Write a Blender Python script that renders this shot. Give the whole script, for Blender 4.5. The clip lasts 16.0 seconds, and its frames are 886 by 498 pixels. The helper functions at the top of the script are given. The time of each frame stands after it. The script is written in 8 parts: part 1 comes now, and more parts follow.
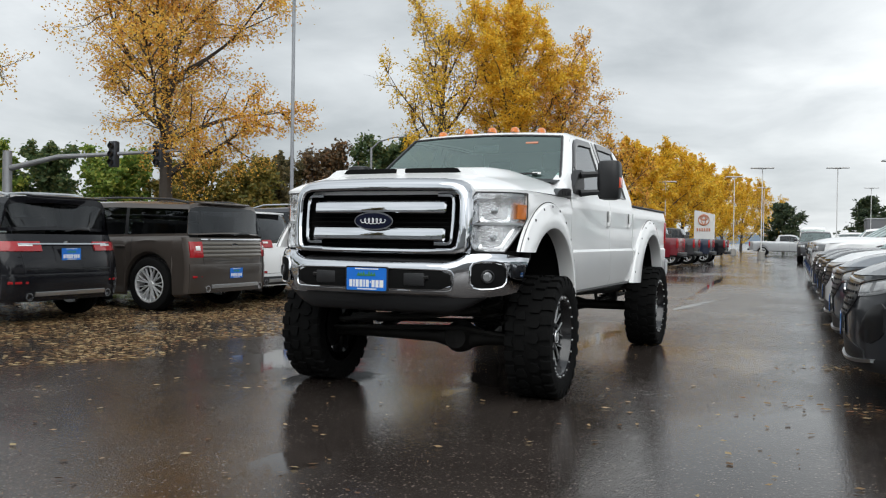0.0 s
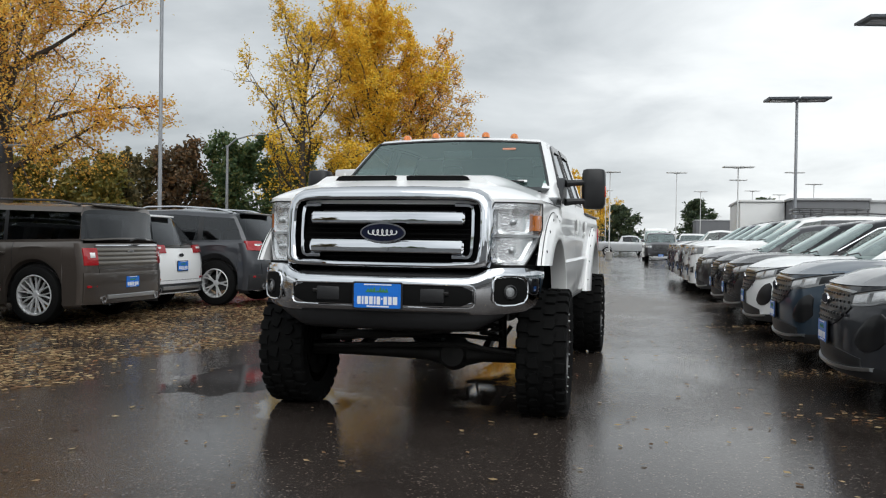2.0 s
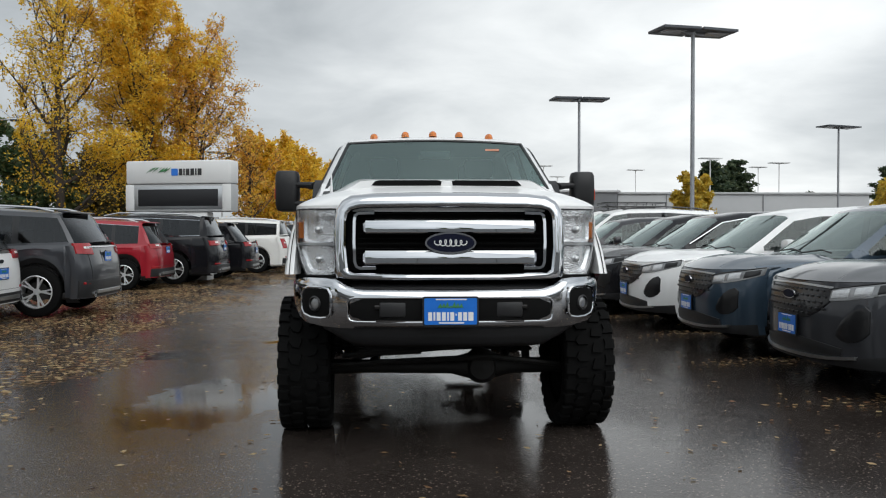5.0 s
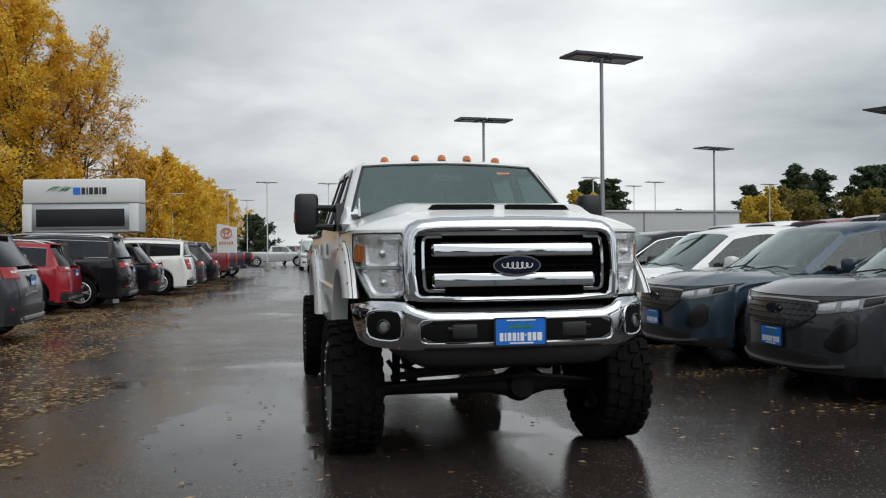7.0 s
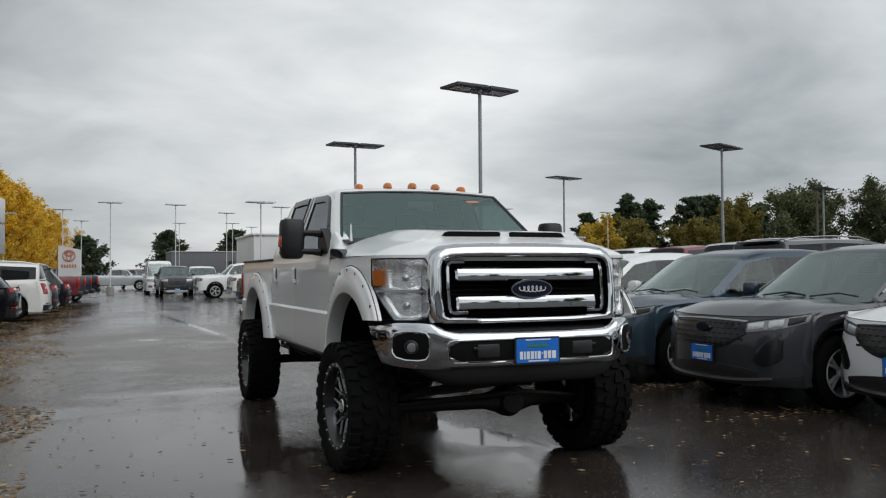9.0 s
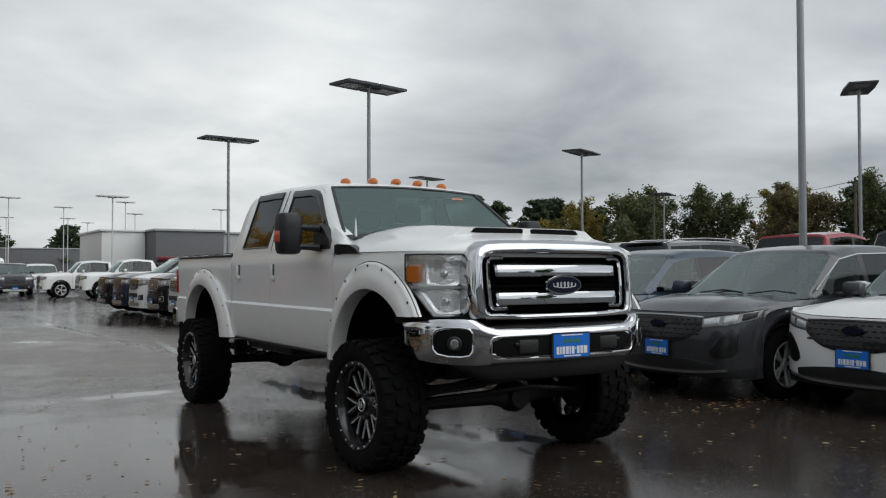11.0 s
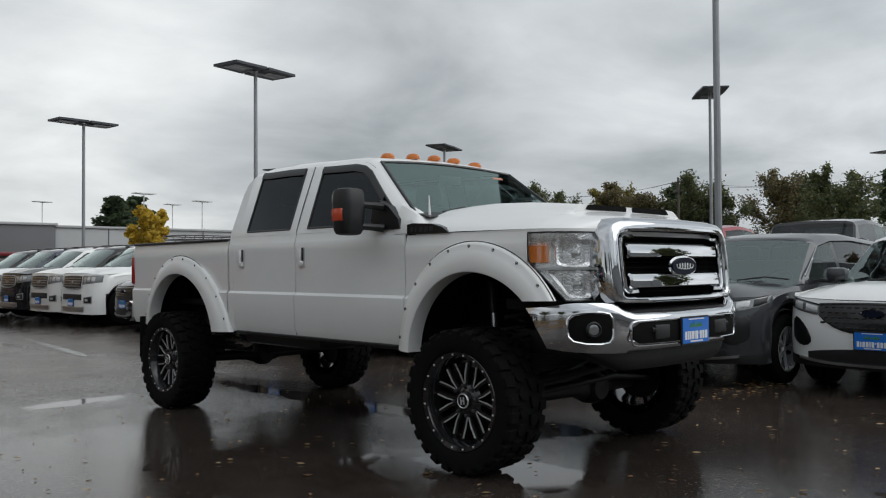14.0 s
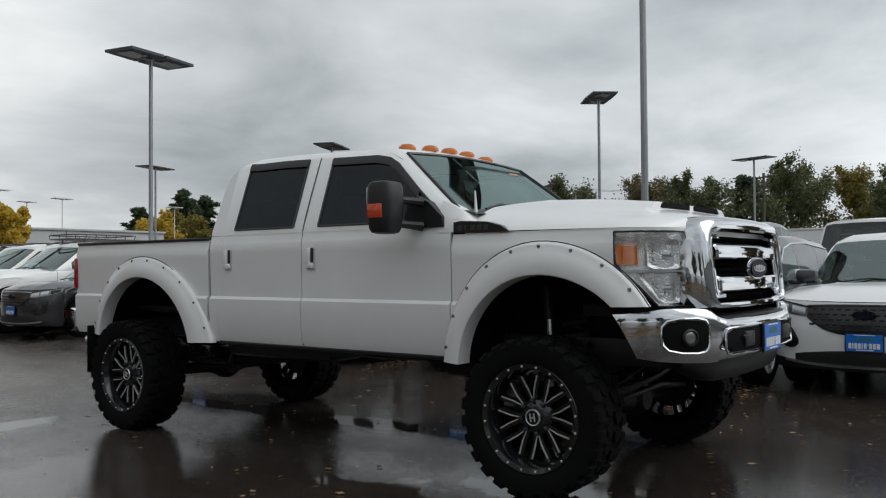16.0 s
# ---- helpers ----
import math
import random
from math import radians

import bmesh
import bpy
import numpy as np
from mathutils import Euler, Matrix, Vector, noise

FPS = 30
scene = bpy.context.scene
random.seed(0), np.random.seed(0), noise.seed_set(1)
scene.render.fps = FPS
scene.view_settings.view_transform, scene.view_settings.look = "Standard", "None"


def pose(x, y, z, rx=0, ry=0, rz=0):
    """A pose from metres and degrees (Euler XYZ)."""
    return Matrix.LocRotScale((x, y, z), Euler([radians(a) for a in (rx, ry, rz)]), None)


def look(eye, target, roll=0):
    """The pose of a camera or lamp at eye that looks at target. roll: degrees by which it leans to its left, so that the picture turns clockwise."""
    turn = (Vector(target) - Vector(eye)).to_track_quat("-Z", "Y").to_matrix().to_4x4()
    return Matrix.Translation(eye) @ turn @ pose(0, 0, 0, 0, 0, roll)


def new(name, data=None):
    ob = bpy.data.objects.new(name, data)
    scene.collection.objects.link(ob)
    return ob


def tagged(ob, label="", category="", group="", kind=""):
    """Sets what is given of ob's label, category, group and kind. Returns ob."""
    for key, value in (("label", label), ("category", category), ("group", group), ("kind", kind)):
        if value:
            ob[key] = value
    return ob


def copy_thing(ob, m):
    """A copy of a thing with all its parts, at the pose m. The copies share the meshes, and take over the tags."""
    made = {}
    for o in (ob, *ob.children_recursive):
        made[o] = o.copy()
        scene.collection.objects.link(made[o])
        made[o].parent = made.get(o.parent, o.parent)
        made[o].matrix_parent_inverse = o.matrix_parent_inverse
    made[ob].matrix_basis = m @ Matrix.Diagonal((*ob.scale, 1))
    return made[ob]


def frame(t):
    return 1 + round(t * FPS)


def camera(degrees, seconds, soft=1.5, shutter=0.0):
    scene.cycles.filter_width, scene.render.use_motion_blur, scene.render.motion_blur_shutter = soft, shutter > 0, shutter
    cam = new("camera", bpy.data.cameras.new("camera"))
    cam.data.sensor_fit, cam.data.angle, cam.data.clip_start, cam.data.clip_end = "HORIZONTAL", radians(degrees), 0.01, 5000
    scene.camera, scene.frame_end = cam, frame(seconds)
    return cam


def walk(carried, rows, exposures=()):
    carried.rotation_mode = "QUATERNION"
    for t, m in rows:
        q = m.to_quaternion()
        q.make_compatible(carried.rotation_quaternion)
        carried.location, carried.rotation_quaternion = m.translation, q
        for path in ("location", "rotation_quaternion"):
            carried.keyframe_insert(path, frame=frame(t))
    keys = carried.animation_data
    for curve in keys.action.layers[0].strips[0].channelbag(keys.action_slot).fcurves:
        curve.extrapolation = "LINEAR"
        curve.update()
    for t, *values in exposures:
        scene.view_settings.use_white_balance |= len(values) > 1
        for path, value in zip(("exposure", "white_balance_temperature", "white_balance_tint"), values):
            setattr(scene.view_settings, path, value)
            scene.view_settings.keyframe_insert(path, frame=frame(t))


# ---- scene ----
cam = camera(54.27, 16.0, soft=1.15)
PATH = [
    (0, (2.8038, -5.9596, 1.1698), (1.9862, -4.1346, 1.1441), 0.872),
    (0.5, (2.5448, -5.9592, 1.1853), (1.7930, -4.1060, 1.1646), 1.016),
    (1, (2.2460, -5.9494, 1.1999), (1.5756, -4.0652, 1.1819), 1.041),
    (1.5, (1.9492, -5.9584, 1.2103), (1.3714, -4.0437, 1.1934), 0.989),
    (2, (1.6526, -5.9600, 1.2351), (1.1762, -4.0177, 1.2142), 0.852),
    (2.5, (1.3434, -5.9702, 1.2464), (0.9771, -4.0041, 1.2239), 0.564),
    (3, (1.0312, -5.9581, 1.2697), (0.7754, -3.9748, 1.2394), 0.645),
    (3.5, (0.7017, -5.9175, 1.2978), (0.5513, -3.9235, 1.2609), 0.498),
    (4, (0.3530, -5.8412, 1.3138), (0.3001, -3.8423, 1.2718), 0.353),
    (6.5, (-1.1036, -5.8006, 1.3608), (-0.7896, -3.8255, 1.3475), -0.494),
    (7, (-1.3851, -5.8000, 1.3711), (-0.9939, -3.8386, 1.3725), -0.525),
    (7.5, (-1.6679, -5.7885, 1.3771), (-1.1954, -3.8451, 1.3926), -0.542),
    (8, (-1.9592, -5.7953, 1.3647), (-1.4010, -3.8751, 1.3978), -0.461),
    (8.5, (-2.2340, -5.7929, 1.3787), (-1.5850, -3.9016, 1.4229), -0.458),
    (9, (-2.5335, -5.7879, 1.3826), (-1.7880, -3.9328, 1.4366), -0.399),
    (9.5, (-2.8287, -5.7322, 1.3793), (-1.9826, -3.9209, 1.4374), -0.222),
    (12, (-4.0304, -4.7398, 1.3337), (-2.8517, -3.1248, 1.3820), -0.281),
    (12.5, (-4.2100, -4.5119, 1.3114), (-2.9785, -2.9367, 1.3613), -0.314),
    (13, (-4.3764, -4.2496, 1.3067), (-3.0921, -2.7172, 1.3535), -0.349),
    (13.5, (-4.5297, -3.9698, 1.2926), (-3.1941, -2.4818, 1.3373), -0.368),
    (14, (-4.6556, -3.6831, 1.2753), (-3.2709, -2.2406, 1.3182), -0.363),
    (14.5, (-4.7581, -3.3809, 1.2581), (-3.3237, -1.9878, 1.3000), -0.279),
    (15, (-4.8459, -3.0666, 1.2645), (-3.3614, -1.7269, 1.3045), -0.301),
    (15.5, (-4.9206, -2.7515, 1.2806), (-3.3830, -1.4731, 1.3219), -0.479),
    (16, (-5.0073, -2.4704, 1.2892), (-3.4151, -1.2608, 1.3332), -0.414),
]
EXPOSURE = [(0.0, 0.60), (4.0, 0.38), (7.0, 0.18), (9.5, 0.0), (12.0, 0.0), (16.0, 0.05)]
walk(cam, [(t, look(eye, target, roll)) for t, eye, target, roll in PATH], EXPOSURE)

# ---- light: overcast sky, the sun behind thick cloud at the camera's back ----
SUN_ELEV, SUN_ROT = radians(48), radians(150)
world = bpy.data.worlds.new("overcast_sky")
scene.world = world
world.use_nodes = True
wn, wl = world.node_tree.nodes, world.node_tree.links
wn.clear()


def wnode(kind, **values):
    n = wn.new(kind)
    for k, v in values.items():
        n.inputs[k].default_value = v
    return n


sky = wn.new("ShaderNodeTexSky")
sky.sky_type = "NISHITA"
sky.sun_disc = False
sky.sun_elevation, sky.sun_rotation = SUN_ELEV, SUN_ROT
sky_bg = wnode("ShaderNodeBackground", Strength=0.06)
wl.new(sky.outputs[0], sky_bg.inputs["Color"])
coord = wn.new("ShaderNodeTexCoord")
split = wn.new("ShaderNodeSeparateXYZ")
wl.new(coord.outputs["Generated"], split.inputs[0])


def wmath(op, a, b=None, clamp=False):
    n = wn.new("ShaderNodeMath")
    n.operation, n.use_clamp = op, clamp
    for k, v in enumerate((a, b)):
        if v is None:
            continue
        if isinstance(v, (int, float)):
            n.inputs[k].default_value = v
        else:
            wl.new(v, n.inputs[k])
    return n.outputs[0]


up = wmath("MAXIMUM", split.outputs["Z"], 0.0)
flat = wmath("ADD", up, 0.21)
plan = wn.new("ShaderNodeCombineXYZ")
wl.new(wmath("DIVIDE", split.outputs["X"], flat), plan.inputs[0])
wl.new(wmath("DIVIDE", split.outputs["Y"], flat), plan.inputs[1])
big = wnode("ShaderNodeTexNoise", Scale=0.55, Detail=4.0, Roughness=0.5, Distortion=0.35)
small = wnode("ShaderNodeTexNoise", Scale=1.5, Detail=6.0, Roughness=0.55, Distortion=0.3)
for n in (big, small):
    wl.new(plan.outputs[0], n.inputs["Vector"])
mixed = wmath("ADD", wmath("MULTIPLY", big.outputs["Fac"], 0.62), wmath("MULTIPLY", small.outputs["Fac"], 0.38))
# brighter on the sun's side, and a thin bright break low over the lane's end
sun_dir = (math.sin(SUN_ROT) * math.cos(SUN_ELEV), math.cos(SUN_ROT) * math.cos(SUN_ELEV), math.sin(SUN_ELEV))
dot = wn.new("ShaderNodeVectorMath")
dot.operation = "DOT_PRODUCT"
wl.new(coord.outputs["Generated"], dot.inputs[0])
dot.inputs[1].default_value = sun_dir
sunny = wmath("POWER", wmath("ADD", wmath("MULTIPLY", dot.outputs["Value"], 0.5), 0.5), 2.0)
gap = wn.new("ShaderNodeVectorMath")
gap.operation = "DOT_PRODUCT"
wl.new(coord.outputs["Generated"], gap.inputs[0])
gap.inputs[1].default_value = (0.305, 0.938, 0.165)
glow = wmath("POWER", wmath("MAXIMUM", gap.outputs["Value"], 0.0), 26.0)
low = wmath("POWER", wmath("SUBTRACT", 1.0, up), 6.0)
cover = wmath("ADD", wmath("MULTIPLY", wmath("SUBTRACT", mixed, 0.5), 2.5), wmath("ADD", wmath("MULTIPLY", glow, 0.52), wmath("MULTIPLY", low, 0.30)))
ramp = wn.new("ShaderNodeValToRGB")
wl.new(wmath("ADD", cover, 0.195), ramp.inputs["Fac"])
ramp.color_ramp.elements[0].position, ramp.color_ramp.elements[0].color = 0.0, (0.292, 0.320, 0.339, 1)
ramp.color_ramp.elements[1].position, ramp.color_ramp.elements[1].color = 1.0, (0.975, 1.0, 0.997, 1)
mid = ramp.color_ramp.elements.new(0.45)
mid.color = (0.558, 0.588, 0.605, 1)
cloud_bg = wnode("ShaderNodeBackground")
wl.new(wmath("ADD", wmath("MULTIPLY", sunny, 1.25), 0.86), cloud_bg.inputs["Strength"])
wl.new(ramp.outputs["Color"], cloud_bg.inputs["Color"])
blend = wnode("ShaderNodeMixShader", Fac=0.93)
wl.new(sky_bg.outputs[0], blend.inputs[1])
wl.new(cloud_bg.outputs[0], blend.inputs[2])
world_out = wn.new("ShaderNodeOutputWorld")
wl.new(blend.outputs[0], world_out.inputs["Surface"])

sun = new("sun", bpy.data.lights.new("sun", "SUN"))
sun.data.energy, sun.data.angle, sun.data.color = 0.9, radians(70), (0.99, 0.98, 0.95)
sun.matrix_world = look((0, 0, 0), (-math.sin(SUN_ROT) * math.cos(SUN_ELEV), -math.cos(SUN_ROT) * math.cos(SUN_ELEV), -math.sin(SUN_ELEV)))


# ---- materials ----
def material(name, colour, rough=0.5, metal=0.0, coat=0.0, trans=0.0, grain=0.0, grain_scale=20.0, bump=0.0, bump_scale=60.0, spec=0.5, alpha=1.0, ior=1.45, rough_var=0.0, islands=0.0, per_object=0.0):
    """A principled material with variation at two scales and fine relief."""
    m = bpy.data.materials.new(name)
    m.use_nodes = True
    nodes, links = m.node_tree.nodes, m.node_tree.links
    p = nodes["Principled BSDF"]
    p.inputs["Base Color"].default_value = (*colour, 1)
    p.inputs["Roughness"].default_value = rough
    p.inputs["Metallic"].default_value = metal
    p.inputs["Coat Weight"].default_value = coat
    p.inputs["Coat Roughness"].default_value = 0.04
    p.inputs["Transmission Weight"].default_value = trans
    p.inputs["Specular IOR Level"].default_value = spec
    p.inputs["IOR"].default_value = ior
    p.inputs["Alpha"].default_value = alpha
    tc = nodes.new("ShaderNodeTexCoord")
    src = None

    def noise_at(scale, detail=4.0):
        n = nodes.new("ShaderNodeTexNoise")
        n.inputs["Scale"].default_value, n.inputs["Detail"].default_value = scale, detail
        links.new(tc.outputs["Object"], n.inputs["Vector"])
        return n.outputs["Fac"]

    def scaled(sock, amount, base):
        n = nodes.new("ShaderNodeMath")
        n.operation = "MULTIPLY_ADD"
        links.new(sock, n.inputs[0])
        n.inputs[1].default_value, n.inputs[2].default_value = amount, base
        return n.outputs[0]

    value = None
    terms = []
    if grain:
        terms += [scaled(noise_at(grain_scale), grain, -grain / 2), scaled(noise_at(grain_scale * 0.13, 3.0), grain, -grain / 2)]
    if islands:
        g = nodes.new("ShaderNodeNewGeometry")
        terms.append(scaled(g.outputs["Random Per Island"], islands, -islands / 2))
    if per_object:
        g = nodes.new("ShaderNodeObjectInfo")
        terms.append(scaled(g.outputs["Random"], per_object, -per_object / 2))
    for t in terms:
        if value is None:
            value = t
        else:
            n = nodes.new("ShaderNodeMath")
            n.operation = "ADD"
            links.new(value, n.inputs[0])
            links.new(t, n.inputs[1])
            value = n.outputs[0]
    if value is not None:
        hsv = nodes.new("ShaderNodeHueSaturation")
        hsv.inputs["Color"].default_value = (*colour, 1)
        links.new(scaled(value, 1.0, 1.0), hsv.inputs["Value"])
        if islands:
            links.new(scaled(value, 0.06, 0.5), hsv.inputs["Hue"])
        links.new(hsv.outputs["Color"], p.inputs["Base Color"])
    if rough_var:
        links.new(scaled(noise_at(grain_scale * 0.4), rough_var, rough - rough_var / 2), p.inputs["Roughness"])
    if bump:
        b = nodes.new("ShaderNodeBump")
        b.inputs["Strength"].default_value, b.inputs["Distance"].default_value = bump, 0.01
        links.new(noise_at(bump_scale), b.inputs["Height"])
        links.new(b.outputs["Normal"], p.inputs["Normal"])
    return m


def paint(name, colour, flake=0.0):
    return material(name, colour, rough=0.30, metal=flake, spec=0.3, coat=0.8, grain=0.05, grain_scale=9.0, bump=0.02, bump_scale=150.0, rough_var=0.12)


WHITE = material("white_paint", (0.82, 0.82, 0.815), rough=0.36, coat=0.75, grain=0.05, grain_scale=5.0, bump=0.012, bump_scale=220.0, rough_var=0.12)
PEARL = paint("pearl_white_paint", (0.74, 0.73, 0.70))
BLACK = material("black_paint", (0.008, 0.008, 0.010), rough=0.22, spec=0.15, coat=0.5, grain=0.05, grain_scale=9.0, bump=0.02, bump_scale=150.0, rough_var=0.12)
GREY = paint("dark_grey_metallic_paint", (0.042, 0.044, 0.050), 0.35)
CARBON = paint("carbon_grey_metallic_paint", (0.040, 0.039, 0.044), 0.35)
BLUE = paint("steel_blue_metallic_paint", (0.034, 0.056, 0.082), 0.35)
NAVY = paint("dark_blue_paint", (0.015, 0.022, 0.045), 0.2)
BROWN = paint("bronze_brown_metallic_paint", (0.070, 0.058, 0.050), 0.45)
TAUPE = paint("taupe_metallic_paint", (0.13, 0.115, 0.095), 0.5)
RED = paint("red_paint", (0.30, 0.012, 0.022))
MAROON = paint("maroon_paint", (0.16, 0.012, 0.02))
SILVER = paint("silver_metallic_paint", (0.42, 0.43, 0.44), 0.5)
CHROME = material("chrome", (0.62, 0.63, 0.65), rough=0.03, metal=1.0, grain=0.04, grain_scale=6)
SATIN = material("satin_aluminium", (0.55, 0.56, 0.57), rough=0.3, metal=1.0, grain=0.1, rough_var=0.1)
PLASTIC = material("black_plastic", (0.014, 0.014, 0.015), rough=0.45, grain=0.3, bump=0.08, bump_scale=300)
SATIN_BLACK = material("satin_black_trim", (0.010, 0.010, 0.011), rough=0.28, coat=0.3, grain=0.2)
RUBBER = material("tyre_rubber", (0.006, 0.006, 0.006), spec=0.12, rough=0.85, grain=0.4, grain_scale=30, bump=0.15, bump_scale=150)
STEEL = material("dirty_chassis_steel", (0.022, 0.021, 0.020), rough=0.55, metal=0.4, grain=0.6, grain_scale=14, bump=0.15, bump_scale=60)
RIM_BLACK = material("gloss_black_wheel", (0.010, 0.010, 0.011), rough=0.18, coat=0.6, grain=0.2)
ALLOY = material("bright_alloy_wheel", (0.78, 0.79, 0.80), rough=0.28, metal=0.55, grain=0.1)
DARK_ALLOY = material("dark_alloy_wheel", (0.08, 0.08, 0.085), rough=0.3, metal=0.8, grain=0.1)
INTERIOR = material("dark_interior_cloth", (0.022, 0.021, 0.021), rough=0.9, grain=0.4)
PALE_INTERIOR = material("grey_interior_cloth", (0.075, 0.073, 0.070), rough=0.85, grain=0.3)
AMBER = material("amber_lens", (0.62, 0.17, 0.02), rough=0.12, coat=0.6, grain=0.12, grain_scale=60)
RED_LENS = material("red_lamp_lens", (0.33, 0.012, 0.016), rough=0.1, coat=0.7, grain=0.25, grain_scale=50)
WHITE_LENS = material("clear_lamp_lens_block", (0.80, 0.80, 0.79), rough=0.12, coat=0.6, grain=0.15, grain_scale=40)
CRYSTAL = material("faceted_lamp_silver", (0.80, 0.81, 0.82), rough=0.13, metal=0.75, grain=0.35, grain_scale=55, bump=0.45, bump_scale=85)
# the body's white, greyed for the shade inside the handle cups
HANDLE_CUP = material("shaded_white_paint", (0.62, 0.62, 0.62), rough=0.4, grain=0.08, grain_scale=20)
MARKER = material("orange_red_marker_lens", (0.62, 0.07, 0.025), rough=0.12, coat=0.6, grain=0.12, grain_scale=60)
LAMP_CLEAR = material("crossover_lamp_lens", (0.26, 0.265, 0.27), rough=0.14, metal=0.5, coat=0.9, grain=0.3, grain_scale=40)
LAMP_UNIT = material("lamp_reflector_unit", (0.60, 0.61, 0.62), rough=0.14, metal=0.45, coat=0.8, grain=0.5, grain_scale=30, bump=0.4, bump_scale=40)
BLUE_PLATE = material("blue_plate_print", (0.012, 0.16, 0.62), rough=0.35, coat=0.3, grain=0.12, grain_scale=60)
WHITE_PRINT = material("white_print", (0.8, 0.8, 0.8), rough=0.4)
GREEN_PRINT = material("green_print", (0.05, 0.22, 0.08), rough=0.45)
OVAL_BLUE = material("emblem_blue", (0.004, 0.006, 0.020), rough=0.45, spec=0.2, coat=0.0)
PAPER = material("paper_sticker", (0.72, 0.72, 0.70), rough=0.7, grain=0.1)
RED_PRINT = material("red_sticker", (0.50, 0.22, 0.14), rough=0.6)
POLE_METAL = material("galvanised_pole", (0.30, 0.31, 0.325), rough=0.48, metal=0.6, grain=0.25, grain_scale=6)
POLE_WHITE = material("white_painted_pole", (0.62, 0.62, 0.61), rough=0.5, grain=0.12)
LAMP_HEAD = material("dark_lamp_housing", (0.06, 0.065, 0.075), rough=0.4, metal=0.4, grain=0.2)
LAMP_LENS = material("lamp_lens_off", (0.35, 0.36, 0.37), rough=0.25, grain=0.1)
CONCRETE = material("weathered_concrete", (0.30, 0.29, 0.27), rough=0.85, grain=0.3, bump=0.25, bump_scale=40)
BARK = material("grey_brown_bark", (0.060, 0.050, 0.042), rough=0.9, grain=0.5, grain_scale=8, bump=0.6, bump_scale=14)
WALL_GREY = material("grey_wall_panel", (0.42, 0.425, 0.43), rough=0.7, grain=0.12, grain_scale=2)
WALL_DARK = material("dark_grey_wall_panel", (0.13, 0.133, 0.14), rough=0.6, grain=0.12, grain_scale=2)
WALL_WHITE = material("white_sign_panel", (0.70, 0.70, 0.69), rough=0.5, grain=0.08, grain_scale=3)
SCREEN = material("unlit_led_screen", (0.012, 0.012, 0.014), rough=0.35, grain=0.3, grain_scale=40)
WOOD_POLE = material("wooden_utility_pole", (0.10, 0.085, 0.07), rough=0.9, grain=0.4)


def glass(name, tint, clear, mirror=0.07):
    """Real car glass: a clear gloss over a tinted see-through pane."""
    m = bpy.data.materials.new(name)
    m.use_nodes = True
    nodes, links = m.node_tree.nodes, m.node_tree.links
    nodes.remove(nodes["Principled BSDF"])
    see = nodes.new("ShaderNodeBsdfTransparent")
    see.inputs["Color"].default_value = (*[c * clear for c in tint], 1)
    gloss = nodes.new("ShaderNodeBsdfGlossy")
    gloss.inputs["Roughness"].default_value = 0.02
    gloss.inputs["Color"].default_value = (*[0.4 + 0.6 * c for c in tint], 1)
    facing = nodes.new("ShaderNodeLayerWeight")
    facing.inputs["Blend"].default_value = 0.5
    power = nodes.new("ShaderNodeMath")
    power.operation = "POWER"
    links.new(facing.outputs["Facing"], power.inputs[0])
    power.inputs[1].default_value = 5.0
    fres = nodes.new("ShaderNodeMath")
    fres.operation = "MULTIPLY_ADD"
    links.new(power.outputs[0], fres.inputs[0])
    fres.inputs[1].default_value, fres.inputs[2].default_value = 0.88, mirror
    mix = nodes.new("ShaderNodeMixShader")
    links.new(fres.outputs[0], mix.inputs["Fac"])
    links.new(see.outputs[0], mix.inputs[1])
    links.new(gloss.outputs[0], mix.inputs[2])
    links.new(mix.outputs[0], nodes["Material Output"].inputs["Surface"])
    return m


GLASS = glass("tinted_windscreen_glass", (0.62, 0.92, 0.85), 0.80, 0.22)
PRIVACY = glass("privacy_glass", (0.9, 0.95, 1.0), 0.12, 0.05)
CAR_GLASS = glass("parked_car_windscreen_glass", (0.74, 0.92, 0.88), 0.60, 0.22)
SIDE_GLASS = glass("parked_car_door_glass", (0.80, 0.92, 0.90), 0.40, 0.07)
CLEAR = glass("clear_lamp_cover", (1, 1, 1), 0.96, 0.05)


# ---- mesh helpers ----
def part(name, bm, mat, parent=None, label="", smooth=True, sharp=35):
    """Links a bmesh as one mesh object under a thing or a part."""
    bmesh.ops.recalc_face_normals(bm, faces=bm.faces)
    mesh = bpy.data.meshes.new(name)
    bm.to_mesh(mesh)
    bm.free()
    mesh.materials.append(mat)
    if smooth:
        mesh.polygons.foreach_set("use_smooth", [True] * len(mesh.polygons))
        mesh.set_sharp_from_angle(angle=radians(sharp))
    ob = new(name, mesh)
    ob.parent = parent
    if label:
        tagged(ob, label)
    return ob


def pane(name, bm, mat, parent, inside, label=""):
    """A glass pane whose faces all look away from a point inside the cabin."""
    ob = part(name, bm, mat, parent, label)
    bm = bmesh.new()
    bm.from_mesh(ob.data)
    bm.normal_update()
    bmesh.ops.reverse_faces(bm, faces=[f for f in bm.faces if f.normal.dot(f.calc_center_median() - Vector(inside)) < 0])
    bm.to_mesh(ob.data)
    bm.free()
    ob.visible_shadow = False
    return ob


def thing(name, label, category, group="", kind=""):
    """An Empty at the base of a thing that carries its parts."""
    ob = new(name)
    ob.empty_display_size = 0.2
    return tagged(ob, label, category, group, kind)


def again(ob, name, m, parent):
    """Another object on the same mesh: a repeated part."""
    o = new(name, ob.data)
    o.parent = parent
    o.matrix_basis = m
    return o


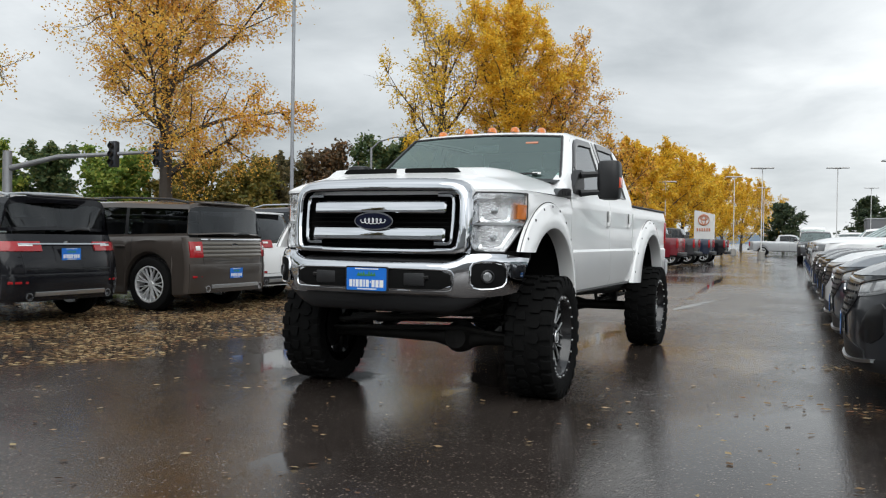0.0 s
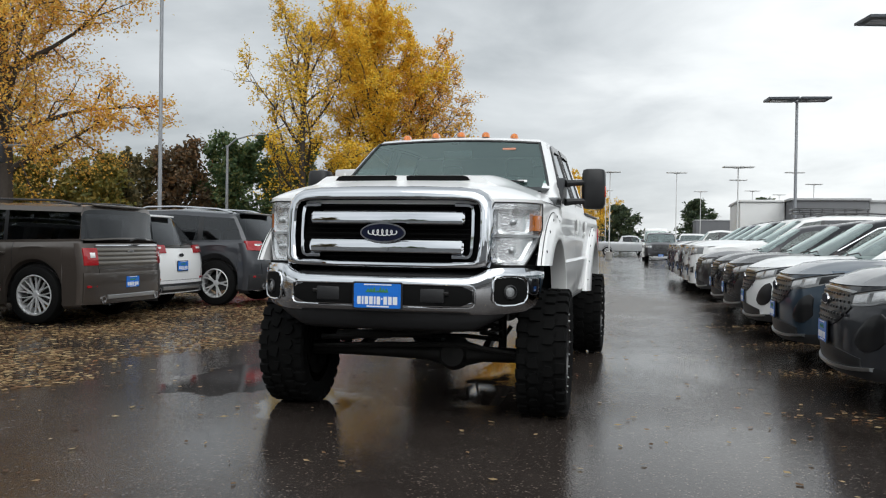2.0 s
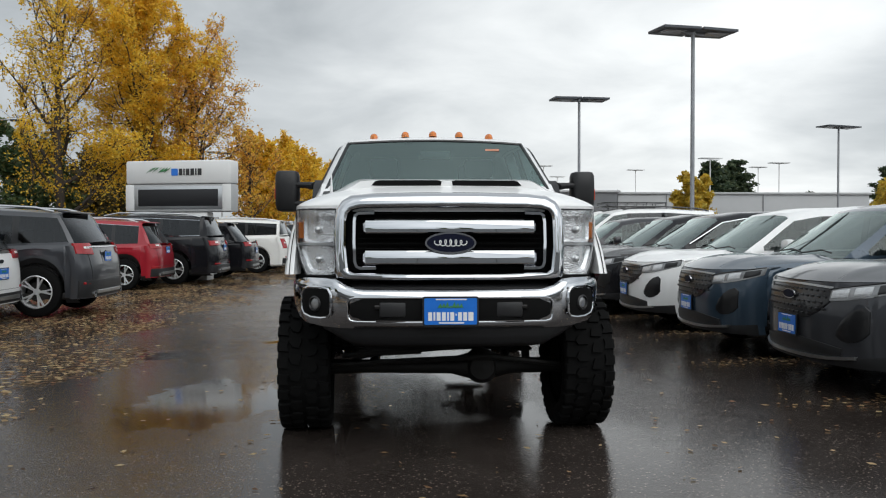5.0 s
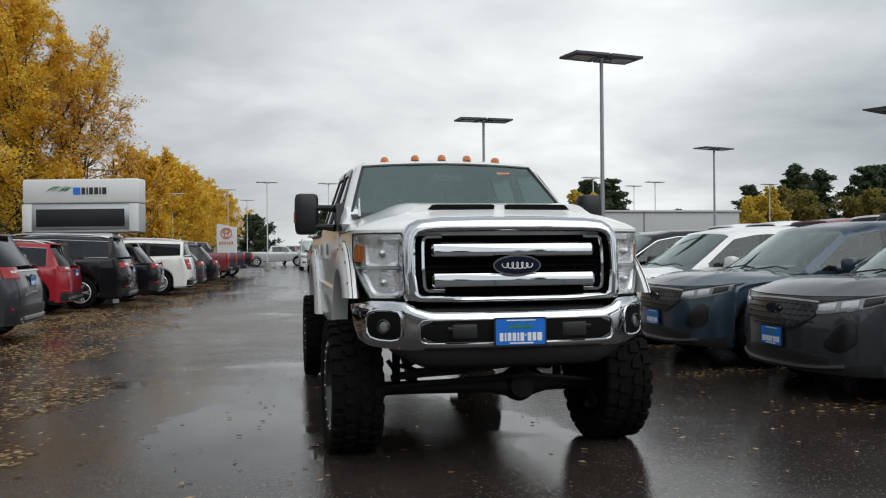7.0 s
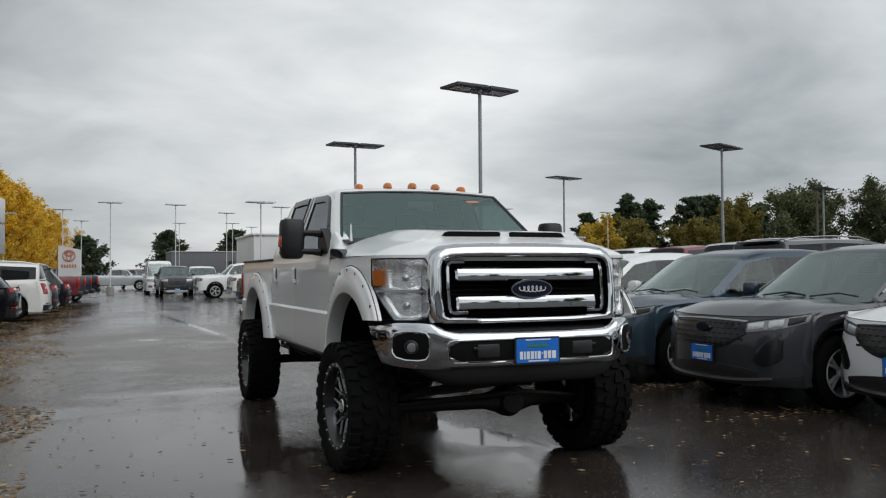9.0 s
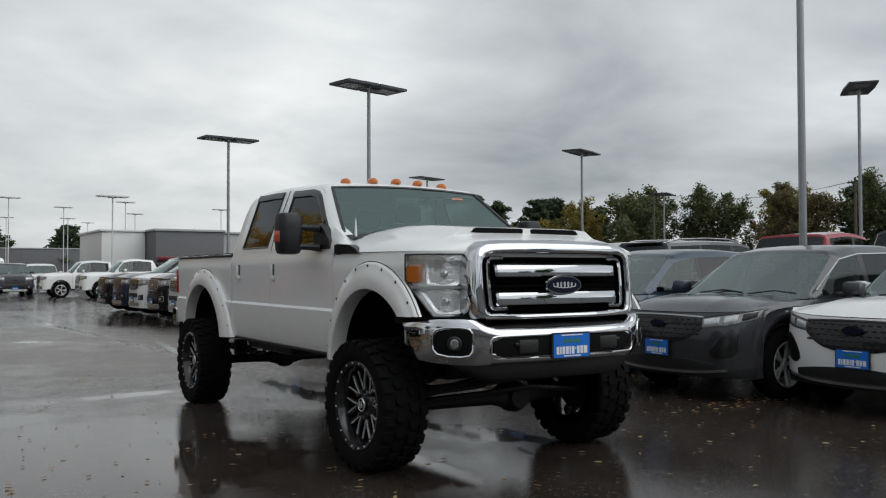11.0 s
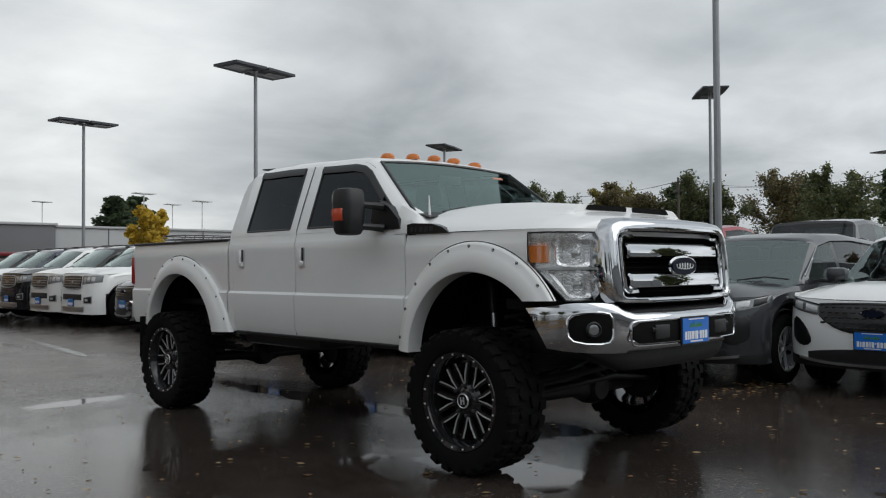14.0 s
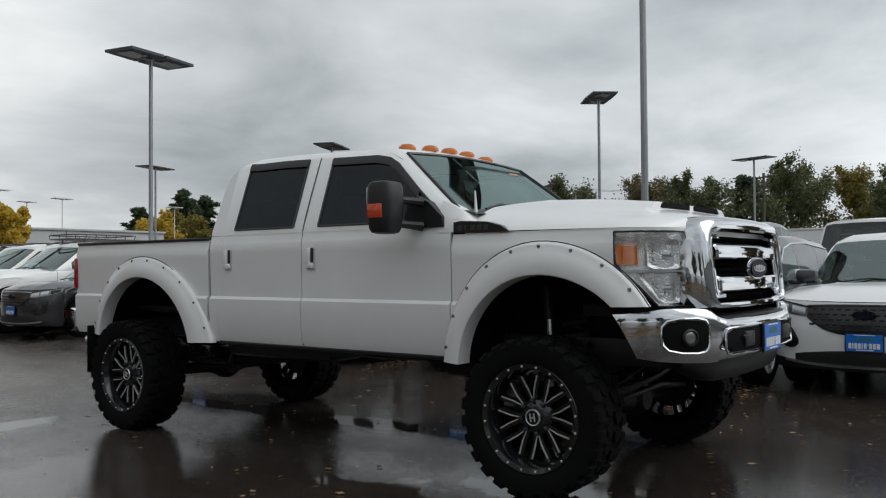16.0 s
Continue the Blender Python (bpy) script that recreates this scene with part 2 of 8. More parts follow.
def box(bm, c, s, bevel=0.0, seg=2, m=None):
    r = bmesh.ops.create_cube(bm, size=1.0)
    vs = r["verts"]
    bmesh.ops.scale(bm, vec=s, verts=vs)
    if bevel:
        es = list({e for v in vs for e in v.link_edges})
        out = bmesh.ops.bevel(bm, geom=es, offset=min(bevel, min(s) * 0.49), segments=seg, affect="EDGES", profile=0.5)
        vs = list({v for f in out["faces"] for v in f.verts} | {v for v in vs if v.is_valid})
    bmesh.ops.transform(bm, matrix=Matrix.Translation(c) @ (m or Matrix()), verts=vs)
    return vs


def loft(bm, rings, ring_closed=True, caps=True):
    """Skins a list of rings of points."""
    rows = [[bm.verts.new(p) for p in ring] for ring in rings]
    n = len(rows[0])
    for a, b in zip(rows, rows[1:]):
        for k in range(n if ring_closed else n - 1):
            q = (a[k], a[(k + 1) % n], b[(k + 1) % n], b[k])
            if len({tuple(v.co) for v in q}) > 2:
                bm.faces.new(q)
    if caps and ring_closed:
        bm.faces.new(rows[0])
        bm.faces.new(rows[-1])
    return rows


def tube(bm, pts, radius, seg=8, caps=True):
    """A round bar along points; radius may be a list."""
    pts = [Vector(p) for p in pts]
    rad = radius if isinstance(radius, (list, tuple)) else [radius] * len(pts)
    rings = []
    side = None
    for k, p in enumerate(pts):
        d = (pts[min(k + 1, len(pts) - 1)] - pts[max(k - 1, 0)]).normalized()
        if side is None:
            side = d.orthogonal().normalized()
        side = (side - d * side.dot(d)).normalized()
        other = d.cross(side)
        rings.append([p + rad[k] * (math.cos(a) * side + math.sin(a) * other) for a in (2 * math.pi * j / seg for j in range(seg))])
    loft(bm, rings, True, caps)


def lathe(bm, profile, seg=32, m=None, closed=False):
    """Turns (radius, along-x) points about the x axis."""
    m = m or Matrix()
    rings = []
    for r, x in profile:
        rings.append([m @ Vector((x, r * math.cos(a), r * math.sin(a))) for a in (2 * math.pi * j / seg for j in range(seg))])
    loft(bm, rings + ([rings[0]] if closed else []), True, False)


def rounded(w, h, r, n=4, top=0.0):
    """Outline of a rounded rectangle, top: by how much the upper side is narrower on each side."""
    pts = []
    for cx, cz, a0 in ((w / 2 - r, h / 2 - r, 0), (-w / 2 + r, h / 2 - r, 90), (-w / 2 + r, -h / 2 + r, 180), (w / 2 - r, -h / 2 + r, 270)):
        for k in range(n + 1):
            a = radians(a0 + 90 * k / n)
            x, z = cx + r * math.cos(a), cz + r * math.sin(a)
            x *= 1 - top * (z / h + 0.5) / (w / 2)
            pts.append((x, z))
    return pts


def slab(bm, outline, thick, m):
    """A plate from an outline (u, v) with thickness along +w, laid by m."""
    loft(bm, [[m @ Vector((u, v, 0)) for u, v in outline], [m @ Vector((u, v, thick)) for u, v in outline]])


def interp(table, x):
    """Piecewise linear value from rows (x, value)."""
    if x <= table[0][0]:
        return table[0][1]
    for (a, u), (b, v) in zip(table, table[1:]):
        if x <= b:
            return u + (v - u) * (x - a) / (b - a)
    return table[-1][1]


# ---- ground: one sheet of wet asphalt to the horizon ----
POOLS = ((-1.75, 0.9, 1.5, 2.6, 8), (-0.75, -0.2, 1.0, 1.7, 10), (0.28, 2.6, 0.50, 7.0, 0), (-0.05, 17.0, 0.32, 18.0, 3), (-1.55, 4.75, 2.0, 0.55, 6), (-2.85, 3.65, 0.60, 0.75, 20), (-3.3, 2.9, 0.5, 0.6, 0), (-1.5, 13.5, 2.3, 0.9, -38), (0.30, -2.3, 0.40, 0.8, 0), (0.45, 0.6, 0.9, 1.6, 20))


def asphalt():
    m = bpy.data.materials.new("wet_asphalt")
    m.use_nodes = True
    nodes, links = m.node_tree.nodes, m.node_tree.links
    p = nodes["Principled BSDF"]
    tc = nodes.new("ShaderNodeTexCoord")

    def noise_at(scale, detail=4.0, rough=0.55, stretch=None):
        n = nodes.new("ShaderNodeTexNoise")
        n.inputs["Scale"].default_value, n.inputs["Detail"].default_value, n.inputs["Roughness"].default_value = scale, detail, rough
        if stretch:
            mp = nodes.new("ShaderNodeMapping")
            mp.inputs["Scale"].default_value = stretch
            links.new(tc.outputs["Object"], mp.inputs["Vector"])
            links.new(mp.outputs["Vector"], n.inputs["Vector"])
        else:
            links.new(tc.outputs["Object"], n.inputs["Vector"])
        return n.outputs["Fac"]

    def math_node(op, a, b, c=None, clamp=False):
        n = nodes.new("ShaderNodeMath")
        n.operation, n.use_clamp = op, clamp
        for k, v in enumerate((a, b, c)):
            if v is None:
                continue
            if isinstance(v, (int, float)):
                n.inputs[k].default_value = v
            else:
                links.new(v, n.inputs[k])
        return n.outputs[0]

    grain = noise_at(120, 3.0, 0.7)
    stones = nodes.new("ShaderNodeTexVoronoi")
    stones.inputs["Scale"].default_value = 72
    links.new(tc.outputs["Object"], stones.inputs["Vector"])
    patches = noise_at(0.32, 5.0, 0.6)
    stains = noise_at(1.7, 6.0, 0.65)
    film = noise_at(0.55, 5.0, 0.62, (1.0, 0.55, 1.0))
    # standing water lies in shallow hollows
    hollow = None
    for cx, cy, rx, ry, turn in POOLS:
        mp = nodes.new("ShaderNodeMapping")
        mp.vector_type = "TEXTURE"
        mp.inputs["Location"].default_value, mp.inputs["Rotation"].default_value, mp.inputs["Scale"].default_value = (cx, cy, 0), (0, 0, radians(turn)), (rx, ry, 1000)
        links.new(tc.outputs["Object"], mp.inputs["Vector"])
        g = nodes.new("ShaderNodeTexGradient")
        g.gradient_type = "SPHERICAL"
        links.new(mp.outputs["Vector"], g.inputs["Vector"])
        hollow = g.outputs["Fac"] if hollow is None else math_node("MAXIMUM", hollow, g.outputs["Fac"])
    mp = nodes.new("ShaderNodeMapping")
    mp.vector_type = "TEXTURE"
    mp.inputs["Location"].default_value, mp.inputs["Scale"].default_value = (-0.8, 11.5, 0), (4.2, 7.5, 1000)
    links.new(tc.outputs["Object"], mp.inputs["Vector"])
    crest = nodes.new("ShaderNodeTexGradient")
    crest.gradient_type = "SPHERICAL"
    links.new(mp.outputs["Vector"], crest.inputs["Vector"])
    drained = math_node("MULTIPLY", crest.outputs["Fac"], 2.0, None, True)
    ragged = noise_at(2.3, 5.0, 0.6)
    lie = math_node("ADD", math_node("MULTIPLY", hollow, 0.9), math_node("MULTIPLY_ADD", ragged, 0.6, -0.30))
    lie = math_node("ADD", lie, math_node("MULTIPLY_ADD", film, 0.6, -0.30))
    lie = math_node("SUBTRACT", lie, math_node("MULTIPLY", drained, 0.22))
    pool = math_node("MULTIPLY_ADD", lie, 3.8, -1.3, True)
    # a thin uneven film of water between rougher, drier stretches
    sheet = math_node("ADD", math_node("MULTIPLY", patches, 0.55), math_node("MULTIPLY", film, 0.30))
    sheet = math_node("ADD", sheet, math_node("MULTIPLY", stains, 0.15))
    sheet = math_node("ADD", sheet, math_node("MULTIPLY", hollow, 0.12))
    sheet = math_node("SUBTRACT", sheet, math_node("MULTIPLY", drained, 0.16))
    damp = math_node("MULTIPLY_ADD", sheet, 4.5, -1.45, True)
    ramp = nodes.new("ShaderNodeValToRGB")
    ramp.color_ramp.elements[0].color = (0.021, 0.0165, 0.0145, 1)
    ramp.color_ramp.elements[1].color = (0.086, 0.070, 0.061, 1)
    tone = math_node("ADD", math_node("MULTIPLY", grain, 0.6), math_node("MULTIPLY", stains, 0.4))
    tone = math_node("MULTIPLY_ADD", tone, 4.6, -1.8, True)
    links.new(math_node("MULTIPLY", tone, math_node("MULTIPLY_ADD", damp, -0.62, 1.0)), ramp.inputs["Fac"])
    # pale chips of stone show through where no water stands
    sep = nodes.new("ShaderNodeSeparateColor")
    links.new(stones.outputs["Color"], sep.inputs["Color"])
    chip = math_node("MULTIPLY", math_node("GREATER_THAN", sep.outputs["Red"], 0.80), math_node("LESS_THAN", stones.outputs["Distance"], 0.42))
    chip = math_node("MULTIPLY", math_node("MULTIPLY", chip, sep.outputs["Green"]), math_node("SUBTRACT", 1.0, pool))
    pale = nodes.new("ShaderNodeMix")
    pale.data_type = "RGBA"
    pale.inputs[7].default_value = (0.19, 0.16, 0.135, 1)
    links.new(chip, pale.inputs[0])
    # drained asphalt dries to a paler grey
    bare = nodes.new("ShaderNodeMix")
    bare.data_type = "RGBA"
    bare.inputs[7].default_value = (0.175, 0.158, 0.145, 1)
    fade = math_node("MULTIPLY", math_node("MULTIPLY", drained, math_node("MULTIPLY_ADD", stains, 1.6, -0.15, True)), math_node("SUBTRACT", 1.0, pool))
    links.new(fade, bare.inputs[0])
    links.new(ramp.outputs["Color"], bare.inputs[6])
    links.new(bare.outputs[2], pale.inputs[6])
    links.new(pale.outputs[2], p.inputs["Base Color"])
    wet = math_node("MAXIMUM", pool, math_node("MULTIPLY", damp, 0.80))
    rough = math_node("MULTIPLY_ADD", wet, -0.27, 0.30)
    rough = math_node("ADD", rough, math_node("MULTIPLY_ADD", stains, 0.10, -0.05))
    rough = math_node("ADD", rough, math_node("MULTIPLY", math_node("MULTIPLY", drained, 0.06), math_node("SUBTRACT", 1.0, pool)))
    mottle = noise_at(9.0, 5.0, 0.7)
    rough = math_node("ADD", rough, math_node("MULTIPLY", math_node("MULTIPLY_ADD", mottle, 0.20, -0.10), math_node("SUBTRACT", 1.0, pool)))
    rough = math_node("ADD", rough, math_node("MULTIPLY", math_node("MULTIPLY_ADD", sep.outputs["Blue"], 0.12, -0.05), math_node("SUBTRACT", 1.0, pool)))
    links.new(math_node("MAXIMUM", rough, 0.035), p.inputs["Roughness"])
    p.inputs["IOR"].default_value = 1.36
    p.inputs["Specular IOR Level"].default_value = 0.5
    dry = math_node("SUBTRACT", 1.0, wet)
    b = nodes.new("ShaderNodeBump")
    b.inputs["Distance"].default_value = 0.006
    links.new(math_node("MULTIPLY_ADD", dry, 0.36, 0.012), b.inputs["Strength"])
    links.new(math_node("ADD", math_node("ADD", math_node("MULTIPLY", grain, 0.6), stones.outputs["Distance"]), math_node("MULTIPLY", noise_at(34, 4.0, 0.7), 1.4)), b.inputs["Height"])
    links.new(b.outputs["Normal"], p.inputs["Normal"])
    return m


ASPHALT = asphalt()


def ground_height(x, y):
    """The parking rows lie a little higher than the lane, and the lane swells a little under the truck."""
    row = 0.10 * min(1.0, max(0.0, (x - 1.4) / 1.8)) ** 1.5 + 0.03 * min(1.0, max(0.0, (-x - 4.0) / 3.0))
    return row + 0.045 * math.exp(-((x - 0.1) / 2.2) ** 2 - (y / 3.4) ** 2)


def ground_sheet():
    b = bmesh.new()
    xs = [-900, -300, -100, -40, -20, -12] + span_list(-9, 9, 37) + [14, 20, 40, 100, 300, 900]
    ys = [-900, -300, -100, -40, -20] + span_list(-12, 30, 43) + [40, 60, 100, 300, 900]
    rows = [[b.verts.new((x, y, ground_height(x, y))) for x in xs] for y in ys]
    for p, q in zip(rows, rows[1:]):
        for k in range(len(xs) - 1):
            b.faces.new((p[k], p[k + 1], q[k + 1], q[k]))
    return part("ground", b, ASPHALT)


def span_list(a, b, n):
    return [a + (b - a) * k / (n - 1) for k in range(n)]


tagged(ground_sheet(), "dark wet asphalt of the car lot with puddles", "ground", kind="structure")


def lane_marking():
    """A worn strip of pale paint, ragged along both edges, fading out up the lane."""
    rng = random.Random(77)
    b = bmesh.new()
    prev = None
    for k in range(181):
        t = k / 180
        x, y = 0.38 + 0.64 * t, 9.15 + 5.2 * t
        w = (0.095 - 0.060 * t) * (0.75 + 0.4 * rng.random()) * min(1.0, 8 * t + 0.3)
        o = rng.uniform(-0.012, 0.012)
        now = [b.verts.new((x + q, y, ground_height(x, y) + 0.004)) for q in (-w + o, w + o)]
        if prev and not rng.random() < max(0.06, 1.3 * (t - 0.22)):
            b.faces.new((prev[0], prev[1], now[1], now[0]))
        prev = now
    bmesh.ops.delete(b, geom=[v for v in b.verts if not v.link_faces], context="VERTS")
    return part("lane_marking", b, material("worn_road_paint", (0.33, 0.33, 0.32), rough=0.45, grain=0.6, grain_scale=14, bump=0.2, bump_scale=90))


tagged(lane_marking(), "worn pale paint line on the wet asphalt", "marking", kind="structure")


# ---- parked vehicles: one builder, many shapes; forward is -y, the origin on the ground at mid length ----
def wheel_mesh(radius, width, rim_r, style):
    """A tyre and a rim, built once, outer face towards +x."""
    t = bmesh.new()
    h = width / 2
    lathe(t, [(rim_r * 0.98, -h * 0.8), (rim_r * 1.04, -h * 0.95), (radius * 0.86, -h), (radius * 0.965, -h * 0.86), (radius, -h * 0.6), (radius, -h * 0.2), (radius * 0.985, -h * 0.16), (radius * 0.985, h * 0.16), (radius, h * 0.2), (radius, h * 0.6), (radius * 0.965, h * 0.86), (radius * 0.86, h), (rim_r * 1.04, h * 0.95), (rim_r * 0.98, h * 0.8)], 36)
    r = bmesh.new()
    lathe(r, [(rim_r, h * 0.86), (rim_r * 0.94, h * 0.9), (rim_r * 0.9, h * 0.6), (rim_r * 0.88, -h * 0.8)], 32)
    lathe(r, [(0.001, h * 0.62), (rim_r * 0.16, h * 0.62), (rim_r * 0.2, h * 0.5), (rim_r * 0.2, h * 0.2)], 16)
    n, twin, wide = style
    for k in range(n):
        for s in ((-1, 1) if twin else (0,)):
            a = 2 * math.pi * k / n
            b = a + s * (0.17 if twin else 0)
            rings = []
            for q, wd, x in ((0.14, wide * 0.8, 0.6), (0.55, wide, 0.66), (0.93, wide * 0.9, 0.78)):
                ang = a + (b - a) * min(1.0, q * 1.1)
                c = Vector((0, math.cos(ang), math.sin(ang))) * rim_r * q
                e = Vector((0, -math.sin(ang), math.cos(ang))) * rim_r * wd
                o = Vector((h * x, 0, 0))
                i = Vector((h * (x - 0.25), 0, 0))
                rings.append([c - e + i, c - e * 0.75 + o, c + e * 0.75 + o, c + e + i])
            loft(r, rings)
    d = bmesh.new()
    lathe(d, [(0.001, h * 0.1), (rim_r * 0.6, h * 0.1), (rim_r * 0.6, 0.0)], 24)
    return t, r, d


def add_wheels(root, spots, radius, width, rim_r, style, rim_mat):
    first = None
    for x, y in spots:
        w = new("wheel")
        w.empty_display_size = 0.1
        w.parent = root
        w.matrix_basis = pose(x, y, radius, 0, 0, 0 if x > 0 else 180)
        if first is None:
            t, r, d = wheel_mesh(radius, width, rim_r, style)
            first = [part("tyre", t, RUBBER, w), part("rim", r, rim_mat, w), part("brake_disc", d, STEEL, w)]
        else:
            for o in first:
                again(o, o.name.split(".")[0], Matrix(), w)


def grid(bm, f, us, vs):
    rows = [[bm.verts.new(f(u, v)) for u in us] for v in vs]
    for a, b in zip(rows, rows[1:]):
        for k in range(len(us) - 1):
            bm.faces.new((a[k], a[k + 1], b[k + 1], b[k]))
    return rows


def span(a, b, n):
    return [a + (b - a) * k / (n - 1) for k in range(n)]


def patch(bm, surf, xs, lo, hi, off=0.012, out=-1):
    """A thin raised piece that follows a curved surface: columns at xs from lo to hi."""
    cols = []
    for x, a, b in zip(xs, lo, hi):
        ring = []
        for z, o in ((a, -0.02), (a, off * 0.7), (a + (b - a) * 0.12, off), (a + (b - a) * 0.5, off), (b - (b - a) * 0.12, off), (b, off * 0.7), (b, -0.02)):
            p = surf(x, z)
            ring.append(Vector((p[0], p[1] + out * o, p[2])))
        cols.append(ring)
    loft(bm, cols, True, True)


def plate(root, at, m, w=0.305, h=0.155):
    """Dealer's blue card plate with its printing as plain shapes."""
    b = bmesh.new()
    slab(b, rounded(w + 0.016, h + 0.016, 0.012), 0.010, m @ pose(*at, 90))
    holder = part("plate_holder", b, PLASTIC, root)
    b = bmesh.new()
    slab(b, rounded(w - 0.004, h - 0.004, 0.008), 0.014, m @ pose(*at, 90))
    p = part("dealer_plate", b, BLUE_PLATE, root, "blue printed dealer card plate")
    b = bmesh.new()
    x = -w * 0.42
    for k, (wd, ht) in enumerate(((1, 1), (0.5, 1), (1, 1), (1, 1), (0.5, 1), (1, 1), (0.3, 0.25), (1, 1), (1, 1), (1.3, 1))):
        ww = 0.022 * w / 0.305 * wd
        slab(b, [(x, -0.012), (x + ww, -0.012), (x + ww, -0.012 - 0.045 * ht), (x, -0.012 - 0.045 * ht)] if ht < 1 else [(x, -0.052), (x + ww, -0.052), (x + ww, -0.004), (x, -0.004)], 0.0158, m @ pose(*at, 90))
        x += ww + 0.0075
    part("print_bar", b, WHITE_PRINT, p, "row of white bars in place of lettering", smooth=False)
    b = bmesh.new()
    for k in range(7):
        u = -w * 0.2 + k * w * 0.065
        hh = 0.012 + 0.022 * abs(math.sin(k * 1.9 + 0.6))
        slab(b, [(u - 0.014, 0.02), (u + 0.014, 0.022), (u + 0.004, 0.022 + hh)], 0.0156, m @ pose(*at, 90))
    part("print_hill", b, GREEN_PRINT, p, smooth=False)
    b = bmesh.new()
    slab(b, [(-w * 0.22, -0.068), (w * 0.25, -0.068), (w * 0.25, -0.060), (-w * 0.22, -0.060)], 0.0157, m @ pose(*at, 90))
    part("print_line", b, WHITE_PRINT, p, smooth=False)
    b = bmesh.new()
    slab(b, [(-w * 0.28, 0.064), (w * 0.3, 0.064), (w * 0.3, 0.071), (-w * 0.28, 0.071)], 0.0157, m @ pose(*at, 90))
    part("print_line", b, WHITE_PRINT, p, smooth=False)
    return holder


def arch_bottom(y, clearance, axles, r, cz):
    z = clearance
    for a in axles:
        d = abs(y - a)
        if d < r:
            z = max(z, cz + math.sqrt(r * r - d * d))
    return z


def seats(root, ys, w, z, mat):
    for y, xs in ys:
        for x in xs:
            b = bmesh.new()
            box(b, (x, y, z + 0.08), (0.5, 0.5, 0.16), 0.05)
            box(b, (x, y + 0.27, z + 0.40), (0.48, 0.13, 0.62), 0.05, m=pose(0, 0, 0, -12))
            box(b, (x, y + 0.37, z + 0.80), (0.26, 0.09, 0.17), 0.04)
            part("seat", b, mat, root)


def vehicle(name, label, category, s, group=""):
    """s: a table of sizes and colours. Body, glass, lamps, trim and wheels."""
    root = thing(name, label, category, group)
    L, W, H = s["L"], s["W"], s["H"]
    belt, hood, cl = s["belt"], s["hood"], s.get("clear", 0.22)
    hw = W / 2
    wr = s.get("R", 0.35)
    front_axle, rear_axle = -L / 2 + s.get("front", 0.90), -L / 2 + s.get("front", 0.90) + s["base"]
    axles, ar = (front_axle, rear_axle), wr + s.get("arch", 0.055)
    d = s.get("nose", 0.42)
    col = s["paint"]
    bed = s.get("bed")
    cowl, ya, yd, yr = s["cowl"] - L / 2, s["ya"] - L / 2, s["yd"] - L / 2, s["yr"] - L / 2
    pow_n = s.get("round", 3.0)
    lean_f, lean_r = s.get("lean", 0.13), s.get("lean_r", 0.10)
    tail_d = s.get("tail_d", 0.34)
    if not bed:
        yr = min(yr, L / 2 - lean_r * ((belt - 0.60) / 0.5) ** 2 - 0.012)
        yd = min(yd, yr - 0.10)

    def front(x, z):
        t = min(1.0, abs(x) / hw)
        q = (z - 0.55) / 0.45
        curve = 1 - (1 - min(0.9995, t) ** pow_n) ** (1 / pow_n)
        return Vector((x, -L / 2 + d * curve + lean_f * q * q * (1.0 if z > 0.55 else 0.5), z))

    def rear(x, z):
        t = min(1.0, abs(x) / hw)
        q = (z - 0.62) / 0.5
        curve = 1 - (1 - min(0.9995, t) ** 3.4) ** (1 / 3.4)
        return Vector((x, L / 2 - tail_d * curve - lean_r * q * q * (1.0 if z > 0.62 else 0.55), z))

    # side panels
    ys = span(-L / 2 + d * 0.93 + lean_f * 0.3, L / 2 - tail_d * 0.93 - lean_r * 0.3, 30)
    for a in axles:
        ys += [a + ar * math.cos(math.pi * k / 14) for k in range(15)] + [a - ar - 0.004, a + ar + 0.004]
    ys = sorted(set(round(y, 4) for y in ys if -L / 2 + d * 0.93 + lean_f * 0.3 - 1e-4 <= y <= L / 2 - tail_d * 0.93 - lean_r * 0.3 + 1e-4))
    shoulder = [(-L / 2 + 0.2, hood - 0.05 - s.get("droop", 0.05)), (cowl, belt - 0.02), (0.3, belt), (L / 2, belt + s.get("rise", 0.05))]
    top_bed = s.get("bed_z", belt)

    def section(y):
        zs = interp(shoulder, y) if not (bed and y > yr) else top_bed
        zb = arch_bottom(y, cl, axles, ar, wr)
        zb = min(zb, zs - 0.08)
        f = 1 - 0.015 * max(0.0, (abs(y) - L / 2 + 1.1) / 1.1) ** 2
        h = zs - zb
        c0 = min(s.get("clad", 0.10), h * 0.3)
        return [(hw * 0.93 * f, zb), (hw * 0.985 * f, zb + c0), (hw * f, zb + c0 + (h - c0) * 0.30), (hw * 0.985 * f, zb + c0 + (h - c0) * 0.52), (hw * 0.992 * f, zb + c0 + (h - c0) * 0.74), (hw * 0.97 * f, zs - 0.04), (hw * 0.945 * f, zs)]

    clad, body = bmesh.new(), bmesh.new()
    for sx in (1, -1):
        prev = None
        first_col = [(sx * min(x, hw * 0.994), front(min(x, hw * 0.994), z).y, z) for x, z in section(ys[0])]
        last_col = [(sx * min(x, hw * 0.994), rear(min(x, hw * 0.994), z).y, z) for x, z in section(ys[-1])]
        for pts in [first_col] + [[(sx * x, y, z) for x, z in section(y)] for y in ys] + ([] if bed else [last_col]):
            if prev:
                for k in range(6):
                    target = clad if k == 0 else body
                    target.faces.new([target.verts.new(p) for p in (prev[k], pts[k], pts[k + 1], prev[k + 1])])
            prev = pts
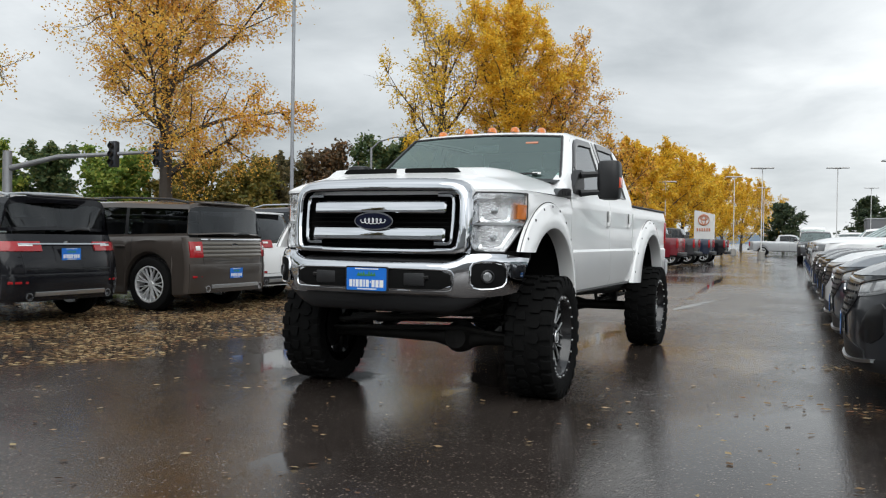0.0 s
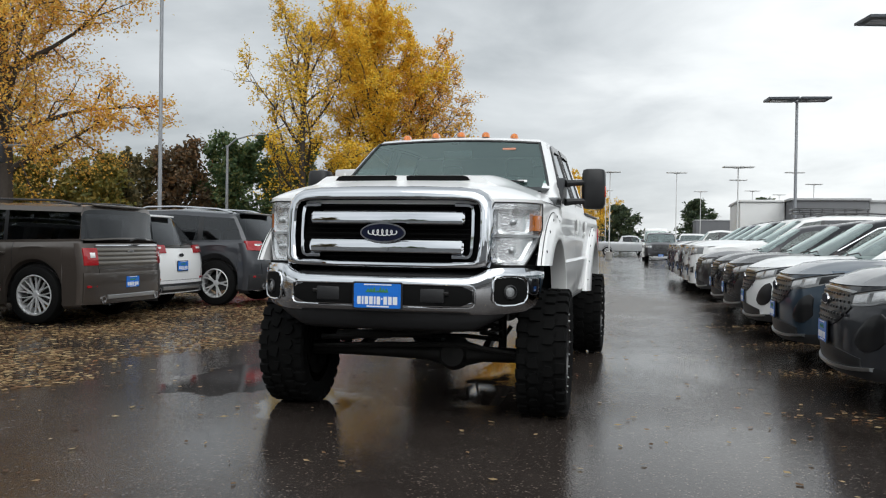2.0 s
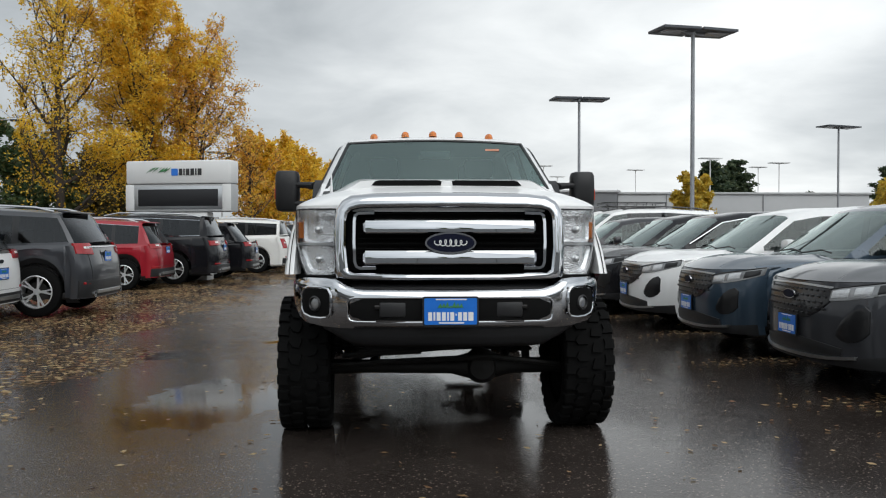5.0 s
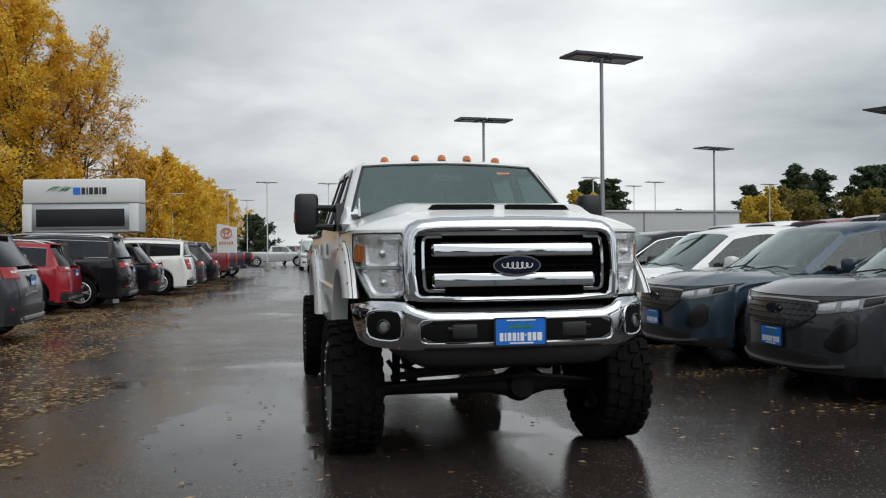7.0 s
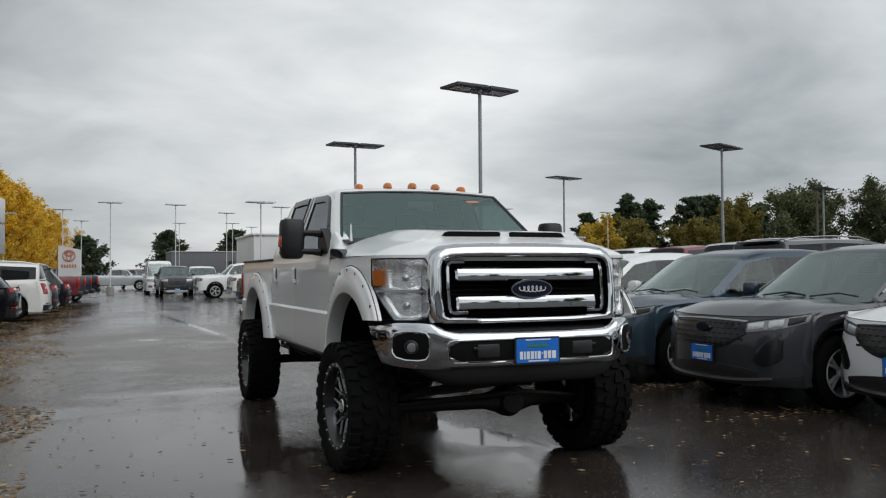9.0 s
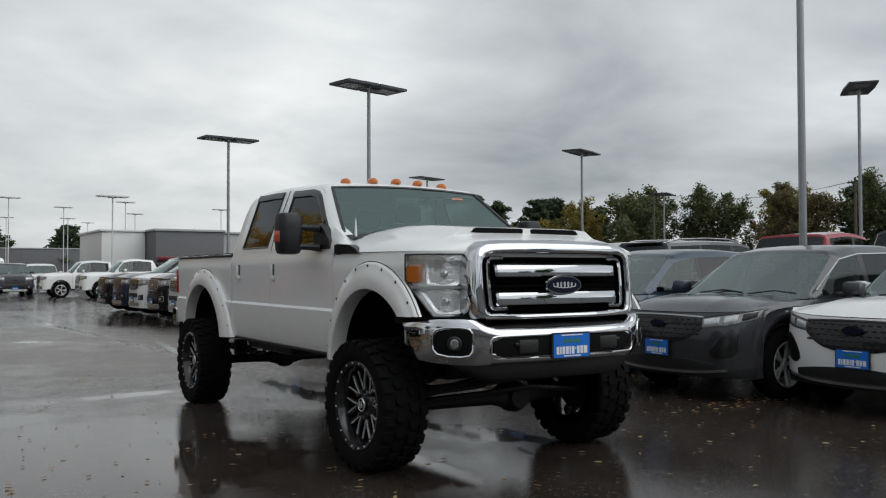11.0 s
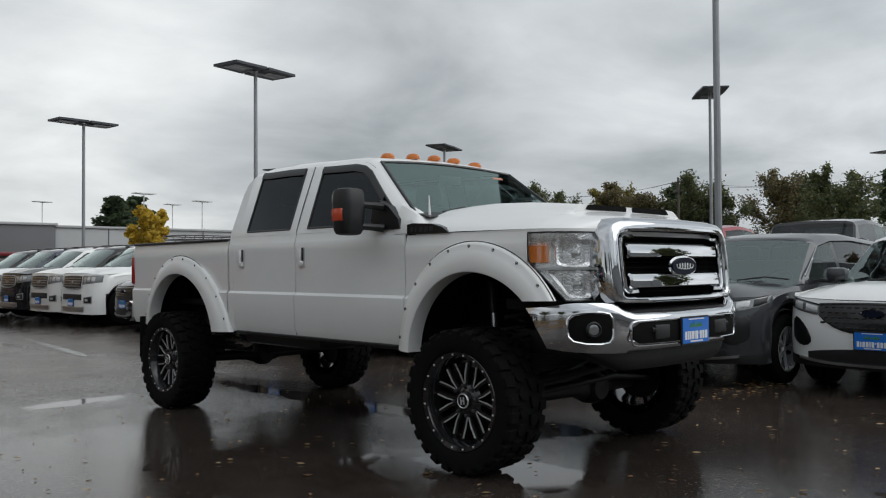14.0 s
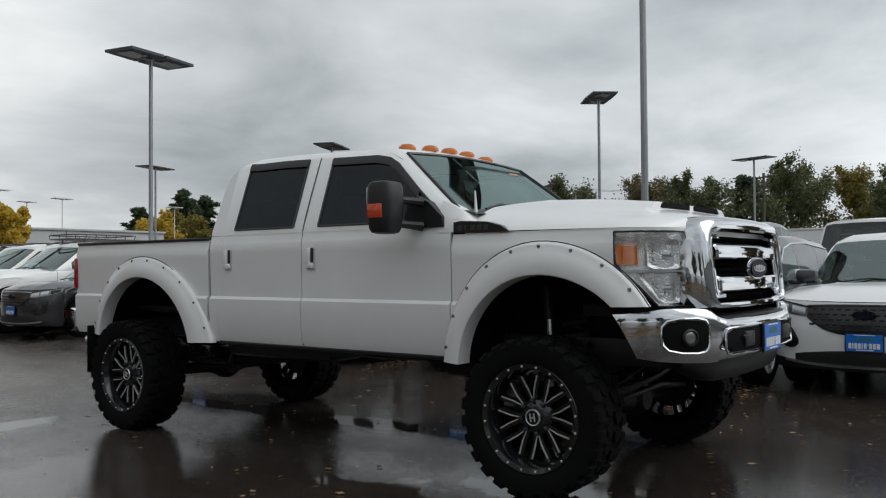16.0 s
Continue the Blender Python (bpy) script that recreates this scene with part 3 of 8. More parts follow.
    # front fascia, hood, rear fascia
    xs = [hw * 0.9985 * math.sin(a) for a in span(-math.pi / 2, math.pi / 2, 33)]
    nose_top = lambda x: hood - 0.05 - s.get("droop", 0.05) * (abs(x) / hw) ** 3
    zf = [0.0, 0.08, 0.2, 0.35, 0.5, 0.65, 0.8, 0.9, 1.0]
    grid(body, lambda x, v: front(x, cl + 0.02 + (nose_top(x) - cl - 0.02) * v), xs, zf)

    def bonnet(x, v):
        p = front(x, nose_top(x))
        y = p.y + (cowl + 0.05 - p.y) * v
        t = abs(x) / hw
        crown = s.get("crown", 0.06)
        z0 = nose_top(x) + (belt - 0.02 - nose_top(x)) * v
        z = z0 + crown * (1 - t ** 2.5) * min(1.0, v * 5 + 0.15) + 0.05 * math.sin(math.pi * min(1.0, v * 1.2)) * (1 - t ** 3)
        for rx in (0.55,):
            z += 0.012 * math.exp(-((t - rx) / 0.06) ** 2) * min(1, v * 4)
        return Vector((x * (1 - 0.055 * min(1.0, v * 4)), y, z))

    grid(body, bonnet, xs, [0, 0.04, 0.1, 0.2, 0.35, 0.5, 0.65, 0.8, 0.92, 1.0])
    if not bed:
        zr = [z for z in (cl + 0.06, 0.40, 0.5, 0.62, 0.74, 0.86) if z < belt] + [belt + 0.02]
        grid(body, rear, xs, zr)
    bmesh.ops.remove_doubles(body, verts=body.verts, dist=0.0015)
    part("body", body, col, root)
    bmesh.ops.remove_doubles(clad, verts=clad.verts, dist=0.0015)
    part("sill_cladding", clad, s.get("clad_mat", PLASTIC), root)
    # wheel liners and floor
    b = bmesh.new()
    for a in axles:
        for sx in (1, -1):
            loft(b, [[Vector((sx * x, a + (ar - 0.01) * math.cos(math.pi * k / 12), wr + (ar - 0.01) * math.sin(math.pi * k / 12))) for k in range(13)] for x in (hw * 0.94, hw * 0.45)], False)
    box(b, (0, 0, cl + 0.10), (W * 0.9, L * 0.86, 0.10), 0.02)
    for a in axles:
        box(b, (0, a, cl + 0.10), (W * 0.86, 0.14, 0.14), 0.03)
    part("underbody", b, STEEL, root)

    # greenhouse
    roofline = [(cowl, belt - 0.01), (ya, H - 0.075), (ya + 0.35, H - 0.015), (0.5 * (ya + yd), H), (yd, H - s.get("drop", 0.06)), (yr, belt + 0.05)]
    wt = hw * s.get("tumble", 0.76)
    wb = hw * 0.925
    pillars = s["windows"]
    gy = sorted(set(span(cowl, yr, 26) + [ya, yd, ya - 0.08, yd + 0.02, cowl + 0.07, yr - 0.012, yd - 0.10, 0.5 * (yd + yr)] + [y - L / 2 for w in pillars for y in w]))
    shell = bmesh.new()
    panes = {}

    def gsec(y):
        z = interp(roofline, y)
        slant = lambda q: wb + (wt - wb) * max(0.0, (q - belt) / (H - belt))
        bz = interp(shoulder, y) - 0.015
        z = max(z, bz + 0.03)
        zt = max(bz + 0.035, z - 0.10)
        zl = min(bz + 0.05, zt)
        return [(wb, bz), (slant(zl), zl), (slant(zt), zt), (slant(z) - 0.035, z - 0.03 * min(1, (z - bz) * 4)), (slant(z) * 0.82, z - 0.004), (slant(z) * 0.4, z + 0.012), (0, z + 0.016)]

    def bend(p):
        """Bows the windscreen and the rear window in plan."""
        x, y, z = p
        t = min(1.0, abs(x) / hw)
        if y < ya:
            y += 0.20 * t ** 2.4 * min(1.0, (ya - y) / (ya - cowl))
        if y > yd and not bed:
            y -= (tail_d * 0.75) * t ** 4 * min(1.0, (y - yd) / (yr - yd))
        return (x, y, z)

    for sx in (1, -1):
        prev, prev_y = None, 0.0
        for y in gy:
            raw = [(sx * x, y, z) for x, z in gsec(y)]
            pts = [bend(p) for p in raw]
            if prev:
                ym = (y + prev_y) / 2
                for k in range(6):
                    key = None
                    if k == 1:
                        for n, w in enumerate(pillars):
                            if w[0] - L / 2 < ym < w[1] - L / 2 and min(pts[2][2] - pts[1][2], 9) + (prev[2][2] - prev[1][2]) > 0.02:
                                key = ("side", n, sx)
                    if k == 1 and key is None and pillars[0][0] - L / 2 < ym < pillars[-1][1] - L / 2:
                        key = ("pillar", sum(w[1] - L / 2 < ym for w in pillars), sx)
                    if k >= 3 and cowl + 0.03 < ym < ya - 0.06:
                        key = ("front",)
                    if k >= (2 if s.get("wrap") else 3) and yd + 0.015 < ym < yr - 0.008:
                        key = ("rear",)
                    target = shell if key is None else panes.setdefault(key, bmesh.new())
                    q = (prev[k], pts[k], pts[k + 1], prev[k + 1])
                    if len(set(q)) > 2:
                        target.faces.new([target.verts.new(p) for p in dict.fromkeys(q)])
            prev, prev_y = pts, y
    bmesh.ops.remove_doubles(shell, verts=shell.verts, dist=0.0015)
    part("cabin_shell", shell, s.get("roof_paint", col), root)
    for key, b in panes.items():
        bmesh.ops.remove_doubles(b, verts=b.verts, dist=0.0015)
        if key[0] == "pillar":
            part("window_pillar", b, SATIN_BLACK, root)
            continue
        tint = CAR_GLASS if key[0] == "front" else SIDE_GLASS if key[0] == "side" and key[1] == 0 else PRIVACY
        pane({"front": "windscreen", "rear": "rear_window", "side": "side_window"}[key[0]], b, tint, root, (0, 0.5 * (ya + yd), belt))
    # cabin
    b = bmesh.new()
    grid(b, lambda x, y: Vector((x, y, belt - 0.45)), [-hw * 0.9, hw * 0.9], [cowl + 0.3, yr - 0.1])
    for sx in (1, -1):
        grid(b, lambda z, y, k=sx: Vector((k * hw * 0.89, y, z)), [belt - 0.45, belt - 0.03], [cowl + 0.1, yr - 0.1])
    box(b, (0, cowl + 0.32, belt - 0.12), (W * 0.84, 0.5, 0.22), 0.06)
    part("cabin_lining", b, INTERIOR, root)
    b = bmesh.new()
    lathe(b, [(0.17 + 0.015 * math.cos(a), 0.015 * math.sin(a)) for a in (2 * math.pi * k / 8 for k in range(9))], 24, pose(0.36, cowl + 0.66, belt - 0.02, 0, 0, 90) @ pose(0, 0, 0, 0, 25))
    part("steering_wheel", b, PLASTIC, root)
    rows = [(cowl + 1.05, (-0.36, 0.36))] + ([(cowl + 1.95, (-0.36, 0.36))] if yr - cowl > 2.2 else [])
    seats(root, rows, W, belt - 0.45, PALE_INTERIOR)

    # doors: seams and handles
    b = bmesh.new()
    for y in s["seams"]:
        yy = y - L / 2
        for sx in (1, -1):
            sec = section(yy)
            pts = [(sx * (x + 0.0015), yy, z) for x, z in sec[1:]]
            for p, q in zip(pts, pts[1:]):
                tube(b, [p, q], 0.0035, 4, False)
    part("door_seam", b, SATIN_BLACK, root)
    for y in s["handles"]:
        for sx in (1, -1):
            b = bmesh.new()
            zz = interp(shoulder, y - L / 2) - 0.14
            box(b, (sx * hw * 1.005, y - L / 2, zz), (0.035, 0.20, 0.035), 0.014)
            part("door_handle", b, s.get("handle_mat", col), root)
    for sx in (1, -1):
        b = bmesh.new()
        box(b, (sx * (hw + 0.12), cowl + 0.62, belt + 0.09), (0.22, 0.13, 0.15), 0.05)
        box(b, (sx * (hw + 0.0), cowl + 0.62, belt + 0.03), (0.14, 0.06, 0.05), 0.02)
        m = part("wing_mirror", b, s.get("mirror", col), root)
        b = bmesh.new()
        box(b, (sx * (hw + 0.12), cowl + 0.685, belt + 0.09), (0.19, 0.01, 0.12), 0.004)
        part("mirror_glass", b, CHROME, m)
    # window line trim and roof rails
    if s.get("trim"):
        b = bmesh.new()
        for sx in (1, -1):
            up, dn = [], []
            for y in gy:
                if pillars[0][0] - L / 2 - 0.02 <= y <= pillars[-1][1] - L / 2 + 0.02:
                    q = gsec(y)
                    up.append((sx * (q[2][0] + 0.004), y, q[2][1] + 0.006))
                    dn.append((sx * (q[1][0] + 0.004), y, q[1][1] - 0.006))
            tube(b, up, 0.009, 5)
            if s["trim"] > 1:
                tube(b, dn, 0.008, 5)
        part("window_trim", b, CHROME, root)
    if s.get("rails"):
        for sx in (1, -1):
            b = bmesh.new()
            pts = [(sx * wt * 0.86, y, interp(roofline, y) + 0.05 - 0.05 * (k in (0, 7))) for k, y in enumerate(span(ya + 0.25, yd - 0.1, 8))]
            tube(b, pts, 0.017, 6)
            part("roof_rail", b, s["rails"], root)
    # wipers
    b = bmesh.new()
    for x in (-0.45, 0.2):
        q = [(x, cowl + 0.02, belt + 0.035), (x + 0.28, cowl + 0.10, belt + 0.07), (x + 0.55, cowl + 0.06, belt + 0.045)]
        tube(b, q, 0.008, 5)
    part("wiper", b, PLASTIC, root)

    face, tail = s.get("face"), s.get("tail")
    mf = Matrix()
    if face:
        face(root, s, front, hood, hw)
    if tail:
        tail(root, s, rear, belt, hw)
    if bed:
        y0, y1 = yr + 0.02, L / 2 - 0.02
        b = bmesh.new()
        for sx in (1, -1):
            box(b, (sx * (hw * 0.90), (y0 + y1) / 2, (top_bed + 0.55) / 2), (0.10, y1 - y0, top_bed - 0.55), 0.02)
        box(b, (0, (y0 + y1) / 2, 0.66), (W * 0.86, y1 - y0, 0.06), 0.01)
        box(b, (0, y0 + 0.03, (top_bed + 0.6) / 2), (W * 0.86, 0.05, top_bed - 0.6), 0.01)
        part("cargo_bed", b, col, root)
        b = bmesh.new()
        box(b, (0, L / 2 - 0.06, (top_bed + 0.72) / 2), (W * 0.80, 0.07, top_bed - 0.72), 0.025)
        part("tailgate", b, col, root)
        b = bmesh.new()
        box(b, (0, L / 2 + 0.02, 0.58), (W * 0.96, 0.18, 0.18), 0.04)
        part("rear_bumper", b, CHROME if s.get("chrome") else PLASTIC, root)
        for sx in (1, -1):
            b = bmesh.new()
            box(b, (sx * hw * 0.91, L / 2 - 0.05, top_bed - 0.24), (0.15, 0.10, 0.40), 0.03)
            part("tail_lamp", b, RED_LENS, root)
    add_wheels(root, [(sx * (hw - s.get("tw", 0.235) / 2 - 0.015), a) for a in axles for sx in (1, -1)], wr, s.get("tw", 0.235), wr * s.get("rim", 0.66), s.get("spokes", (5, True, 0.06)), s.get("rim_mat", ALLOY))
    return root


def oval(bm, m, w, h, thick, n=24):
    slab(bm, [(w / 2 * math.cos(2 * math.pi * k / n), h / 2 * math.sin(2 * math.pi * k / n)) for k in range(n)], thick, m)


def crossover_face(root, s, front, hood, hw):
    """Wide dark mesh grille, thin swept lamps, lower intake with a bright lip."""
    b = bmesh.new()
    xs = span(-0.50, 0.50, 15)
    patch(b, front, xs, [0.555 + 0.15 * (abs(x) / 0.50) ** 3 for x in xs], [0.822 - 0.015 * (abs(x) / 0.50) ** 2 for x in xs], 0.010)
    g = part("grille", b, SATIN_BLACK, root)
    b = bmesh.new()
    for r in range(5):
        z = 0.605 + r * 0.046
        for k in range(15):
            x = -0.49 + k * 0.07 + (0.035 if r % 2 else 0)
            if abs(x) < 0.47 - 0.10 * (z < 0.65) - 0.07 * (z < 0.61):
                p = front(x, z)
                box(b, (p.x, p.y - 0.008, p.z), (0.046, 0.010, 0.020), 0.004, 1)
    tagged(part("grille_mesh", b, PLASTIC, g), kind="stuff")
    b = bmesh.new()
    patch(b, front, xs, [0.822 - 0.015 * (abs(x) / 0.54) ** 2 for x in xs], [0.837 - 0.015 * (abs(x) / 0.54) ** 2 for x in xs], 0.018)
    part("grille_trim", b, s.get("grille_trim", SATIN), g)
    p = front(0, 0.742)
    b = bmesh.new()
    oval(b, pose(0, p.y - 0.018, 0.742, 90), 0.20, 0.082, 0.012)
    e = part("emblem", b, CHROME, g)
    b = bmesh.new()
    oval(b, pose(0, p.y - 0.031, 0.742, 90), 0.178, 0.064, 0.004)
    part("emblem_field", b, OVAL_BLUE, g)
    for sx in (1, -1):
        b = bmesh.new()
        xs2 = [sx * hw * math.sin(a) for a in span(math.asin(0.47 / hw), math.asin(0.994), 15)]
        lo = [0.715 + 0.105 * (k / 14) ** 1.5 for k in range(15)]
        hi = [0.795 + 0.095 * (k / 14) ** 0.75 for k in range(15)]
        patch(b, front, xs2, lo, hi, 0.008)
        h = part("headlamp", b, s.get("lamp_mat", LAMP_CLEAR), root, "clear swept headlamp")
        b = bmesh.new()
        patch(b, front, xs2[9:14], [v + 0.012 for v in lo[9:14]], [v - 0.012 for v in hi[9:14]], 0.011)
        part("lamp_bezel", b, SATIN_BLACK, h)
        for a, c in ((1, 4), (5, 8)):
            b = bmesh.new()
            patch(b, front, xs2[a:c + 1], [v + 0.020 for v in lo[a:c + 1]], [v - 0.014 for v in hi[a:c + 1]], 0.013)
            part("lamp_projector", b, LAMP_UNIT, h)
        b = bmesh.new()
        tube(b, [front(x, v + 0.004) + Vector((0, -0.010, 0)) for x, v in zip(xs2, hi)], 0.006, 5)
        part("lamp_brow", b, SATIN_BLACK, h)
        b = bmesh.new()
        patch(b, front, [sx * x for x in (0.585, 0.62, 0.67, 0.72, 0.77, 0.80)], [0.46, 0.43, 0.42, 0.43, 0.46, 0.50], [0.50, 0.57, 0.63, 0.67, 0.69, 0.66], 0.010)
        part("side_intake", b, SATIN_BLACK, root)
    b = bmesh.new()
    xs = span(-0.62, 0.62, 15)
    patch(b, front, xs, [0.285] * 15, [0.420 - 0.05 * (abs(x) / 0.62) ** 2 for x in xs], 0.012)
    part("lower_intake", b, PLASTIC, root)
    b = bmesh.new()
    xs = [hw * 0.985 * math.sin(a) for a in span(-math.pi / 2, math.pi / 2, 21)]
    patch(b, front, xs, [0.235] * 21, [0.292 + 0.05 * (abs(x) / hw) ** 3 for x in xs], 0.010)
    part("bumper_valance", b, PLASTIC, root, "black plastic lower bumper")
    b = bmesh.new()
    xs = span(-0.72, 0.72, 15)
    patch(b, front, xs, [0.262 + 0.035 * (abs(x) / 0.72) ** 3 for x in xs], [0.288 + 0.035 * (abs(x) / 0.72) ** 3 for x in xs], 0.03)
    part("skid_lip", b, SATIN, root, "silver lower bumper lip")
    p = front(0, 0.50)
    plate(root, (0, p.y - 0.012, 0.500), Matrix())


def tall_face(root, s, front, hood, hw):
    """Tall upright grille with thin bars, large lamps, a painted bumper with framed fog lamps."""
    bar = s.get("bar_mat", SATIN_BLACK)
    xs = span(-0.50, 0.50, 15)
    top = hood - 0.10
    low = 0.76
    lo = [low + 0.05 * (abs(x) / 0.50) ** 3 for x in xs]
    hi = [top - 0.015 * (abs(x) / 0.50) ** 3 for x in xs]
    b = bmesh.new()
    patch(b, front, xs, lo, hi, 0.008)
    g = part("grille", b, SATIN_BLACK, root)
    b = bmesh.new()
    ring = [front(x, z) + Vector((0, -0.012, 0)) for x, z in zip(xs, hi)] + [front(x, z) + Vector((0, -0.012, 0)) for x, z in reversed(list(zip(xs, lo)))]
    tube(b, ring + ring[:1], 0.011, 6)
    part("grille_frame", b, bar, g)
    n = 4
    for k in range(n):
        z = low + 0.05 + (top - low - 0.07) * (k + 0.4) / n
        b = bmesh.new()
        patch(b, front, xs[1:-1], [z - 0.008] * 13, [z + 0.008] * 13, 0.018)
        part("grille_bar", b, bar, g)
    b = bmesh.new()
    p = front(0, (low + top) / 2)
    slab(b, [(0.095 * math.cos(a), 0.042 * math.sin(a)) for a in span(0, 2 * math.pi, 21)[:-1]], 0.016, pose(0, p.y - 0.018, p.z, 90))
    part("emblem", b, bar, g)
    for sx in (1, -1):
        b = bmesh.new()
        xs2 = [sx * x for x in span(0.525, hw * 0.985, 12)]
        patch(b, front, xs2, [top - 0.19 + 0.05 * k / 11 for k in range(12)], [top - 0.004 + 0.012 * k / 11 for k in range(12)], 0.010)
        h = part("headlamp", b, LAMP_CLEAR, root)
        for i, j in ((1, 4), (4, 7), (7, 10)):
            b = bmesh.new()
            patch(b, front, xs2[i:j], [top - 0.14 + 0.01 * i / 3] * 3, [top - 0.03] * 3, 0.014)
            part("lamp_projector", b, LAMP_UNIT, h)
        b = bmesh.new()
        patch(b, front, [sx * x for x in span(0.60, 0.84, 7)], [0.47] * 7, [0.60 + 0.03 * k / 6 for k in range(7)], 0.008)
        f = part("fog_lamp_frame", b, bar, root)
        b = bmesh.new()
        patch(b, front, [sx * x for x in span(0.62, 0.825, 7)], [0.485] * 7, [0.59 + 0.025 * k / 6 for k in range(7)], 0.012)
        part("fog_lamp_pocket", b, SATIN_BLACK, f)
        b = bmesh.new()
        patch(b, front, [sx * x for x in span(0.66, 0.75, 4)], [0.515] * 4, [0.56] * 4, 0.016)
        part("fog_lamp", b, LAMP_UNIT, f)
    xs = span(-0.50, 0.50, 13)
    b = bmesh.new()
    patch(b, front, xs, [0.54] * 13, [0.66] * 13, 0.008)
    part("lower_intake", b, PLASTIC, root)
    b = bmesh.new()
    patch(b, front, span(-0.60, 0.60, 13), [0.29] * 13, [0.40] * 13, 0.018)
    part("skid_lip", b, SATIN, root)
    p = front(0, 0.47)
    plate(root, (0, p.y - 0.012, 0.485), Matrix())


def suv_tail(root, s, rear, belt, hw):
    """Liftgate with lamps, bumper, plate, wiper and tailpipes; s gives the lamps' shape."""
    z0, z1, x0 = s.get("lamp", (0.86, 1.02, 0.50))
    for sx in (1, -1):
        b = bmesh.new()
        xs = [sx * x for x in span(x0, hw * 0.96, 9)]
        patch(b, rear, xs, [z0 + s.get("lamp_tilt", 0.0) * k / 8 for k in range(9)], [z1 + s.get("lamp_up", 0.0) * k / 8 for k in range(9)], 0.014, 1)
        t = part("tail_lamp", b, RED_LENS, root, "red tail lamp")
        b = bmesh.new()
        zc = (z0 + z1) / 2 + 0.02
        hh = s.get("white_half", 0.018)
        patch(b, rear, xs[2:6], [zc - hh] * 4, [zc + hh] * 4, 0.018, 1)
        part("reversing_lens", b, WHITE_LENS, t)
        b = bmesh.new()
        patch(b, rear, [sx * x for x in span(0.60, 0.86, 5)], [0.50] * 5, [0.535] * 5, 0.016, 1)
        part("bumper_reflector", b, RED_LENS, root)
        b = bmesh.new()
        p = rear(sx * 0.62, 0.36)
        lathe(b, [(0.045, 0.0), (0.05, 0.06), (0.042, 0.06), (0.04, -0.02)], 14, pose(sx * 0.62, p.y - 0.03, 0.34, 0, 0, 90))
        part("tailpipe", b, CHROME, root)
    b = bmesh.new()
    xs = span(-hw * 0.97, hw * 0.97, 19)
    patch(b, rear, xs, [0.30] * 19, [s.get("bumper", 0.48)] * 19, 0.018, 1)
    part("rear_bumper", b, s.get("bumper_mat", PLASTIC), root)
    if s.get("gate_panel"):
        b = bmesh.new()
        za, zb = s["gate_panel"]
        for k in range(4):
            lo, hi = za + (zb - za) * k / 4, za + (zb - za) * (k + 0.82) / 4
            patch(b, rear, span(-0.70, 0.70, 13), [lo] * 13, [hi] * 13, 0.012, 1)
        part("liftgate_panel", b, s["gate_mat"], root, "ribbed taupe liftgate panel")
    b = bmesh.new()
    patch(b, rear, span(-0.55, 0.55, 11), [0.34] * 11, [0.40] * 11, 0.035, 1)
    part("skid_plate", b, SATIN, root)
    if s.get("strip"):
        b = bmesh.new()
        z = s["strip"]
        patch(b, rear, span(-0.72, 0.72, 13), [z] * 13, [z + 0.022] * 13, 0.022, 1)
        part("chrome_strip", b, CHROME, root)
    b = bmesh.new()
    zs = belt - 0.03
    for z in (s.get("bumper", 0.48) + 0.05,):
        patch(b, rear, span(-0.66, 0.66, 11), [z] * 11, [z + 0.006] * 11, 0.002, 1)
    for sx in (1, -1):
        pts = [rear(sx * (0.66 + 0.06 * k / 5), 0.53 + (zs - 0.53) * k / 5) + Vector((0, 0.002, 0)) for k in range(6)]
        tube(b, pts, 0.003, 4)
    part("liftgate_seam", b, SATIN_BLACK, root)
    z = s.get("plate_z", 0.80)
    p = rear(0, z)
    b = bmesh.new()
    patch(b, rear, span(-0.24, 0.24, 5), [z - 0.10] * 5, [z + 0.10] * 5, 0.003, 1)
    part("plate_recess", b, SATIN_BLACK if s.get("dark_recess") else s["paint"], root)
    plate(root, (s.get("plate_x", 0.0), -(p.y + 0.008), z), pose(0, 0, 0, 0, 0, 180))
    q = rear(0, belt)
    b = bmesh.new()
    tube(b, [(0.0, q.y + 0.01, belt + 0.06), (-0.2, q.y + 0.0, belt + 0.09), (-0.42, q.y - 0.02, belt + 0.08)], 0.012, 6)
    part("rear_wiper", b, PLASTIC, root)
    b = bmesh.new()
    L, yd = s["L"], s["yd"] - s["L"] / 2
    box(b, (0, yd + 0.02, s["H"] - s.get("drop", 0.06) + 0.004), (s["W"] * 0.60, s.get("spoil", 0.20), 0.03), 0.013, m=pose(0, 0, 0, -6))
    part("roof_spoiler", b, s.get("spoiler", s["paint"]), root)
    b = bmesh.new()
    oval(b, pose(0, rear(0, belt - 0.08).y + 0.004, belt - 0.09, -90), 0.15, 0.055, 0.012)
    part("badge", b, CHROME, root)


def shape(paint_mat, **kw):
    """A mid-size crossover's sizes, changed as given."""
    s = dict(L=4.45, W=1.80, H=1.55, belt=0.985, hood=0.90, nose=0.47, round=2.25, droop=-0.035, crown=0.05, base=2.63, cowl=1.12, ya=1.95, yd=3.85, yr=4.36, front=0.88, windows=[(1.42, 2.32), (2.40, 3.22), (3.30, 3.82)],
             seams=(1.32, 2.36, 3.28), handles=(2.16, 3.06), paint=paint_mat, tumble=0.74, R=0.345, tail=suv_tail, face=crossover_face)
    s.update(kw)
    return s


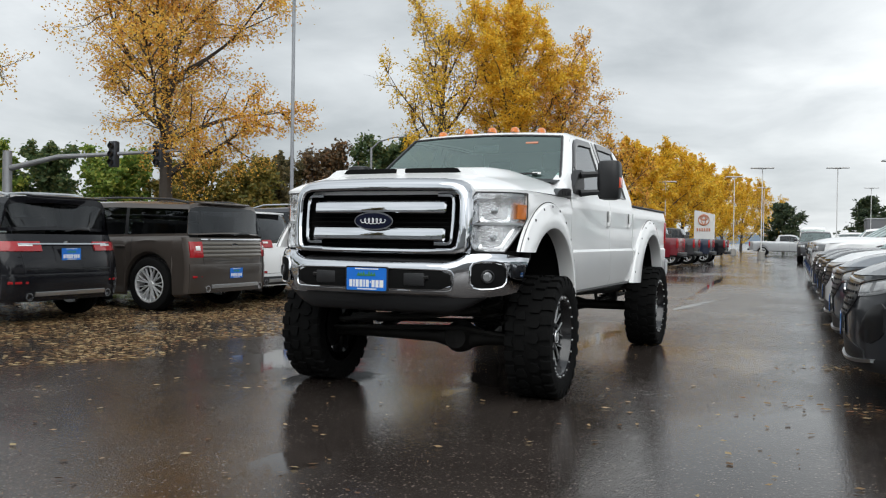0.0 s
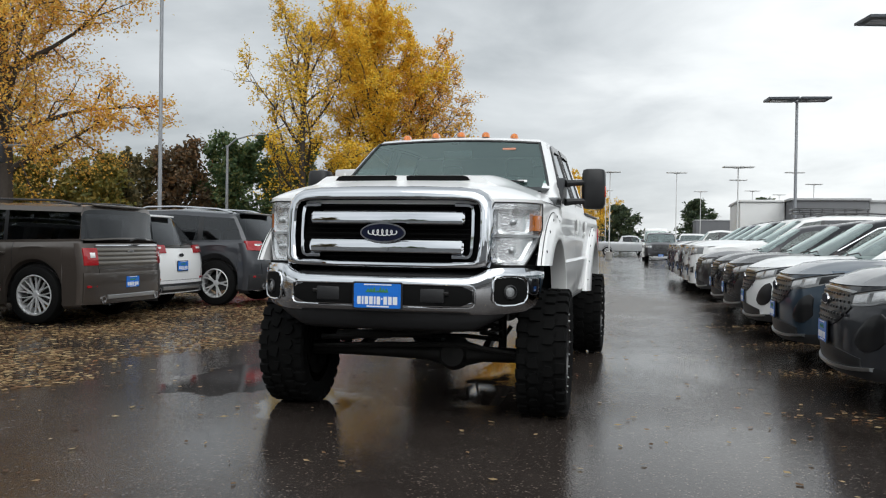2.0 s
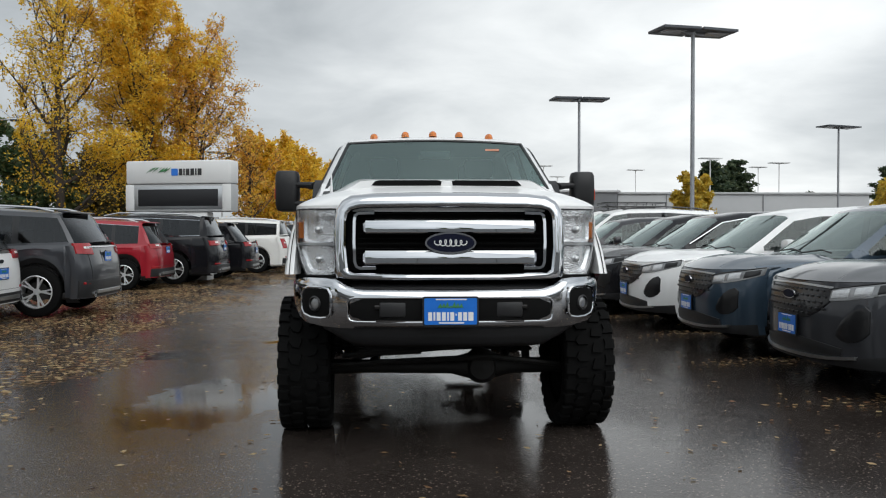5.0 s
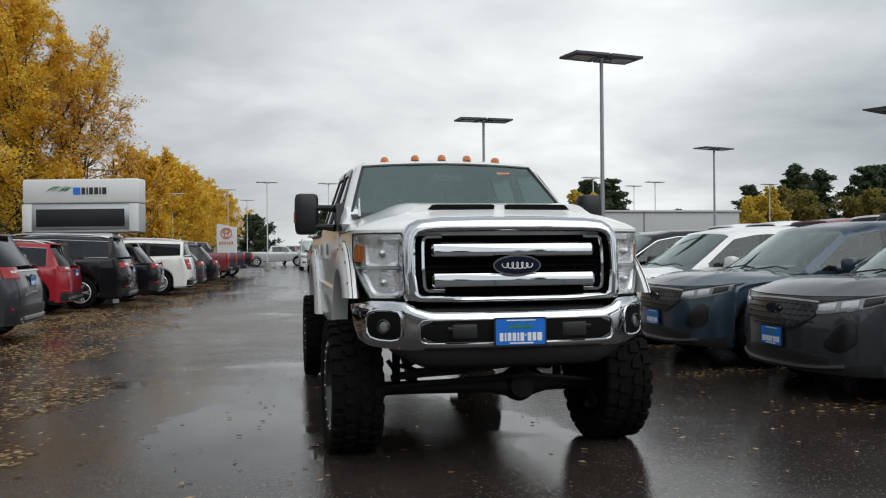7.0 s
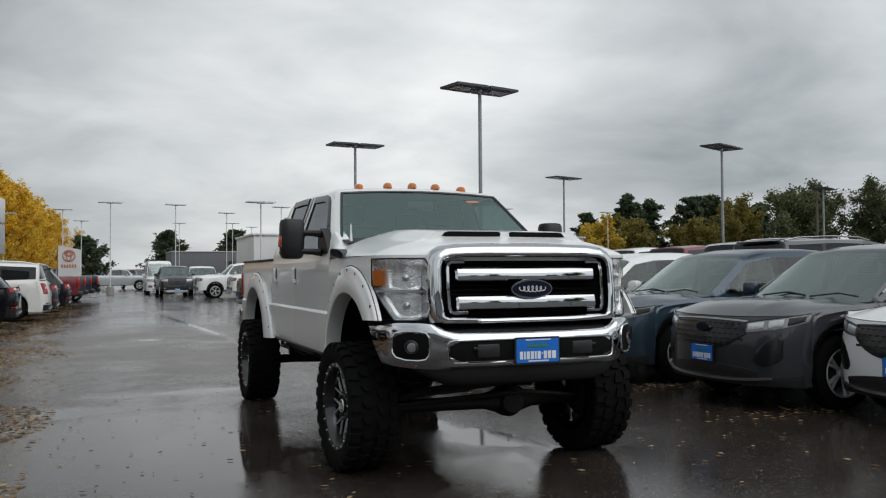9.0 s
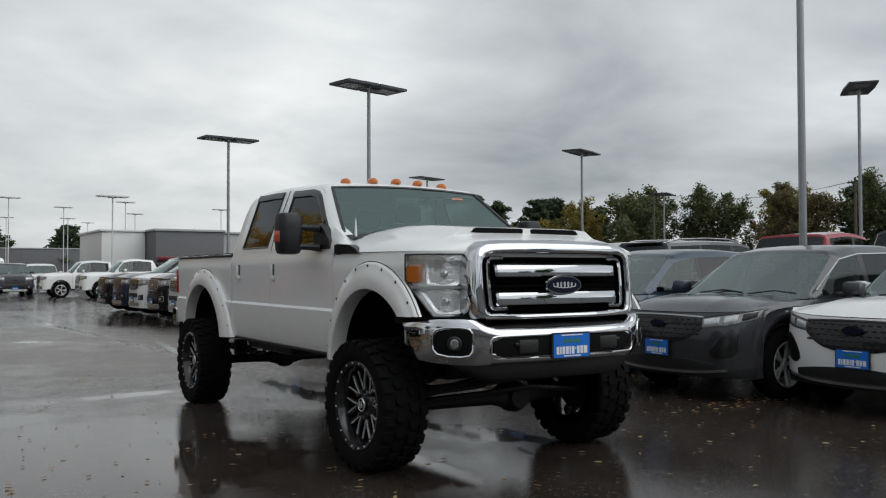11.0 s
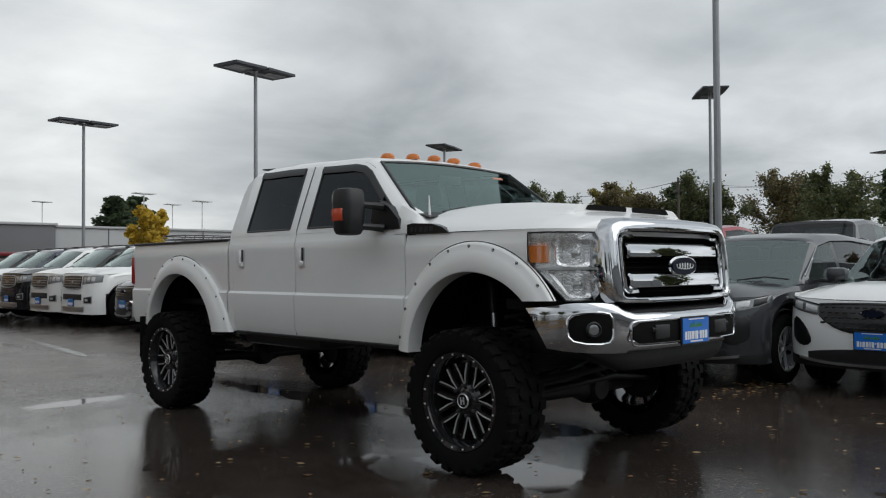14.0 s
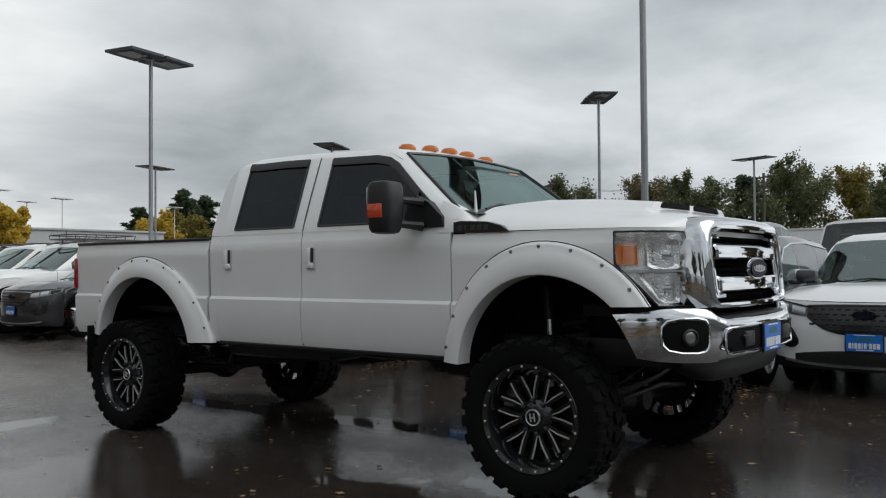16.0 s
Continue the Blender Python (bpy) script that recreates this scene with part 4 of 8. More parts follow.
def big(paint_mat, **kw):
    """A full-size sport utility's sizes."""
    s = dict(L=5.1, W=1.92, H=1.82, belt=1.16, hood=1.12, base=3.0, cowl=1.35, ya=1.95, yd=4.70, yr=5.02, front=0.98, windows=[(1.62, 2.55), (2.64, 3.60), (3.70, 4.62)],
             seams=(1.5, 2.6, 3.65), handles=(2.38, 3.44), paint=paint_mat, tumble=0.80, R=0.39, nose=0.50, lean=0.06, crown=0.05, round=3.6, droop=0.06, tail=suv_tail, face=tall_face, clad=0.05, rails=SATIN)
    s.update(kw)
    return s


def pickup(paint_mat, **kw):
    """A full-size pickup's sizes."""
    s = dict(L=5.8, W=1.98, H=1.92, belt=1.28, hood=1.20, base=3.7, cowl=1.35, ya=1.95, yd=3.35, yr=3.62, front=0.95, windows=[(1.62, 2.40), (2.50, 3.25)],
             seams=(1.5, 2.45, 3.32), handles=(2.25, 3.15), paint=paint_mat, tumble=0.80, R=0.41, nose=0.44, lean=0.04, crown=0.05, round=4.0, droop=0.05, bed=True, bed_z=1.30, clear=0.42, tail=None, face=tall_face, clad=0.05)
    s.update(kw)
    return s


def place(root, x, y, turn, z=0.0):
    root.matrix_basis = pose(x, y, z, 0, 0, turn)
    return root


# ---- the lifted pickup truck ----
truck = thing("lifted_pickup_truck", "white lifted crew cab pickup truck with fender flares and mud tyres", "pickup truck")
AXLE_F, AXLE_R, TYRE_R = 0.0, 3.83, 0.437
SIDE = 0.936
REAR_C = AXLE_R - 0.12
# wheel openings: centre, half lengths towards the rear and the front, height over 0.71
OPENINGS = ((-0.03, 0.575, 0.625, 0.60), (REAR_C, 0.60, 0.60, 0.58))


def arch(cy, back, front, rise, a):
    """A point on a wheel opening's edge, angle in degrees from the rear."""
    c = math.cos(radians(a))
    return cy + (back if c > 0 else front) * c, 0.71 + rise * math.sin(radians(a))


def truck_bottom(y):
    z = 0.755
    for cy, back, front, h in OPENINGS:
        q = (y - cy) / (back if y > cy else front)
        if abs(q) < 1:
            z = max(z, 0.71 + h * math.sqrt(1 - q * q))
    return z


def truck_section(y, top):
    zb = min(truck_bottom(y), top - 0.06)
    zs = sorted((zb, max(zb + 0.012, 0.81), max(zb + 0.024, 1.020), max(zb + 0.036, 1.072), max(zb + 0.04, 1.092)))
    return [(SIDE - 0.03, zs[0]), (SIDE - 0.004, zs[1]), (SIDE + 0.008, zs[2]), (SIDE + 0.008, zs[3]), (SIDE - 0.010, zs[4]), (SIDE - 0.004, max(zs[4] + 0.005, top - 0.14)), (SIDE - 0.002, top - 0.080), (SIDE - 0.008, top - 0.066), (SIDE - 0.022, top)]


def truck_side(name, y0, y1, top, n, label=""):
    """One outer body panel of both sides: from y0 to y1, its upper edge given by top(y)."""
    ys = span(y0, y1, n)
    for cy, back, front, _ in OPENINGS:
        ys += [cy + back * math.cos(math.pi * k / 20) for k in range(11)] + [cy + front * math.cos(math.pi * k / 20) for k in range(10, 21)]
    ys = sorted(set(round(y, 4) for y in ys if y0 - 1e-6 <= y <= y1 + 1e-6))
    for sx in (1, -1):
        b = bmesh.new()
        prev = None
        for y in ys:
            pts = [(sx * x, y, z) for x, z in truck_section(y, top(y))]
            pts = pts + [(sx * (SIDE - 0.06), y, top(y) - 0.004)]
            if prev:
                for k in range(len(pts) - 1):
                    b.faces.new([b.verts.new(p) for p in (prev[k], pts[k], pts[k + 1], prev[k + 1])])
            prev = pts
        for y in (ys[0], ys[-1]):
            pts = [(sx * x, y, z) for x, z in truck_section(y, top(y))]
            for p, q in zip(pts, pts[1:]):
                b.faces.new([b.verts.new(v) for v in (p, q, (q[0] - sx * 0.03, y, q[2]), (p[0] - sx * 0.03, y, p[2]))])
        bmesh.ops.remove_doubles(b, verts=b.verts, dist=0.0012)
        part(name, b, WHITE, truck, label, sharp=28)


truck_side("fender", -0.455, 0.588, lambda y: 1.488, 14)
truck_side("front_door", 0.597, 1.862, lambda y: 1.548, 12)
truck_side("rear_door", 1.870, 2.75, lambda y: 1.548, 8)
truck_side("cab_corner", 2.752, 2.845, lambda y: 1.548, 3)
truck_side("bed_side", 2.872, 4.70, lambda y: 1.515, 16)
# thin dark door seams
for sx in (1, -1):
    for y, z in ((0.5925, 1.488), (1.866, 1.545), (2.858, 1.50)):
        b = bmesh.new()
        loft(b, [[(sx * x, y - 0.006, q), (sx * x, y + 0.006, q)] for x, q in ((SIDE - 0.020, 0.77), (SIDE - 0.014, 1.0), (SIDE - 0.022, 1.12), (SIDE - 0.020, z))], False, False)
        part("panel_seam", b, PLASTIC, truck)

# cab: roof, pillars and glass
CAB_ROOF = [(0.55, 1.61), (0.60, 1.645), (1.12, 2.045), (1.20, 2.082), (1.32, 2.098), (1.60, 2.106), (1.90, 2.118), (2.20, 2.126), (2.56, 2.124), (2.72, 2.100), (2.79, 2.05), (2.822, 1.95), (2.845, 1.545)]
cab, cab_panes = bmesh.new(), {}
CAB_WINDOWS = [(0.74, 1.725, "front"), (1.965, 2.585, "rear")]


def cab_section(y):
    z = max(interp(CAB_ROOF, y), 1.56)
    slant = lambda q: 0.918 + (0.728 - 0.918) * (max(0.0, q - 1.54) / 0.56) ** 1.12
    zt = max(1.58, z - interp([(0.9, 0.095), (1.3, 0.066), (2.5, 0.060), (2.6, 0.05)], y))
    zl = min(1.578, zt)
    return [(0.918, 1.54), (slant(zl), zl), (slant(zt), zt), (slant(z) - 0.012, z - 0.030 * min(1, (z - 1.5) * 4)), (slant(z) - 0.062, z - 0.004), (slant(z) * 0.5, z + 0.014), (0, z + 0.022)]


cab_ys = sorted(set(span(0.55, 2.845, 42) + [y for y, _ in CAB_ROOF] + [0.74, 1.725, 1.965, 2.585]))
for sx in (1, -1):
    prev = None
    for y in cab_ys:
        pts = [(sx * x, y, z) for x, z in cab_section(y)]
        if prev:
            ym = (y + prev[0][1]) / 2
            for k in range(6):
                key = None
                if k == 1:
                    for a, c, n in CAB_WINDOWS:
                        if a < ym < c:
                            key = (n, sx)
                if k >= 4 and 0.56 < ym < 1.12:
                    key = "windscreen"
                if k >= 4 and 2.815 < ym < 2.83:
                    key = "back"
                target = cab if key is None else cab_panes.setdefault(key, bmesh.new())
                q = (prev[k], pts[k], pts[k + 1], prev[k + 1])
                if len(set(q)) > 2:
                    target.faces.new([target.verts.new(p) for p in dict.fromkeys(q)])
        prev = pts
bmesh.ops.remove_doubles(cab, verts=cab.verts, dist=0.0012)
part("cab_shell", cab, WHITE, truck, sharp=40)
for key, b in cab_panes.items():
    bmesh.ops.remove_doubles(b, verts=b.verts, dist=0.0012)
    if key == "windscreen":
        pane("windscreen", b, GLASS, truck, (0, 1.6, 1.6), "tinted windscreen")
    elif key == "back":
        pane("back_window", b, PRIVACY, truck, (0, 1.6, 1.6))
    else:
        pane("side_window", b, PRIVACY, truck, (0, 1.6, 1.6), "dark tinted side window")
# black window frames and smoked rain visors
for sx in (1, -1):
    for a, c, n in CAB_WINDOWS:
        up = [y for y in cab_ys if a - 1e-4 <= y <= c + 1e-4]
        hi = [(sx * (cab_section(y)[2][0] + 0.002), y, cab_section(y)[2][1]) for y in up]
        lo = [(sx * (cab_section(y)[1][0] + 0.002), y, cab_section(y)[1][1]) for y in up]
        b = bmesh.new()
        tube(b, hi, 0.009, 5)
        tube(b, lo, 0.008, 5)
        tube(b, [lo[-1], hi[-1]], 0.009, 5)
        tube(b, [lo[0], hi[0]], 0.009, 5)
        part("window_frame", b, SATIN_BLACK, truck)
        b = bmesh.new()
        ys = [y for y in up if cab_section(y)[2][1] > 1.74]
        rings = []
        for y in ys:
            x, z = cab_section(y)[2]
            rings.append([(sx * (x + 0.004), y, z + 0.008), (sx * (x + 0.020), y, z - 0.012), (sx * (x + 0.030), y, z - 0.046), (sx * (x + 0.025), y, z - 0.046)])
        loft(b, rings)
        part("rain_visor", b, SATIN_BLACK, truck, "smoked rain visor")
    # seam between the door frames, and the roof gutter
    b = bmesh.new()
    tube(b, [(sx * (0.919 - 0.190 * (max(0, z - 1.54) / 0.56) ** 1.12), 1.866 - 0.02 * (z - 1.54), z) for z in span(1.545, 2.065, 7)], 0.004, 4)
    tube(b, [(sx * (cab_section(y)[3][0] + 0.010), y, cab_section(y)[3][1] - 0.016) for y in cab_ys if 1.10 <= y <= 2.60], 0.004, 4)
    part("roof_seam", b, DARK_ALLOY, truck)
# windscreen surround
b = bmesh.new()
for sx in (1, -1):
    tube(b, [(sx * cab_section(y)[4][0], y, cab_section(y)[4][1] + 0.001) for y in cab_ys if 0.55 <= y <= 1.125], 0.013, 5)
tube(b, [(x, 1.122, interp(CAB_ROOF, 1.122) + 0.022 - 0.026 * (abs(x) / 0.68) ** 2) for x in span(-0.68, 0.68, 9)], 0.011, 5)
part("windscreen_seal", b, SATIN_BLACK, truck)
b = bmesh.new()
grid(b, lambda x, v: Vector((x, 0.46 + 0.13 * v, 1.605 + 0.035 * v + 0.025 * (1 - (abs(x) / 0.9) ** 2))), span(-0.84, 0.84, 15), [0, 0.5, 1])
part("cowl_panel", b, PLASTIC, truck)
for x0 in (-0.62, 0.10):
    b = bmesh.new()
    tube(b, [(x0, 0.55, 1.655), (x0 + 0.25, 0.615, 1.698), (x0 + 0.54, 0.60, 1.690)], 0.008, 5)
    part("wiper", b, PLASTIC, truck)
b = bmesh.new()
tube(b, [(-0.78, 0.515, 1.60), (-0.78, 0.515, 1.645), (-0.78, 0.52, 1.755)], [0.013, 0.010, 0.004], 6)
part("antenna", b, WHITE_PRINT, truck, "short white antenna")
b = bmesh.new()
slab(b, rounded(0.11, 0.026, 0.004, 2), 0.004, pose(0.45, 1.03, 1.985, 38))
part("windscreen_sticker", b, RED_PRINT, truck, "small red sticker with plain bars")
b = bmesh.new()
slab(b, rounded(0.075, 0.028, 0.004, 2), 0.004, pose(0.62, 0.640, 1.695, 38))
part("number_tag", b, PAPER, truck, "small white tag behind the glass")

# cabin inside
b = bmesh.new()
box(b, (0, 0.88, 1.49), (1.66, 0.45, 0.26), 0.08)
box(b, (0, 1.65, 1.02), (1.74, 2.1, 0.06), 0.01)
for sx in (1, -1):
    grid(b, lambda z, y, k=sx: Vector((k * 0.88, y, z)), [1.0, 1.54], [0.62, 2.70])
grid(b, lambda x, z: Vector((x, 2.70, z)), [-0.88, 0.88], [1.0, 1.54])
part("cabin_lining", b, INTERIOR, truck)
b = bmesh.new()
grid(b, lambda x, y: Vector((x, y, interp(CAB_ROOF, y) - 0.035)), span(-0.66, 0.66, 5), [1.2, 1.4, 2.0, 2.5, 2.66])
part("headliner", b, WALL_GREY, truck)
seats(truck, [(1.45, (-0.42, 0.42)), (2.25, (-0.42, 0.42))], 1.95, 1.10, PALE_INTERIOR)
b = bmesh.new()
lathe(b, [(0.185 + 0.016 * math.cos(a), 0.016 * math.sin(a)) for a in (2 * math.pi * k / 8 for k in range(9))], 24, pose(0.42, 1.15, 1.60, 0, 0, 90) @ pose(0, 0, 0, 0, 25))
box(b, (0.42, 1.13, 1.59), (0.30, 0.03, 0.05), 0.01)
part("steering_wheel", b, PLASTIC, truck)
b = bmesh.new()
box(b, (0, 1.12, 1.95), (0.24, 0.02, 0.07), 0.01)
part("rear_view_mirror", b, PLASTIC, truck)

# plan curves of the lamps and the bumper
LAMP_CURVE = [(0.655, -0.735), (0.730, -0.728), (0.792, -0.705), (0.840, -0.665), (0.876, -0.615), (0.900, -0.56), (0.915, -0.50), (0.922, -0.455)]
BUMP_CURVE = [(0.0, -0.962), (0.30, -0.955), (0.55, -0.925), (0.66, -0.882), (0.75, -0.818), (0.825, -0.742), (0.88, -0.66), (0.912, -0.58), (0.932, -0.51), (0.940, -0.455)]


def curve_x(curve, x):
    return interp(curve, abs(x))


def curve_at_y(curve, y):
    """The curve's x where it reaches y."""
    return interp([(q, p) for p, q in curve], y)


# bonnet with its raised twin-scoop centre
BONNET_MID = [(-0.775, 1.528), (-0.755, 1.548), (-0.72, 1.566), (-0.53, 1.616), (-0.3, 1.632), (0.0, 1.645), (0.5, 1.655)]
BONNET_HUMP = [(-0.518, 1.652), (-0.40, 1.664), (-0.2, 1.680), (0.15, 1.692), (0.35, 1.686), (0.5, 1.672)]


def bonnet_edge(y):
    return 0.916 if y > -0.50 else interp([(-0.775, 0.56), (-0.735, 0.655), (-0.728, 0.730), (-0.705, 0.792), (-0.665, 0.840), (-0.615, 0.876), (-0.56, 0.900), (-0.50, 0.916)], y)


def bonnet_z(x, y):
    if y < -0.7751:
        return 1.455
    t = min(1.0, abs(x) / (0.916 if y > -0.5 else bonnet_edge(y)))
    e = 1.492 + 0.008 * (y + 0.7)
    p = interp([(-0.76, 5.0), (-0.65, 3.6), (-0.5, 3.6), (0.5, 6.0)], y)
    z = e + (interp(BONNET_MID, y) - e) * (1 - t ** p) ** 0.85
    if y > -0.5195:
        k = min(1.0, max(0.0, (interp([(-0.52, 0.62), (-0.2, 0.72)], y) - abs(x)) / interp([(-0.52, 0.12), (-0.2, 0.20)], y)))
        z += max(0.0, interp(BONNET_HUMP, y) - z) * k * k * (3 - 2 * k)
    return z


b = bmesh.new()
us = [s * q for s in (-1, 1) for q in (1.0, 0.985, 0.96, 0.92, 0.86, 0.80, 0.76, 0.72, 0.69, 0.66, 0.63, 0.60, 0.575, 0.50, 0.40, 0.25, 0.10)] + [0.0]
grid(b, lambda u, y: Vector((u * bonnet_edge(y), y, bonnet_z(u * bonnet_edge(y), y))), sorted(us), [-0.7752, -0.775, -0.765, -0.75, -0.735, -0.728, -0.705, -0.665, -0.615, -0.56, -0.5205, -0.5185, -0.48, -0.42, -0.3, -0.15, 0.0, 0.15, 0.3, 0.42, 0.50])
part("bonnet", b, WHITE, truck, sharp=40)
for sx in (1, -1):
    # solid black plate gives the dark of the air slot; nothing is hollowed
    b = bmesh.new()
    outline = [(0.036, 0.004), (0.43, 0.001), (0.460, 0.004), (0.435, 0.030), (0.41, 0.035), (0.055, 0.036), (0.032, 0.030)]
    pts = [[Vector((sx * x, y, 1.6175 + z)) for x, z in outline] for y in (-0.5235, -0.50)]
    loft(b, pts)
    part("scoop_opening", b, RUBBER, truck, "black plate for the dark of an air slot")
    # turned-down edge of the bonnet
    b = bmesh.new()
    grid(b, lambda y, z: Vector((sx * (bonnet_edge(y) - 0.0005), y, z)), [-0.775, -0.755, -0.735, -0.728, -0.705, -0.665, -0.615, -0.56, -0.50, -0.3, 0.0, 0.5], [1.4735, 1.4925])
    part("bonnet_edge", b, WHITE, truck)
# sloping panels between the bonnet and the pillars
for sx in (1, -1):
    b = bmesh.new()
    rings = []
    for y in span(0.44, 0.70, 8):
        up = interp([(0.44, 1.545), (0.50, 1.60), (0.58, 1.645), (0.70, 1.70)], y)
        rings.append([(sx * 0.928, y, 1.50), (sx * 0.922, y, 1.545), (sx * 0.900, y, 1.545 + 0.5 * (up - 1.545)), (sx * 0.862, y, up), (sx * 0.78, y, up + 0.004)])
    loft(b, rings, False, False)
    part("cowl_side", b, WHITE, truck)

# fender emblem panels
for sx in (1, -1):
    b = bmesh.new()
    pts = [(0.575, 1.558), (0.52, 1.566), (0.34, 1.556), (0.24, 1.530), (0.18, 1.492), (0.575, 1.496)]
    loft(b, [[(sx * x, y, z) for y, z in pts] for x in (SIDE - 0.07, SIDE - 0.008)])
    v = part("fender_vent", b, SATIN_BLACK, truck, "black fender vent with plain bars for its lettering")
    for k, wd in enumerate((0.030, 0.014, 0.032, 0.032, 0.032)):
        b = bmesh.new()
        y = 0.545 - k * 0.046
        loft(b, [[(sx * x, y, 1.510), (sx * x, y - wd, 1.510), (sx * x, y - wd - 0.004, 1.540), (sx * x, y - 0.004, 1.540)] for x in (SIDE - 0.010, SIDE - 0.006)])
        part("vent_bar", b, DARK_ALLOY, v)


# fender flares with their bolts
def flare(outer, inner, oa, ia, bolts, sweep=0.0):
    for sx in (1, -1):
        b = bmesh.new()
        rings = []
        for k in range(33):
            oy, oz = arch(*outer, oa[0] + (oa[1] - oa[0]) * k / 32)
            iy, iz = arch(*inner, ia[0] + (ia[1] - ia[0]) * k / 32)
            run = max(0.0, (k - 18) / 14) ** 2
            oy, iy = oy - sweep * run, iy - 0.35 * sweep * run
            ring = []
            for t, x in ((0.0, SIDE - 0.02), (0.0, SIDE + 0.010), (0.02, SIDE + 0.020), (0.10, SIDE + 0.028), (0.22, SIDE + 0.030), (0.30, SIDE + 0.040), (0.60, SIDE + 0.048), (0.90, SIDE + 0.054), (0.97, SIDE + 0.050), (1.0, SIDE + 0.038), (1.01, SIDE - 0.06)):
                ring.append((sx * x, oy + (iy - oy) * t, oz + (iz - oz) * t))
            rings.append(ring)
        loft(b, rings, True, True)
        f = part("fender_flare", b, WHITE, truck, "white pocket style fender flare", sharp=45)
        # black rubber edging along the body
        b = bmesh.new()
        tube(b, [(sx * (SIDE + 0.006), *arch(*outer[:1], *[q + 0.004 for q in outer[1:]], oa[0] + (oa[1] - oa[0]) * k / 32)) for k in range(33 if sweep == 0.0 else 24)], 0.0028, 5)
        part("flare_edging", b, RUBBER, f)
        first = None
        for k in range(bolts):
            q = (k + 0.45) / bolts
            oy, oz = arch(*outer, oa[0] + (oa[1] - oa[0]) * q)
            iy, iz = arch(*inner, ia[0] + (ia[1] - ia[0]) * q)
            run = max(0.0, (q * 32 - 18) / 14) ** 2
            oy, iy = oy - sweep * run, iy - 0.35 * sweep * run
            m = pose(sx * (SIDE + 0.030), oy + (iy - oy) * 0.14, oz + (iz - oz) * 0.14, 0, 0, 0 if sx > 0 else 180) @ Matrix.Rotation(radians(0), 4, "X")
            if first is None:
                d = bmesh.new()
                lathe(d, [(0.0105, -0.02), (0.0105, 0.0), (0.008, 0.002), (0.007, -0.003), (0.004, -0.003), (0.003, 0.003), (0.0005, 0.004)], 10)
                first = part("flare_bolt", d, SATIN_BLACK, f)
                first.matrix_basis = m
            else:
                again(first, "flare_bolt", m, f)


flare((-0.03, 0.665, 0.735, 0.72), (-0.03, 0.535, 0.60, 0.535), (2, 148.5), (2, 136), 9)
flare((REAR_C, 0.665, 0.77, 0.685), (REAR_C, 0.545, 0.60, 0.52), (4, 177), (4, 177), 10, 0.15)
# dark wheel liners
for cy, back, front, rise in OPENINGS:
    for sx in (1, -1):
        b = bmesh.new()
        edge = [arch(cy, back, front, rise, (150 if cy < 1 else 180) * k / 14) for k in range(15)]
        loft(b, [[(sx * x, y, z) for y, z in edge] for x in (SIDE - 0.02, 0.42)], False)
        loft(b, [[(sx * 0.42, cy + (y - cy) * r, 0.71 + (z - 0.71) * r) for y, z in edge] for r in (0.02, 1.0)], False)
        part("wheel_well", b, RUBBER, truck)

# door handles and sills
for sx in (1, -1):
    for y in (1.77, 2.635):
        b = bmesh.new()
        slab(b, rounded(0.085, 0.150, 0.012), 0.003, pose(sx * (SIDE - 0.006), y, 1.355, 90, 0, 90 * sx))
        part("handle_recess", b, HANDLE_CUP, truck)
        b = bmesh.new()
        box(b, (sx * (SIDE + 0.012), y + 0.016, 1.375), (0.024, 0.036, 0.110), 0.008)
        box(b, (sx * (SIDE + 0.008), y + 0.004, 1.312), (0.024, 0.062, 0.036), 0.008)
        handle = part("door_handle", b, WHITE, truck)
        # flat black plate stands for the shadow slit behind the handle
        b = bmesh.new()
        slab(b, rounded(0.022, 0.098, 0.006), 0.003, pose(sx * (SIDE + 0.001), y - 0.014, 1.383, 90, 0, 90 * sx))
        part("handle_gap", b, SATIN_BLACK, handle)
    b = bmesh.new()
    tube(b, [(sx * (SIDE - 0.035), y, 0.752) for y in span(0.60, 2.76, 5)], 0.016, 6)
    part("rocker_seam", b, PLASTIC, truck)

